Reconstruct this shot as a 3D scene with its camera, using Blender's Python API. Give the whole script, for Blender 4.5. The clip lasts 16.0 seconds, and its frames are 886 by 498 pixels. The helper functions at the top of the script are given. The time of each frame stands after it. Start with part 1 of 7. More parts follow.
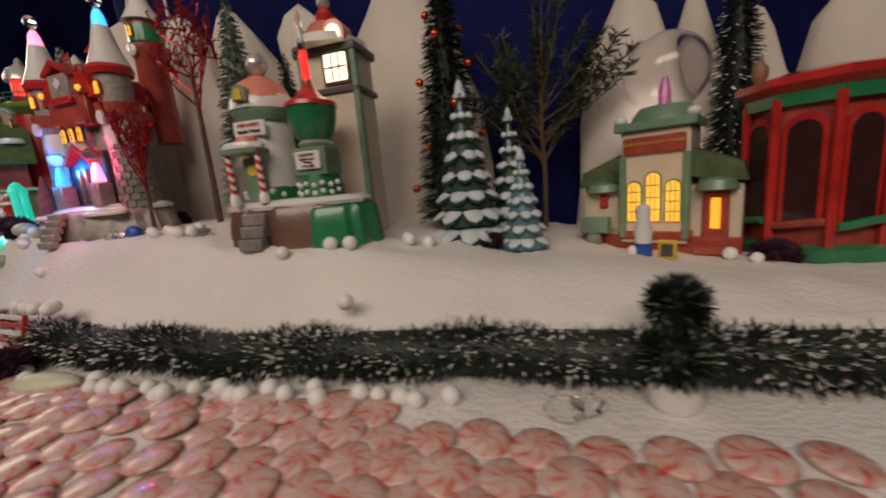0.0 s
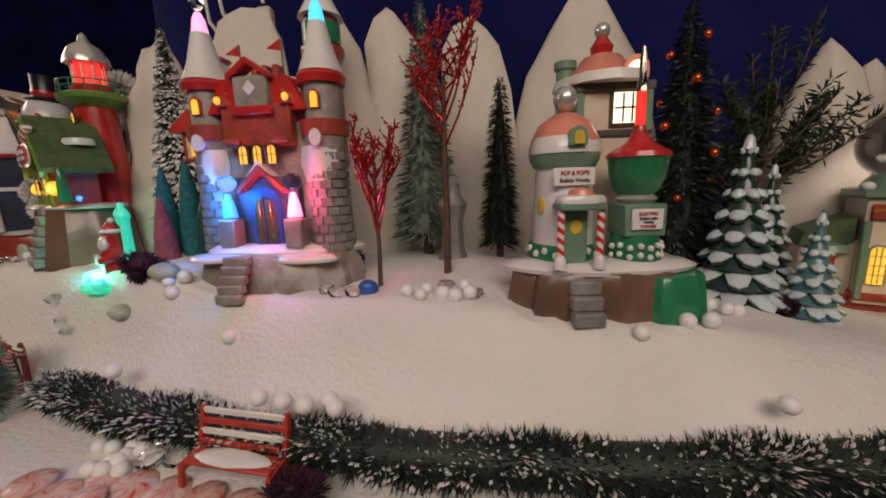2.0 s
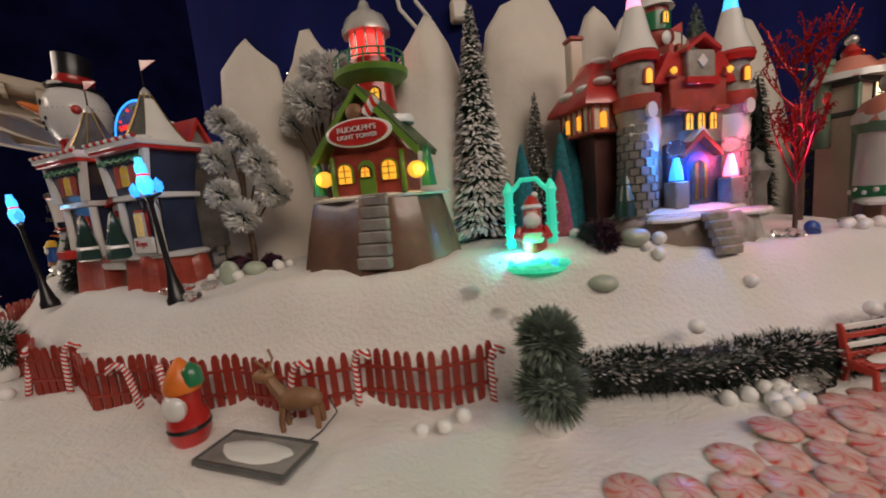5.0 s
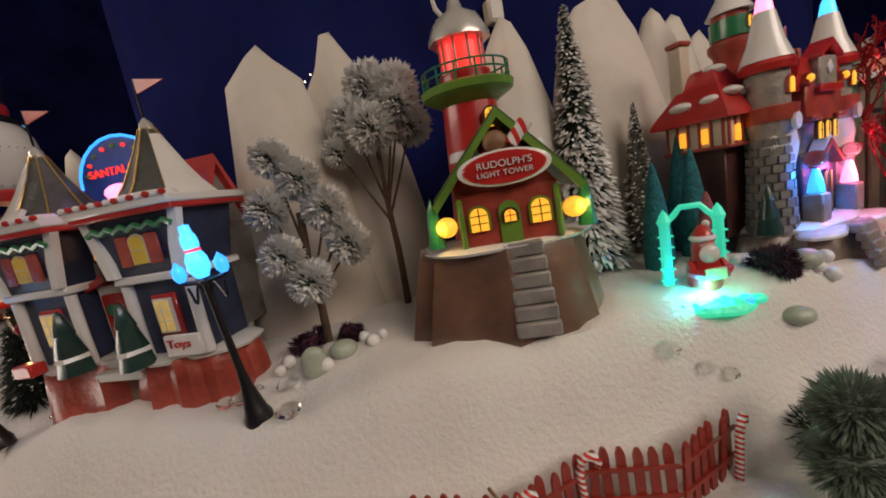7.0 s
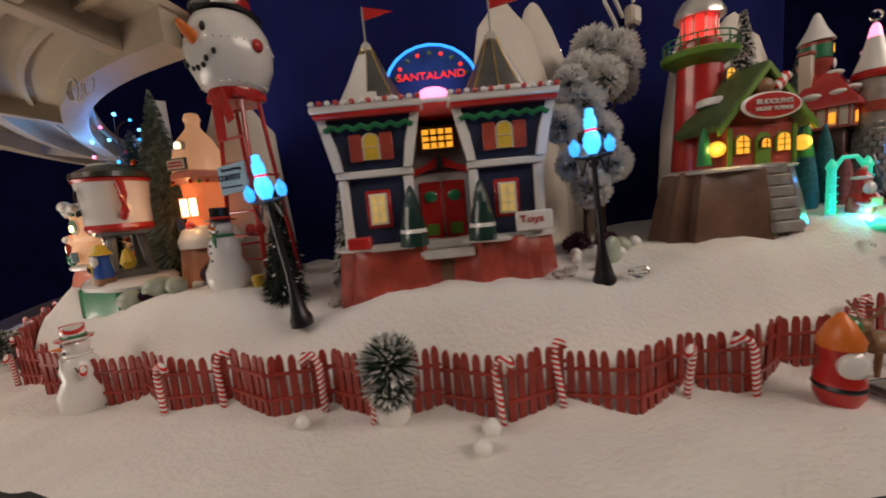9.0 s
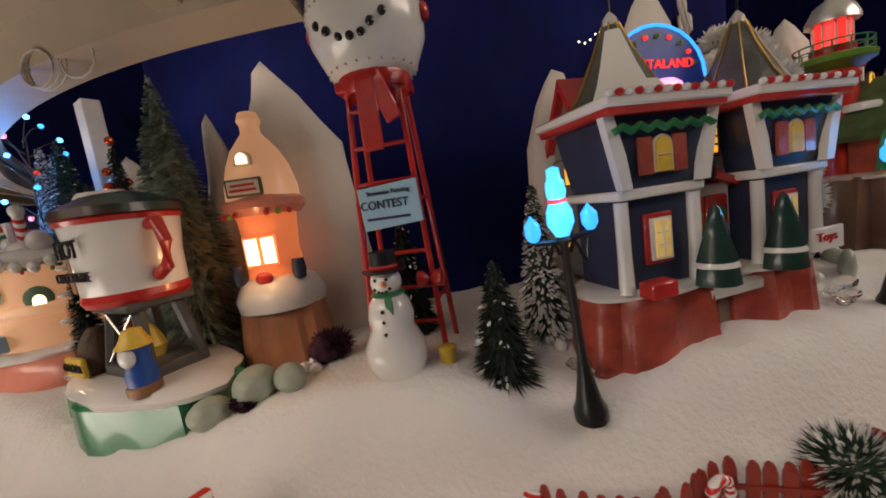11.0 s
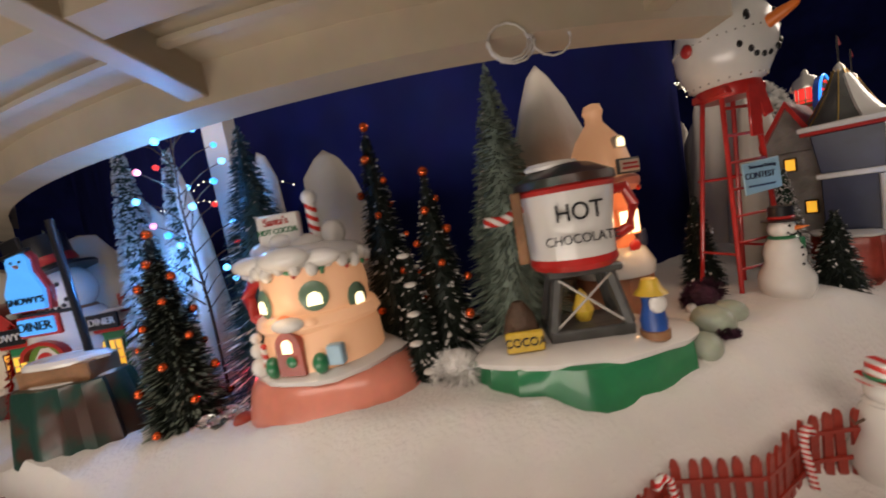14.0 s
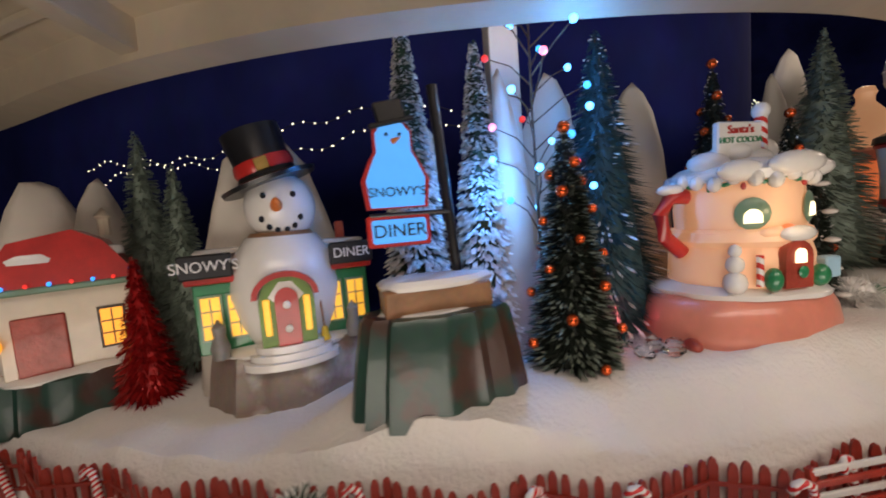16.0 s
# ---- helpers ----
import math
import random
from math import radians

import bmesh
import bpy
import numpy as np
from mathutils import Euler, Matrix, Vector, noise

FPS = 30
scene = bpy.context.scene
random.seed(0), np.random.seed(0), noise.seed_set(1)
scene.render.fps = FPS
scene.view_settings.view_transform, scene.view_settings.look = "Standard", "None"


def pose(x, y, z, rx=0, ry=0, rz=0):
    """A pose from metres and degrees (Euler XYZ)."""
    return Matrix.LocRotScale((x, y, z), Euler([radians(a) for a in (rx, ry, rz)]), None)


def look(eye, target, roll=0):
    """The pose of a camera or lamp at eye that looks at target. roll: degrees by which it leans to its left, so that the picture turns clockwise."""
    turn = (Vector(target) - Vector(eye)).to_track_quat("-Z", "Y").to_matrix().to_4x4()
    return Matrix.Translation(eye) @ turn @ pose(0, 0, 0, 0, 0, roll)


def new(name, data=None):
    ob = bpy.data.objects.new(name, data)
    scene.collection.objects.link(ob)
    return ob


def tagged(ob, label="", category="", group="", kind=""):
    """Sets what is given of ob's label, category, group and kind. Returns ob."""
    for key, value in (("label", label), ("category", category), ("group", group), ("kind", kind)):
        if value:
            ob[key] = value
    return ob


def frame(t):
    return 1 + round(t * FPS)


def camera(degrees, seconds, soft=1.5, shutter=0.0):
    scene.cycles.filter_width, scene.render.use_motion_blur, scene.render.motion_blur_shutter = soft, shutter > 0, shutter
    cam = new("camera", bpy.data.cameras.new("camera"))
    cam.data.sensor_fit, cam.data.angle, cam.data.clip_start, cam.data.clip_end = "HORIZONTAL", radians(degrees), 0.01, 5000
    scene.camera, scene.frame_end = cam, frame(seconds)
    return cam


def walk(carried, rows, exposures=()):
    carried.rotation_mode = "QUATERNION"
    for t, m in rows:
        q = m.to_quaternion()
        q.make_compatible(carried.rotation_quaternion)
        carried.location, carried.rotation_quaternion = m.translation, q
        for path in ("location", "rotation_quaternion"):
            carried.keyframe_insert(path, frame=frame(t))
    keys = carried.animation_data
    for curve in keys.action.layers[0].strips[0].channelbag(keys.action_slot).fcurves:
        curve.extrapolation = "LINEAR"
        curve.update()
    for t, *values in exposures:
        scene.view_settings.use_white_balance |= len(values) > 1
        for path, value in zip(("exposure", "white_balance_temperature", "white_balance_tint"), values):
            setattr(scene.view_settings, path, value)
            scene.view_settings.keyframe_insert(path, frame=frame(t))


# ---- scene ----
cam = camera(100.00, 16.0, soft=1.8, shutter=0.3)
PATH = [
    (0, look((0.0069, -0.4570, 0.0555), (-0.3277, 0.4676, -0.1265), -5.31)),
    (0.5, look((-0.1306, -0.4843, 0.0724), (-0.3880, 0.4641, -0.1127), -4.20)),
    (1, look((-0.2349, -0.4969, 0.0870), (-0.4080, 0.4722, -0.0885), -3.43)),
    (1.5, look((-0.2998, -0.4952, 0.0858), (-0.4628, 0.4778, -0.0776), -2.24)),
    (2, look((-0.2954, -0.4778, 0.1122), (-0.4729, 0.4901, -0.0652), -1.79)),
    (2.5, look((-0.3411, -0.4743, 0.0823), (-0.4988, 0.5013, -0.0711), -1.45)),
    (3, look((-0.4316, -0.4835, 0.0923), (-0.5079, 0.5029, -0.0538), -1.16)),
    (3.5, look((-0.5178, -0.5042, 0.0794), (-0.5318, 0.4863, -0.0574), -0.85)),
    (4, look((-0.6032, -0.5024, 0.0855), (-0.5677, 0.4880, -0.0484), -1.82)),
    (4.5, look((-0.7229, -0.5263, 0.0776), (-0.6240, 0.4607, -0.0487), -3.01)),
    (4.7, look((-0.7583, -0.5167, 0.0819), (-0.6349, 0.4673, -0.0473), -3.91)),
    (6.8, look((-0.9488, -0.3859, 0.1124), (-0.6058, 0.5453, -0.0113), -10.05)),
    (7, look((-0.9534, -0.3767, 0.1467), (-0.6057, 0.5478, -0.0097), -10.22)),
    (7.5, look((-0.9583, -0.3769, 0.1449), (-0.6136, 0.5487, -0.0113), -9.84)),
    (8, look((-1.0167, -0.3631, 0.1287), (-0.6455, 0.5525, -0.0262), -8.81)),
    (8.5, look((-1.1516, -0.3277, 0.1025), (-0.6969, 0.5514, -0.0409), -6.62)),
    (9, look((-1.2810, -0.2869, 0.0916), (-0.7557, 0.5547, -0.0332), -5.31)),
    (9.5, look((-1.3111, -0.2165, 0.0981), (-0.7500, 0.6030, -0.0185), -4.41)),
    (10, look((-1.3226, -0.1636, 0.1318), (-0.7217, 0.6263, 0.0092), -3.75)),
    (10.2, look((-1.3622, -0.1295, 0.1276), (-0.7242, 0.6306, 0.0035), -4.13)),
    (12.3, look((-1.4725, 0.0321, 0.1803), (-0.6670, 0.6102, 0.0495), -13.50)),
    (12.5, look((-1.5076, 0.0560, 0.1893), (-0.6807, 0.6003, 0.0480), -13.46)),
    (13, look((-1.5952, 0.1619, 0.1797), (-0.7153, 0.6220, 0.0611), -12.22)),
    (13.5, look((-1.6455, 0.2355, 0.1559), (-0.7372, 0.6444, 0.0671), -11.40)),
    (14, look((-1.6915, 0.3190, 0.1497), (-0.7640, 0.6828, 0.0637), -9.92)),
    (14.5, look((-1.7538, 0.4352, 0.1241), (-0.8035, 0.7379, 0.0516), -8.40)),
    (15, look((-1.7354, 0.5469, 0.1272), (-0.7693, 0.7942, 0.0541), -7.59)),
    (15.5, look((-1.7402, 0.6754, 0.1162), (-0.7543, 0.8324, 0.0569), -5.86)),
    (16, look((-1.7570, 0.7934, 0.1197), (-0.7621, 0.8426, 0.0312), -4.49)),
]
walk(cam, PATH, exposures=[(0.0, 0.08), (4.7, 0.12), (6.8, 0.2), (12.5, 0.2), (14.0, 0.1), (16.0, 0.06)])

# ---- world and large lights ----
world = bpy.data.worlds.new("world")
scene.world = world
world.use_nodes = True
world.node_tree.nodes["Background"].inputs[0].default_value = (1.0, 0.86, 0.70, 1)
world.node_tree.nodes["Background"].inputs[1].default_value = 0.17


def area_lamp(name, eye, target, size, power, colour):
    d = bpy.data.lights.new(name, "AREA")
    d.shape, d.size, d.size_y, d.energy, d.color = "RECTANGLE", size[0], size[1], power, colour
    ob = new(name, d)
    ob.matrix_world = look(eye, target)
    return ob


def point_lamp(name, p, power, colour, r=0.004):
    d = bpy.data.lights.new(name, "POINT")
    d.energy, d.color, d.shadow_soft_size = power, colour, r
    ob = new(name, d)
    ob.location = p
    return ob


# the shop's ceiling tubes, in front of and above the display
area_lamp("ceiling_tubes", (-0.15, -1.45, 1.0), (-0.45, -0.1, 0.05), (1.6, 0.5), 14.5, (1.0, 0.83, 0.71))
area_lamp("ceiling_tubes", (-2.55, 0.35, 0.85), (-1.35, 0.5, 0.0), (1.6, 0.4), 9.8, (1.0, 0.82, 0.69))
# added fill without a visible source, aimed up to brighten the canopy's underside
area_lamp("canopy_fill", (-2.55, 0.65, -0.35), (-1.50, 0.50, 0.34), (1.2, 0.4), 6.8, (1.0, 0.86, 0.74))

# ---- materials ----


def material(name, colour, rough=0.5, metal=0.0, var=0.15, scale=40, bump=0.0, bscale=200, emit=None, power=0.0,
             glass=False, coat=0.0, second=None, amount=0.5, sheen=0.0):
    """A painted or plastic surface with broad and fine variation; second: a colour that shows in patches."""
    m = bpy.data.materials.new(name)
    m.use_nodes = True
    nt = m.node_tree
    n, l = nt.nodes, nt.links
    b = n["Principled BSDF"]
    b.inputs["Roughness"].default_value, b.inputs["Metallic"].default_value = rough, metal
    b.inputs["Coat Weight"].default_value = coat
    b.inputs["Sheen Weight"].default_value = sheen
    co = n.new("ShaderNodeTexCoord")
    t1 = n.new("ShaderNodeTexNoise")
    t1.inputs["Scale"].default_value, t1.inputs["Detail"].default_value = scale, 6
    l.new(co.outputs["Object"], t1.inputs["Vector"])
    t2 = n.new("ShaderNodeTexNoise")
    t2.inputs["Scale"].default_value, t2.inputs["Detail"].default_value = scale * 7, 3
    l.new(co.outputs["Object"], t2.inputs["Vector"])
    ramp = n.new("ShaderNodeValToRGB")
    c = Vector(colour)
    lo, hi = c * (1 - var), Vector([min(1, v * (1 + var)) for v in c])
    if second:
        hi = Vector(second)
        lo = c
        ramp.color_ramp.elements[0].position, ramp.color_ramp.elements[1].position = 0.62 - amount * 0.3, 0.72 - amount * 0.3
    else:
        ramp.color_ramp.elements[0].position, ramp.color_ramp.elements[1].position = 0.3, 0.7
    ramp.color_ramp.elements[0].color, ramp.color_ramp.elements[1].color = (*lo, 1), (*hi, 1)
    l.new(t1.outputs["Fac"], ramp.inputs["Fac"])
    mix = n.new("ShaderNodeMixRGB")
    mix.blend_type = "MULTIPLY"
    mix.inputs["Fac"].default_value = var
    l.new(ramp.outputs["Color"], mix.inputs["Color1"])
    l.new(t2.outputs["Color"], mix.inputs["Color2"])
    l.new(mix.outputs["Color"], b.inputs["Base Color"])
    if bump:
        t3 = n.new("ShaderNodeTexNoise")
        t3.inputs["Scale"].default_value, t3.inputs["Detail"].default_value = bscale, 5
        l.new(co.outputs["Object"], t3.inputs["Vector"])
        bp = n.new("ShaderNodeBump")
        bp.inputs["Strength"].default_value, bp.inputs["Distance"].default_value = bump, 0.003
        l.new(t3.outputs["Fac"], bp.inputs["Height"])
        l.new(bp.outputs["Normal"], b.inputs["Normal"])
    if emit:
        b.inputs["Emission Color"].default_value, b.inputs["Emission Strength"].default_value = (*emit, 1), power
    if glass:
        b.inputs["Transmission Weight"].default_value, b.inputs["IOR"].default_value = 1.0, 1.35
    return m


def striped(name, a, b_, turns=260, lean=160):
    """Candy stripes that wind along the local z axis."""
    m = bpy.data.materials.new(name)
    m.use_nodes = True
    n, l = m.node_tree.nodes, m.node_tree.links
    b = n["Principled BSDF"]
    b.inputs["Roughness"].default_value = 0.25
    co = n.new("ShaderNodeTexCoord")
    sep = n.new("ShaderNodeSeparateXYZ")
    l.new(co.outputs["Object"], sep.inputs[0])
    k1 = n.new("ShaderNodeMath"); k1.operation = "MULTIPLY"; k1.inputs[1].default_value = turns
    l.new(sep.outputs["Z"], k1.inputs[0])
    k2 = n.new("ShaderNodeMath"); k2.operation = "MULTIPLY_ADD"; k2.inputs[1].default_value = lean
    l.new(sep.outputs["X"], k2.inputs[0]); l.new(k1.outputs[0], k2.inputs[2])
    f = n.new("ShaderNodeMath"); f.operation = "FRACT"
    l.new(k2.outputs[0], f.inputs[0])
    g = n.new("ShaderNodeMath"); g.operation = "GREATER_THAN"; g.inputs[1].default_value = 0.5
    l.new(f.outputs[0], g.inputs[0])
    mix = n.new("ShaderNodeMixRGB")
    mix.inputs["Color1"].default_value, mix.inputs["Color2"].default_value = (*a, 1), (*b_, 1)
    l.new(g.outputs[0], mix.inputs["Fac"]); l.new(mix.outputs[0], b.inputs["Base Color"])
    return m


def mint_material():
    m = bpy.data.materials.new("peppermint")
    m.use_nodes = True
    n, l = m.node_tree.nodes, m.node_tree.links
    b = n["Principled BSDF"]
    b.inputs["Roughness"].default_value = 0.35
    b.inputs["Coat Weight"].default_value = 0.4
    co = n.new("ShaderNodeTexCoord")
    sep = n.new("ShaderNodeSeparateXYZ")
    l.new(co.outputs["Object"], sep.inputs[0])
    at = n.new("ShaderNodeMath"); at.operation = "ARCTAN2"
    l.new(sep.outputs["Y"], at.inputs[0]); l.new(sep.outputs["X"], at.inputs[1])
    ln = n.new("ShaderNodeVectorMath"); ln.operation = "LENGTH"
    l.new(co.outputs["Object"], ln.inputs[0])
    tw = n.new("ShaderNodeMath"); tw.operation = "MULTIPLY_ADD"; tw.inputs[1].default_value = 70
    l.new(ln.outputs["Value"], tw.inputs[0]); l.new(at.outputs[0], tw.inputs[2])
    k = n.new("ShaderNodeMath"); k.operation = "MULTIPLY"; k.inputs[1].default_value = 8
    l.new(tw.outputs[0], k.inputs[0])
    sn = n.new("ShaderNodeMath"); sn.operation = "SINE"
    l.new(k.outputs[0], sn.inputs[0])
    ramp = n.new("ShaderNodeValToRGB")
    ramp.color_ramp.elements[0].position, ramp.color_ramp.elements[1].position = 0.40, 0.60
    ramp.color_ramp.elements[0].color, ramp.color_ramp.elements[1].color = (0.58, 0.30, 0.23, 1), (0.58, 0.05, 0.03, 1)
    l.new(sn.outputs[0], ramp.inputs["Fac"])
    dust = n.new("ShaderNodeTexNoise")
    dust.inputs["Scale"].default_value, dust.inputs["Detail"].default_value = 110, 6
    geo = n.new("ShaderNodeNewGeometry")
    l.new(geo.outputs["Position"], dust.inputs["Vector"])
    cover = n.new("ShaderNodeValToRGB")
    cover.color_ramp.elements[0].position, cover.color_ramp.elements[1].position = 0.34, 0.62
    cover.color_ramp.elements[0].color, cover.color_ramp.elements[1].color = (0.0, 0.0, 0.0, 1), (0.6, 0.6, 0.6, 1)
    l.new(dust.outputs["Fac"], cover.inputs["Fac"])
    mix = n.new("ShaderNodeMixRGB")
    mix.inputs["Color2"].default_value = (0.74, 0.68, 0.63, 1)
    l.new(cover.outputs["Color"], mix.inputs["Fac"])
    l.new(ramp.outputs["Color"], mix.inputs["Color1"])
    l.new(mix.outputs["Color"], b.inputs["Base Color"])
    return m


def snow_material():
    m = material("snow", (0.80, 0.77, 0.73), 0.7, var=0.08, scale=8, bump=0.6, bscale=260, sheen=0.2)
    n, l = m.node_tree.nodes, m.node_tree.links
    co, glint = n.new("ShaderNodeTexCoord"), n.new("ShaderNodeTexVoronoi")
    glint.inputs["Scale"].default_value = 420
    l.new(co.outputs["Object"], glint.inputs["Vector"])
    ramp = n.new("ShaderNodeValToRGB")
    ramp.color_ramp.elements[0].position, ramp.color_ramp.elements[1].position = 0.06, 0.10
    ramp.color_ramp.elements[0].color, ramp.color_ramp.elements[1].color = (0.08, 0.08, 0.08, 1), (0.75, 0.75, 0.75, 1)
    l.new(glint.outputs["Distance"], ramp.inputs["Fac"])
    l.new(ramp.outputs["Color"], n["Principled BSDF"].inputs["Roughness"])
    return m


SNOW = snow_material()
FLOCK = material("flocking", (0.88, 0.87, 0.84), 0.8, var=0.1, scale=60, bump=0.5)
CWHITE = material("white_glaze", (0.80, 0.78, 0.74), 0.25, var=0.06, scale=30, coat=0.4)
CREAM = material("cream_glaze", (0.72, 0.62, 0.48), 0.3, var=0.10, scale=30, coat=0.3)
RED = material("red_glaze", (0.55, 0.03, 0.025), 0.28, var=0.25, scale=40, coat=0.4)
BRICKRED = material("brick_red_glaze", (0.42, 0.07, 0.045), 0.35, var=0.3, scale=60, bump=0.3, coat=0.2)
PINKROCK = material("pink_rock_glaze", (0.75, 0.27, 0.19), 0.3, var=0.15, scale=25, coat=0.3, bump=0.2, bscale=60)
PINE = material("pine_glaze", (0.02, 0.055, 0.045), 0.3, var=0.3, scale=40, coat=0.3)
ICE = material("icy_snow_glaze", (0.62, 0.70, 0.72), 0.3, var=0.12, scale=60, coat=0.3)
GREEN = material("green_glaze", (0.03, 0.22, 0.09), 0.28, var=0.25, scale=30, coat=0.4)
SAGE = material("sage_glaze", (0.18, 0.30, 0.20), 0.35, var=0.2, scale=40, coat=0.2)
LEAF = material("leaf_green_glaze", (0.16, 0.30, 0.04), 0.35, var=0.25, scale=40)
MOSS = material("moss_roof", (0.09, 0.14, 0.05), 0.5, var=0.35, scale=60, bump=0.4)
GREY = material("grey_stone", (0.28, 0.26, 0.24), 0.45, var=0.3, scale=50, bump=0.5, bscale=120)
STONE = material("castle_stone", (0.36, 0.32, 0.28), 0.45, var=0.3, scale=60, bump=0.6, bscale=150)
ROCKBROWN = material("brown_rock_glaze", (0.20, 0.11, 0.075), 0.3, var=0.35, scale=22, coat=0.3, bump=0.35, bscale=50)
ROCKGREY = material("grey_brown_rock", (0.30, 0.23, 0.19), 0.35, var=0.4, scale=25, bump=0.4, bscale=60, second=(0.55, 0.50, 0.46), amount=0.3)
ROCKGREEN = material("dark_green_rock", (0.02, 0.06, 0.045), 0.35, var=0.35, scale=25, coat=0.2, bump=0.3, bscale=60, second=(0.07, 0.035, 0.025), amount=0.5)
ROCKTERRA = material("terracotta_rock", (0.55, 0.24, 0.13), 0.35, var=0.25, scale=25, bump=0.3, bscale=60)
SLATE = material("slate_roof", (0.09, 0.09, 0.085), 0.4, var=0.3, scale=60, bump=0.3)
NAVY = material("navy_panel", (0.035, 0.045, 0.09), 0.35, var=0.25, scale=40)
TEAL = material("teal_flock", (0.01, 0.17, 0.20), 0.7, var=0.35, scale=200, bump=0.8, bscale=500)
ROSE = material("rose_flock", (0.45, 0.10, 0.12), 0.7, var=0.35, scale=200, bump=0.8, bscale=500)
BLACK = material("black_gloss", (0.015, 0.015, 0.017), 0.3, var=0.2, scale=60)
DARKFRAME = material("dark_window_frame", (0.06, 0.035, 0.02), 0.4, var=0.2, scale=60)
ORANGE = material("carrot_orange", (0.80, 0.20, 0.03), 0.35, var=0.15, scale=60)
GOLD = material("brass", (0.75, 0.50, 0.15), 0.3, metal=0.9, var=0.2, scale=60)
SILVER = material("pearl_metal", (0.75, 0.72, 0.66), 0.25, metal=0.6, var=0.1, scale=60)
YELLOW = material("yellow_glaze", (0.75, 0.50, 0.05), 0.4, var=0.2, scale=60)
BLUE = material("blue_glaze", (0.03, 0.10, 0.40), 0.35, var=0.25, scale=60)
PALEBLUE = material("pale_blue_sign", (0.35, 0.55, 0.68), 0.4, var=0.1, scale=60)
BROWN = material("brown_bark", (0.11, 0.065, 0.04), 0.7, var=0.35, scale=80, bump=0.6)
WOOD = material("wood_plank", (0.30, 0.15, 0.07), 0.5, var=0.3, scale=40, bump=0.3)
FENCERED = material("red_fence_paint", (0.34, 0.035, 0.02), 0.4, var=0.25, scale=60, bump=0.2)
BENCHRED = material("red_bench_paint", (0.50, 0.05, 0.03), 0.4, var=0.25, scale=60, bump=0.2)
NEEDLE = material("green_needles", (0.035, 0.075, 0.045), 0.6, var=0.4, scale=120)
NEEDLEGREY = material("frosted_green_needles", (0.25, 0.31, 0.25), 0.7, var=0.35, scale=120)
NEEDLEDARK = material("dark_needles", (0.016, 0.026, 0.018), 0.6, var=0.4, scale=120)
NEEDLETEAL = material("blue_green_needles", (0.02, 0.07, 0.085), 0.6, var=0.4, scale=120)
NEEDLERED = material("red_tinsel", (0.50, 0.02, 0.02), 0.25, metal=0.5, var=0.4, scale=200)
NEEDLESILVER = material("silver_tinsel", (0.42, 0.42, 0.38), 0.25, metal=0.7, var=0.3, scale=200)
MOSSPURPLE = material("purple_lichen", (0.075, 0.018, 0.045), 0.8, var=0.5, scale=150, bump=0.8, bscale=400)
SPRIG = material("dried_evergreen", (0.03, 0.05, 0.022), 0.6, var=0.4, scale=120)
GEM = material("clear_glass_gem", (0.95, 0.95, 0.93), 0.03, var=0.0, glass=True)
STONEGREEN = material("pale_green_stone", (0.42, 0.47, 0.37), 0.35, var=0.2, scale=40, bump=0.2)
OVAL = material("pale_oval_stone", (0.62, 0.62, 0.48), 0.4, var=0.12, scale=40)
PEARL = material("white_bead", (0.84, 0.83, 0.80), 0.4, var=0.04, scale=60)
BAUBLE = material("copper_bauble", (0.80, 0.13, 0.03), 0.18, metal=0.75, var=0.1, scale=60)
WALL = material("midnight_blue_wall", (0.014, 0.018, 0.105), 1.0, var=0.4, scale=3)
WALL.node_tree.nodes["Principled BSDF"].inputs["Specular IOR Level"].default_value = 0.02
CANOPY = material("cream_painted_boards", (0.55, 0.46, 0.34), 0.5, var=0.15, scale=10, bump=0.25, bscale=40)
POST = material("white_painted_post", (0.70, 0.66, 0.60), 0.45, var=0.1, scale=20)
WHITEHILL = material("snow_hill_foam", (0.68, 0.62, 0.54), 0.65, var=0.08, scale=14, bump=0.35, bscale=60)
CANE = striped("cane_stripes", (0.80, 0.76, 0.72), (0.60, 0.03, 0.03))
POLE = striped("pole_stripes", (0.80, 0.76, 0.72), (0.60, 0.04, 0.03), 140, 90)
MINT = mint_material()
LITYELLOW = material("lit_yellow_pane", (0.9, 0.6, 0.1), 0.4, emit=(1.0, 0.46, 0.03), power=0.75)
LITDIM = material("dimly_lit_pane", (0.75, 0.60, 0.25), 0.35, var=0.25, scale=90, emit=(1.0, 0.62, 0.15), power=0.22)
LITWARM = material("lit_warm_pane", (1.0, 0.85, 0.6), 0.4, emit=(1.0, 0.80, 0.48), power=2.0)
LITORANGE = material("lit_amber_pane", (0.9, 0.4, 0.05), 0.4, emit=(1.0, 0.40, 0.03), power=0.9)
LITBLUE = material("lit_blue_plastic", (0.05, 0.25, 0.8), 0.3, emit=(0.03, 0.30, 1.0), power=1.6)
LITCYAN = material("lit_ice_blue", (0.15, 0.5, 0.9), 0.3, emit=(0.04, 0.42, 1.0), power=1.7)
LITPINK = material("lit_pink_bulb", (1.0, 0.5, 0.6), 0.3, emit=(1.0, 0.20, 0.36), power=2.0)
LITRED = material("lit_red_bulb", (0.8, 0.06, 0.05), 0.3, emit=(1.0, 0.04, 0.03), power=0.8)
LITWHITE = material("lit_fairy_bulb", (1, 0.9, 0.7), 0.3, emit=(1.0, 0.88, 0.65), power=4.0)
LITGREEN = material("lit_green_plastic", (0.1, 0.7, 0.5), 0.3, emit=(0.02, 0.65, 0.40), power=0.55)
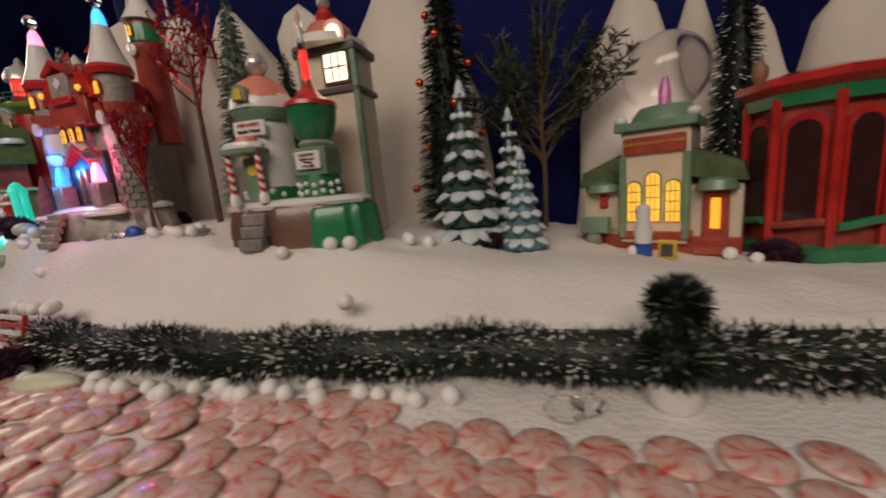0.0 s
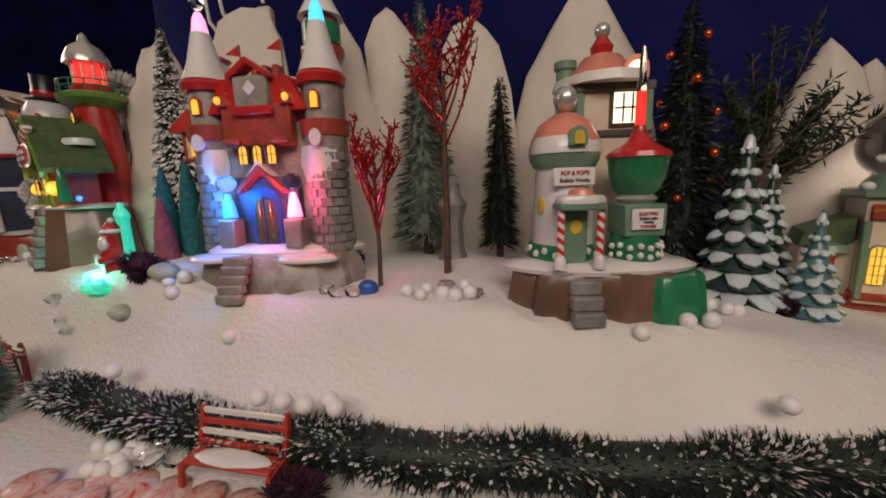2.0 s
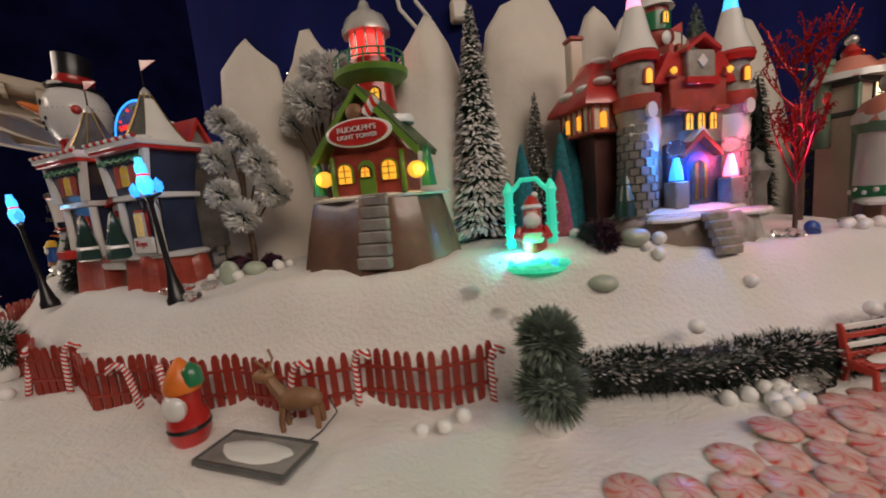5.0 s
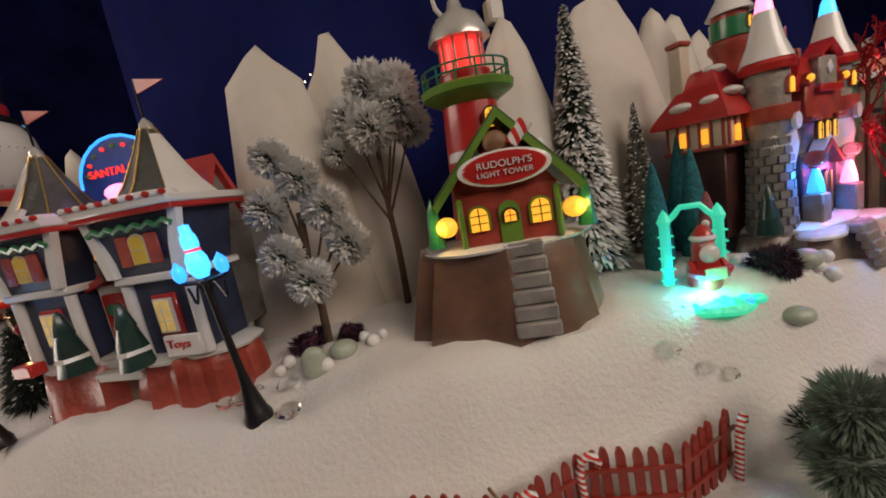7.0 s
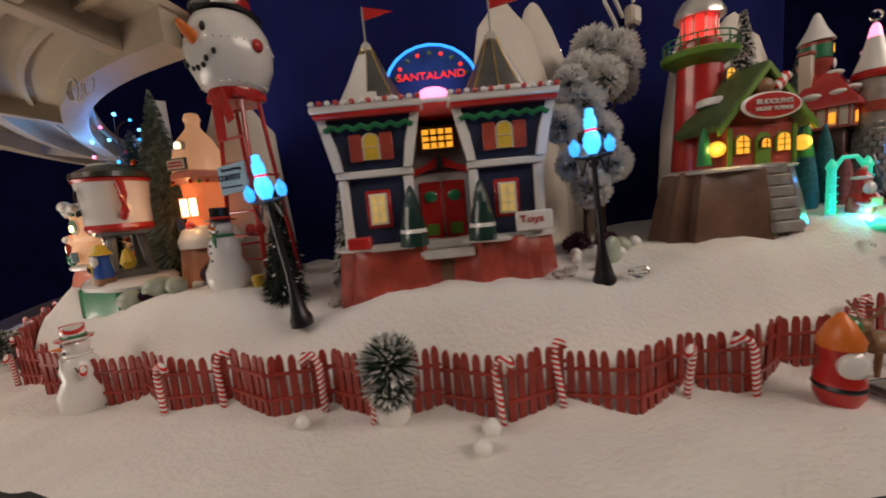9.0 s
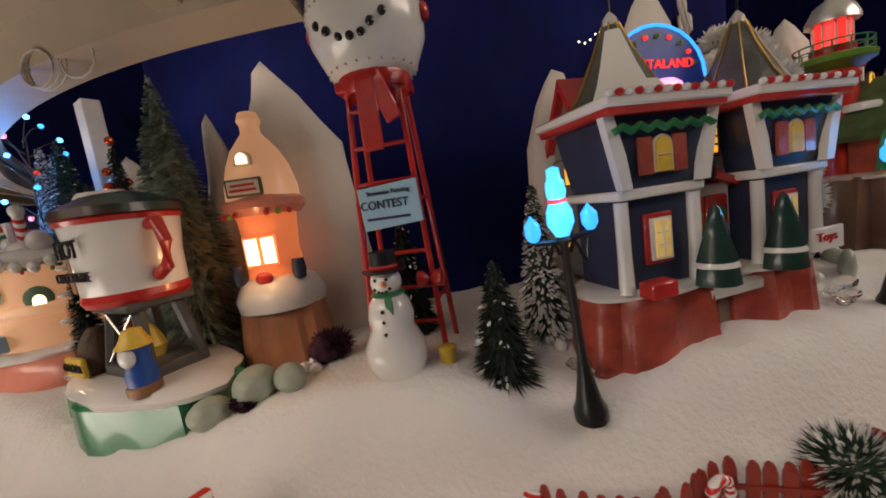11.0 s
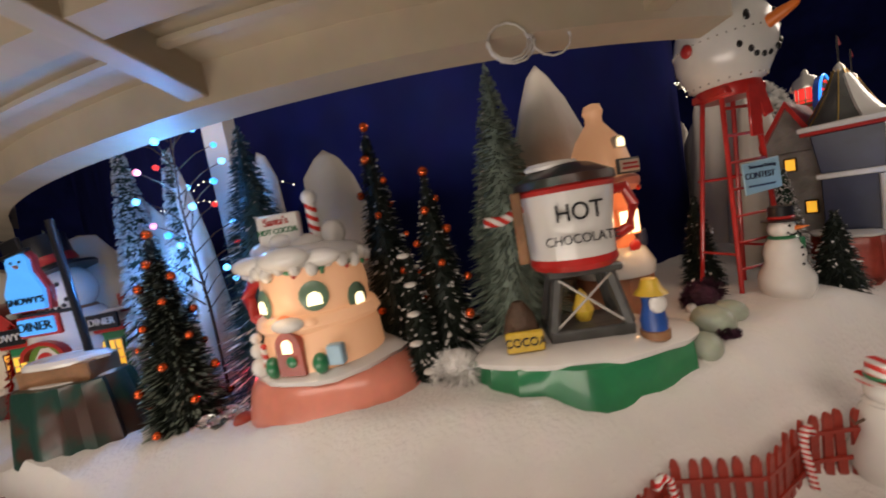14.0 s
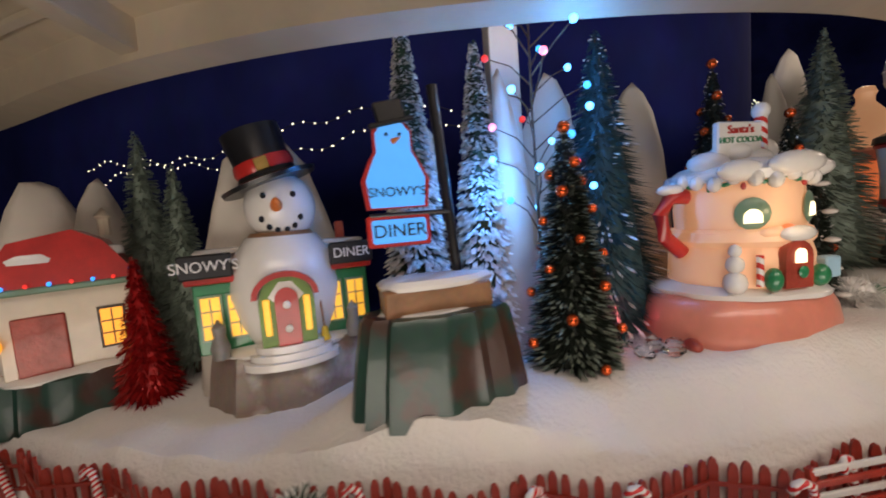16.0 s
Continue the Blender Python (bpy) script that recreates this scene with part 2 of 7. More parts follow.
# peach emission in the glaze stands in for lamplight coming through the porcelain
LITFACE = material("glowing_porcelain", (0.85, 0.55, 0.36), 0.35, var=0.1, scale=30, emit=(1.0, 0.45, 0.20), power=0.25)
# orange emission likewise stands in for light from within the terracotta
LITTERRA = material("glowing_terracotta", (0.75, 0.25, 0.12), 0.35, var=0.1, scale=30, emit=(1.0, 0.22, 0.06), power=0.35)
GLOBE = material("clear_globe", (0.98, 0.95, 0.97), 0.02, var=0.0, glass=True)
GLOBE.node_tree.nodes["Principled BSDF"].inputs["IOR"].default_value = 1.08
GLOBE.node_tree.nodes["Principled BSDF"].inputs["Coat Weight"].default_value = 1.0

LITBULB = material("lit_blue_bulb", (0.2, 0.5, 1.0), 0.3, emit=(0.10, 0.45, 1.0), power=5.0)

# ---- mesh helpers ----


def B():
    return bmesh.new()


def part(name, bm, mat, parent=None, label="", smooth=True, m=None):
    me = bpy.data.meshes.new(name)
    if m is not None:
        bm.transform(m)
    bm.to_mesh(me)
    bm.free()
    me.materials.append(mat)
    if smooth:
        me.shade_smooth()
        me.set_sharp_from_angle(angle=radians(40))
    ob = new(name, me)
    if parent:
        ob.parent = parent
    if label:
        ob["label"] = label
    return ob


def parts(name, bm, mat, parent):
    """Each loose piece of bm as a part of its own."""
    bm.verts.index_update()
    done = set()
    for v in bm.verts:
        if v.index in done:
            continue
        todo, piece = [v], []
        done.add(v.index)
        while todo:
            w = todo.pop()
            piece.append(w)
            for e in w.link_edges:
                o = e.other_vert(w)
                if o.index not in done:
                    done.add(o.index)
                    todo.append(o)
        b = B()
        twin = {w.index: b.verts.new(w.co) for w in piece}
        for f in {f for w in piece for f in w.link_faces}:
            b.faces.new([twin[w.index] for w in f.verts])
        part(name, b, mat, parent)
    bm.free()


def thing(name, m, label, category, group=""):
    ob = new(name)
    ob.empty_display_size = 0.01
    ob.matrix_world = m
    return tagged(ob, label, category, group)


def box(bm, c, s, rz=0.0, taper=1.0, bev=0.0012, ry=0.0):
    r = bmesh.ops.create_cube(bm, size=1)
    vs = r["verts"]
    for v in vs:
        k = taper if v.co.z > 0 else 1
        v.co = Vector((v.co.x * s[0] * k, v.co.y * s[1] * k, v.co.z * s[2]))
    if bev:
        es = list({e for v in vs for e in v.link_edges})
        r = bmesh.ops.bevel(bm, geom=es, offset=min(bev, min(s) * 0.3), segments=1, affect="EDGES")
        vs = list({v for f in r["faces"] for v in f.verts} | {v for v in vs if v.is_valid})
    bmesh.ops.transform(bm, matrix=Matrix.Translation(c) @ Matrix.Rotation(rz, 4, "Z") @ Matrix.Rotation(ry, 4, "Y"), verts=vs)
    return bm


def lathe(bm, prof, c=(0, 0, 0), n=24, sx=1.0, sy=1.0, wob=0.0, seed=0, flute=0, fl=0.0, m=None):
    """Turns a profile of (radius, height) round the z axis; wob: unevenness, flute: lobes round it."""
    rnd = random.Random(seed)
    ph = [rnd.uniform(0, 6.28) for _ in range(4)]
    rings = []
    for r, z in prof:
        ring = []
        for i in range(n):
            a = 2 * math.pi * i / n
            k = 1 + wob * (math.sin(3 * a + ph[0]) + 0.6 * math.sin(5 * a + ph[1] + z * 40) + 0.5 * math.sin(9 * a + ph[2])) + fl * math.cos(flute * a)
            v = Vector((c[0] + r * k * sx * math.cos(a), c[1] + r * k * sy * math.sin(a), c[2] + z))
            ring.append(bm.verts.new(m @ v if m else v))
        rings.append(ring)
    for p, q in zip(rings, rings[1:]):
        for i in range(n):
            bm.faces.new((p[i], p[(i + 1) % n], q[(i + 1) % n], q[i]))
    if prof[0][0] > 1e-6:
        bm.faces.new(rings[0][::-1])
    if prof[-1][0] > 1e-6:
        bm.faces.new(rings[-1])
    bmesh.ops.remove_doubles(bm, verts=[v for v in rings[0] + rings[-1] if v.is_valid], dist=1e-6)
    return bm


def ball(bm, c, r, s=(1, 1, 1), n=12):
    res = bmesh.ops.create_uvsphere(bm, u_segments=n, v_segments=max(6, n * 2 // 3), radius=r)
    bmesh.ops.transform(bm, matrix=Matrix.Translation(c) @ Matrix.Diagonal((*s, 1)), verts=res["verts"])
    return bm


def tube(bm, pts, r, n=8, r2=None):
    pts = [Vector(p) for p in pts]
    rings = []
    up = Vector((0.13, 0.21, 1)).normalized()
    for i, p in enumerate(pts):
        d = (pts[min(i + 1, len(pts) - 1)] - pts[max(i - 1, 0)]).normalized()
        x = d.cross(up)
        x = (x if x.length > 0.05 else d.cross(Vector((1, 0, 0)))).normalized()
        y = d.cross(x)
        k = r if r2 is None else r + (r2 - r) * i / (len(pts) - 1)
        rings.append([bm.verts.new(p + (x * math.cos(6.2832 * j / n) + y * math.sin(6.2832 * j / n)) * k) for j in range(n)])
    for p, q in zip(rings, rings[1:]):
        for i in range(n):
            bm.faces.new((p[i], p[(i + 1) % n], q[(i + 1) % n], q[i]))
    bm.faces.new(rings[0][::-1])
    bm.faces.new(rings[-1])
    return bm


def prism(bm, outline, y0, y1, m=None):
    """An outline in the local x-z plane, pushed from y0 to y1."""
    a = [bm.verts.new((m @ Vector((x, y0, z))) if m else (x, y0, z)) for x, z in outline]
    b = [bm.verts.new((m @ Vector((x, y1, z))) if m else (x, y1, z)) for x, z in outline]
    n = len(a)
    bm.faces.new(a)
    bm.faces.new(b[::-1])
    for i in range(n):
        bm.faces.new((a[i], b[i], b[(i + 1) % n], a[(i + 1) % n]))
    bmesh.ops.recalc_face_normals(bm, faces=bm.faces[:])
    return bm


def arch_outline(w, h, n=8):
    pts = [(-w / 2, 0), (w / 2, 0)]
    for i in range(n + 1):
        a = math.pi * i / n
        pts.append((w / 2 * math.cos(a), h - w / 2 + w / 2 * math.sin(a)))
    return pts


def shift(outline, x, z):
    return [(a + x, b + z) for a, b in outline]


def window(parent, x, y, z, w, h, frame_mat, pane_mat, arched=True, bars=2, rows=3, name="window"):
    """A window: a frame that stands proud of the wall, a lit pane and glazing bars. y is the wall's front."""
    out = arch_outline(w, h) if arched else [(-w / 2, 0), (w / 2, 0), (w / 2, h), (-w / 2, h)]
    k = max(0.0016, w * 0.13)
    big = arch_outline(w + 2 * k, h + k) if arched else [(-w / 2 - k, -k), (w / 2 + k, -k), (w / 2 + k, h + k), (-w / 2 - k, h + k)]
    bm = prism(B(), shift(big, x, z), y - 0.0016, y + 0.001)
    fr = part(name, bm, frame_mat, parent)
    pane = part("pane", prism(B(), shift(out, x, z), y - 0.0024, y - 0.0014), pane_mat, fr, "lit window pane")
    bm = B()
    for i in range(1, bars):
        box(bm, (x - w / 2 + w * i / bars, y - 0.0026, z + h * 0.5), (w * 0.07, 0.0008, h * 0.96), bev=0)
    for i in range(1, rows):
        box(bm, (x, y - 0.0026, z + h * i / rows), (w * 0.95, 0.0008, w * 0.07), bev=0)
    if bars > 1 or rows > 1:
        part("glazing_bar", bm, frame_mat, fr)
    return fr


def text(s, size, mat, parent, p, name="lettering", rx=90, rz=0, depth=0.0006):
    cu = bpy.data.curves.new(name, "FONT")
    cu.body, cu.size, cu.extrude, cu.align_x, cu.align_y = s, size, depth, "CENTER", "CENTER"
    tmp = new(name, cu)
    me = bpy.data.meshes.new_from_object(tmp.evaluated_get(bpy.context.evaluated_depsgraph_get()))
    bpy.data.objects.remove(tmp)
    me.materials.append(mat)
    ob = new(name, me)
    ob.parent = parent
    ob.matrix_basis = pose(*p, rx, 0, rz)
    return ob


def snow_cap(bm, c, sx, sy, h, seed=0):
    """A soft drift of snow."""
    lathe(bm, [(1.0, 0.0), (1.03, h * 0.4), (0.92, h * 0.85), (0.5, h), (0, h * 1.02)], c, 28, sx, sy, 0.05, seed)
    return bm


def rock(bm, rx, ry, h, top=0.85, seed=0, n=36, c=(0, 0, 0), deep=0.02):
    """A fluted rock base."""
    rnd = random.Random(seed)
    k = [rnd.uniform(0.89, 1.06) for _ in range(n)]
    rings = []
    for f, z in ((1.04, -deep), (0.99, 0.002), (0.5 + top / 2, h * 0.5), (top, h * 0.93), (top * 0.95, h)):
        rings.append([bm.verts.new((c[0] + rx * f * k[i] * math.cos(6.2832 * i / n), c[1] + ry * f * k[i] * math.sin(6.2832 * i / n), c[2] + z)) for i in range(n)])
    for p, q in zip(rings, rings[1:]):
        for i in range(n):
            bm.faces.new((p[i], p[(i + 1) % n], q[(i + 1) % n], q[i]))
    bm.faces.new(rings[-1])
    bm.faces.new(rings[0][::-1])
    return bm


def needles(bm, h, r, count, seed, z0=0.06, width=0.0011, droop=0.25, tips=False, power=1.0, inner=0.15, layered=0):
    """Bristles of a bottle-brush tree as thin leaf-like triangles; tips: only their outer ends."""
    rnd = random.Random(seed)
    width *= 0.8
    for i in range(int(count * 1.25)):
        u = rnd.random() ** 0.75
        u = 1 - u
        if layered:
            u = min(0.999, (math.floor(u * layered) + rnd.random() ** 2 * 0.75) / layered)
        rr = r * (1 - u) ** power * rnd.uniform(0.8, 1.08) + 0.002
        a = rnd.uniform(0, 6.2832)
        d = Vector((math.cos(a), math.sin(a), 0))
        z = h * (z0 + (1 - z0) * u)
        tip = d * rr + Vector((0, 0, z - droop * rr + rnd.uniform(-0.003, 0.003)))
        base = d * rr * inner + Vector((0, 0, z + rnd.uniform(-0.002, 0.004)))
        side = Vector((-d.y, d.x, rnd.uniform(-0.8, 0.8))).normalized() * width
        if tips:
            base = base.lerp(tip, 0.62)
            tip = tip + Vector((0, 0, 0.0008))
            side *= 1.5
        m_ = base.lerp(tip, 0.6)
        v = [bm.verts.new(base), bm.verts.new(m_ + side), bm.verts.new(tip), bm.verts.new(m_ - side)]
        bm.faces.new(v)
    return bm


def brush_tree(p, h, r, mat, label, seed, count=1700, frost=0.0, baubles=0, rz=0, power=0.9, droop=0.25, layered=0, star=False, width=0.0012, frostmat=None):
    t = thing("bottle_brush_tree", pose(*p, 0, 0, rz), label, "tree", "bottle brush trees")
    part("trunk", lathe(B(), [(h * 0.022, -0.01), (h * 0.018, h * 0.5), (0.0006, h * 0.98)], n=8), BROWN, t)
    core = lathe(B(), [(r * 0.62, h * 0.07), (r * 0.5, h * 0.3), (r * 0.3, h * 0.6), (0.001, h * 0.96)], n=12, wob=0.06, seed=seed)
    part("inner_bristles", core, mat, t)
    part("bristles", needles(B(), h, r, count, seed, width=width, power=power, droop=droop, layered=layered), mat, t, smooth=False)
    if frost:
        part("frost", needles(B(), h, r, int(count * frost), seed, width=width, tips=True, power=power, droop=droop, layered=layered), frostmat or FLOCK, t, "white frosting on the bristle tips", smooth=False)
    rnd = random.Random(seed + 5)
    for i in range(baubles):
        u = (i + 0.5) / baubles * 0.9
        a = i * 2.4 + seed
        rr = r * (1 - u) ** power * 0.98 + 0.001
        part("bauble", ball(B(), (rr * math.cos(a), rr * math.sin(a), h * (0.08 + 0.9 * u)), 0.0042 * rnd.uniform(0.85, 1.15), n=10), BAUBLE, t, "shiny copper bauble" if i == 0 else "")
    if star:
        part("topper", ball(B(), (0, 0, h + 0.003), 0.005, n=12), BAUBLE, t)
    return t


def glazed_pine(p, h, r, mat, seed, label):
    """A ceramic pine: tiers of drooping boughs with snow on them."""
    t = thing("ceramic_pine", pose(*p), label, "tree", "ceramic pines")
    rnd = random.Random(seed)
    part("trunk", lathe(B(), [(h * 0.06, -0.008), (h * 0.05, h * 0.3), (h * 0.02, h * 0.9)], n=10), mat, t)
    a, b = B(), B()
    tiers = 8
    for k in range(tiers):
        u = k / (tiers - 1)
        rr = r * (1 - u * 0.88)
        z = h * (0.12 + 0.76 * u)
        lathe(a, [(rr * 0.72, z - h * 0.03), (rr * 0.55, z + h * 0.03), (rr * 0.2, z + h * 0.13)], n=14)
        m_ = max(5, int(9 - 4 * u))
        for i in range(m_):
            an = 6.2832 * (i + 0.5 * (k % 2)) / m_ + rnd.uniform(-0.15, 0.15)
            rt = Matrix.Translation((0, 0, z)) @ Matrix.Rotation(an, 4, "Z") @ Matrix.Rotation(radians(28), 4, "Y")
            w = rr * 2.2 / m_
            for bmx, dz, kk in ((a, 0, 1.0), (b, h * 0.011, 0.95)):
                res = bmesh.ops.create_uvsphere(bmx, u_segments=8, v_segments=5, radius=1)
                bmesh.ops.transform(bmx, matrix=rt @ Matrix.Translation((rr * 0.62 + (1 - kk) * rr * 0.25, 0, dz)) @ Matrix.Diagonal((rr * 0.46 * kk, w * kk, h * 0.033, 1)), verts=res["verts"])
    lathe(b, [(r * 0.12, h * 0.90), (r * 0.08, h * 0.96), (0.0, h)], n=8)
    part("foliage", a, mat, t)
    part("snow", b, ICE, t, "glossy white snow on the boughs")
    return t

# ---- the display: snow terraces, back wall, canopy ----
LIP = [(0.48, -0.10), (0.30, -0.185), (0.12, -0.222), (-0.06, -0.242), (-0.22, -0.268), (-0.40, -0.275), (-0.56, -0.262), (-0.72, -0.232), (-0.88, -0.196),
       (-1.02, -0.150), (-1.14, -0.080), (-1.24, 0.010), (-1.34, 0.125), (-1.43, 0.260), (-1.49, 0.400), (-1.525, 0.55), (-1.54, 0.70),
       (-1.54, 0.86), (-1.52, 1.02), (-1.48, 1.18), (-1.42, 1.34)]
HIGH = [(0.09, -0.04, -0.033), (0.22, -0.06, -0.037), (-0.09, -0.10, 0.004), (-0.04, -0.115, -0.016), (-0.22, -0.18, 0.012), (-0.35, -0.13, 0.035), (-0.50, -0.2, 0.026),
        (-0.64, -0.17, 0.050), (-0.68, -0.19, 0.034), (-0.83, -0.15, 0.030), (-0.95, -0.03, 0.035), (-1.0, -0.10, 0.013), (-1.12, -0.02, 0.020), (-1.22, 0.05, 0.0),
        (-1.27, 0.17, 0.026), (-1.244, 0.131, 0.024), (-1.36, 0.33, 0.0), (-1.37, 0.48, 0.012), (-1.47, 0.54, 0.014), (-1.43, 0.62, 0.002), (-1.48, 0.62, 0.000), (-1.38, 0.7, -0.026), (-1.45, 0.97, -0.034), (-1.44, 1.12, -0.03), (-1.50, 0.82, -0.002)]


def lip(u):
    """A point of the terrace's edge and the way inwards from it; u runs from 0 to 1."""
    if u < 0 or u > 1:
        e = 0.0 if u < 0 else 1.0
        p, n = lip(e)
        return p + Vector((-n.y, n.x)) * (u - e) * 2.8, n
    k = u * (len(LIP) - 1)
    i = min(int(k), len(LIP) - 2)
    f = k - i
    g = [Vector(LIP[max(0, min(len(LIP) - 1, i + j))]) for j in (-1, 0, 1, 2)]
    p = 0.5 * ((2 * g[1]) + (g[2] - g[0]) * f + (2 * g[0] - 5 * g[1] + 4 * g[2] - g[3]) * f * f + (3 * g[1] - g[0] - 3 * g[2] + g[3]) * f ** 3)
    d = (0.5 * ((g[2] - g[0]) + 2 * (2 * g[0] - 5 * g[1] + 4 * g[2] - g[3]) * f + 3 * (3 * g[1] - g[0] - 3 * g[2] + g[3]) * f * f)).normalized()
    return p, Vector((d.y, -d.x))


def upper(x, y):
    a = b = 0.0
    for px, py, pz in HIGH:
        w = 1 / ((x - px) ** 2 + (y - py) ** 2 + 0.0012) ** 1.5
        a, b = a + w * pz, b + w
    return a / b


LOW = -0.066


def low(u):
    """The lower terrace's height along the edge."""
    ks = ((0, 0), (0.35, 0), (0.45, 0.006), (0.52, 0.014), (0.58, 0.012), (0.64, 0), (0.75, -0.016), (2, -0.016))
    for (a, za), (b, zb) in zip(ks, ks[1:]):
        if u <= b:
            return LOW + za + (zb - za) * max(0, (u - a)) / (b - a)
    return LOW


def snow_z(u, d):
    p, n = lip(u)
    q = p + n * d
    s = min(1, max(0, d / 0.050))
    s = s * s * (3 - 2 * s)
    z = (-0.036 + 0.032 * math.exp(-((q.x + 1.515) ** 2 + (q.y - 0.81) ** 2) / 0.005)) * (1 - s) + upper(q.x, q.y) * s
    k = min(1, max(0, (d + 0.012) / 0.02))
    k = k * k * (3 - 2 * k)
    z = low(u) * (1 - k) + z * k
    return q, z + 0.004 * noise.noise((q.x * 28, q.y * 28, 0)) + 0.0022 * noise.noise((q.x * 90, q.y * 90, 3))




def ground(x, y):
    """The snow's height at a place on either terrace."""
    best = min((((lip(i / 160)[0] - Vector((x, y))).length, i / 160) for i in range(161)))
    p, n = lip(best[1])
    return snow_z(best[1], (Vector((x, y)) - p).dot(n))[1]


def rim(u):
    """How far the lower terrace reaches, as a share of its full depth."""
    k = min(1, max(0, (u - 0.34) / 0.07))
    return 1 - 0.21 * k * k * (3 - 2 * k)


bm = B()
DS = [-0.135, -0.12, -0.10, -0.08, -0.065, -0.05, -0.04, -0.03, -0.02, -0.014, -0.009, -0.005, 0, 0.004, 0.008, 0.014, 0.02, 0.028, 0.036, 0.046, 0.056, 0.066, 0.078, 0.09,
      0.105, 0.12, 0.135, 0.15, 0.17, 0.19, 0.21, 0.24, 0.27, 0.30]
rows = []
for i in range(301):
    row = []
    for d in DS:
        q, z = snow_z(i / 300, d * rim(i / 300) if d < -0.03 else d)
        row.append(bm.verts.new((q.x, q.y, z)))
    rows.append(row)
for a, b in zip(rows, rows[1:]):
    for j in range(len(DS) - 1):
        bm.faces.new((a[j], b[j], b[j + 1], a[j + 1]))
bmesh.ops.recalc_face_normals(bm, faces=bm.faces[:])
tagged(part("ground", bm, SNOW), "white fluffy artificial snow in two soft terraces", "snow", kind="structure")


def ribbon(name, profile, mat, steps=120, u0=0.0, u1=1.0):
    """A strip with the profile of (inward distance, height) along the terrace's edge."""
    bm = B()
    rings = []
    for i in range(steps + 1):
        u = u0 + (u1 - u0) * i / steps
        p, n = lip(u)
        k = rim(u) if name == "table_edge" else 1
        rings.append([bm.verts.new((p.x + n.x * d * k, p.y + n.y * d * k, z)) for d, z in profile])
    m_ = len(profile)
    for a, b in zip(rings, rings[1:]):
        for j in range(m_):
            bm.faces.new((a[j], a[(j + 1) % m_], b[(j + 1) % m_], b[j]))
    bm.faces.new(rings[0])
    bm.faces.new(rings[-1][::-1])
    bmesh.ops.recalc_face_normals(bm, faces=bm.faces[:])
    return part(name, bm, mat)


tagged(ribbon("table_edge", [(-0.131, -0.071), (-0.131, -0.16), (-0.146, -0.16), (-0.146, -0.064), (-0.138, -0.061)], NAVY), "dark blue table rim in front of the snow", "table", kind="structure")
tagged(ribbon("backdrop", [(0.325, -0.2), (0.325, 1.3), (0.345, 1.3), (0.345, -0.2)], WALL, 160, -0.6, 1.5), "midnight blue wall behind the snow hills", "wall", kind="structure")
bm = B()
box(bm, (-0.6, 0.1, -0.72), (6, 6, 0.04), bev=0)
tagged(part("floor", bm, SLATE), "dark shop floor below the display table", "floor", kind="structure")

bm = B()
lathe(bm, [(4.0, -0.75), (4.0, 3.0), (4.05, 3.0), (4.05, -0.75)], (-0.8, 0.2, 0), 48)
for f in [f for f in bm.faces if len(f.verts) > 4]:
    bm.faces.remove(f)
tagged(part("wall_room", bm, WALL), "dark blue walls of the shop around", "wall", kind="structure")

# canopy of boards over the left half, with its beams
U0 = 0.605
tagged(ribbon("ceiling", [(0.115, 0.300), (-0.30, 0.375), (-0.30, 0.387), (0.115, 0.312)], CANOPY, u0=U0, u1=1.12, steps=60), "cream painted boards of a low canopy", "ceiling", kind="structure")
for d, z, w, h in ((0.105, 0.290, 0.03, 0.040), (0.0, 0.310, 0.02, 0.030), (-0.10, 0.325, 0.035, 0.040)):
    tagged(ribbon("canopy_beam", [(d, z - h / 2), (d - w, z - h / 2 + 0.004), (d - w, z + h / 2), (d, z + h / 2)], CANOPY, u0=U0, u1=1.12, steps=60), "cream painted beam under the canopy boards", "beam", kind="structure")
for d, z in ((0.045, 0.3095), (-0.035, 0.324), (-0.15, 0.345), (-0.225, 0.358)):
    tagged(ribbon("canopy_batten", [(d, z - 0.0035), (d - 0.007, z - 0.0025), (d - 0.007, z + 0.002), (d, z + 0.002)], CANOPY, u0=U0, u1=1.12, steps=60), "narrow cream batten between canopy boards", "batten", kind="structure")
for u in (0.63, 0.765, 0.92):
    p, n = lip(u)
    bm = box(B(), (0, -0.06, -0.022), (0.022, 0.33, 0.028))
    ob = part("canopy_rafter", bm, CANOPY)
    ob.matrix_world = pose(p.x, p.y, 0.330, -10, 0, math.degrees(math.atan2(n.y, n.x)) - 90)
    tagged(ob, "cream painted rafter across the canopy", "beam", kind="structure")
for x, y in ((-1.330, 0.735),):
    ob = part("post", box(B(), (0, 0, 0.16), (0.032, 0.024, 0.40)), POST)
    ob.matrix_world = pose(x, y, 0, 0, 0, -80)
    tagged(ob, "white painted wooden post behind the trees", "post", kind="structure")

# ---- snow hills ----
HILLS = [(-0.201, 0.043, 0.334, 0.175, 7), (0.070, 0.06, 0.262, 0.105, -20), (0.149, 0.10, 0.245, 0.059, -25), (0.206, 0.09, 0.215, 0.079, -31), (0.27, 0.05, 0.21, 0.08, -30),
         (-0.730, -0.045, 0.300, 0.11, 10), (-0.431, -0.004, 0.317, 0.110, 10), (-0.950, 0.060, 0.322, 0.110, -11), (-0.872, 0.085, 0.345, 0.120, -15),
         (-0.605, -0.045, 0.320, 0.150, -8), (-0.50, -0.03, 0.31, 0.11, 5), (-0.34, 0.02, 0.31, 0.10, 0), (-1.222, 0.345, 0.298, 0.115, -47), (-1.085, 0.110, 0.235, 0.060, -40)]
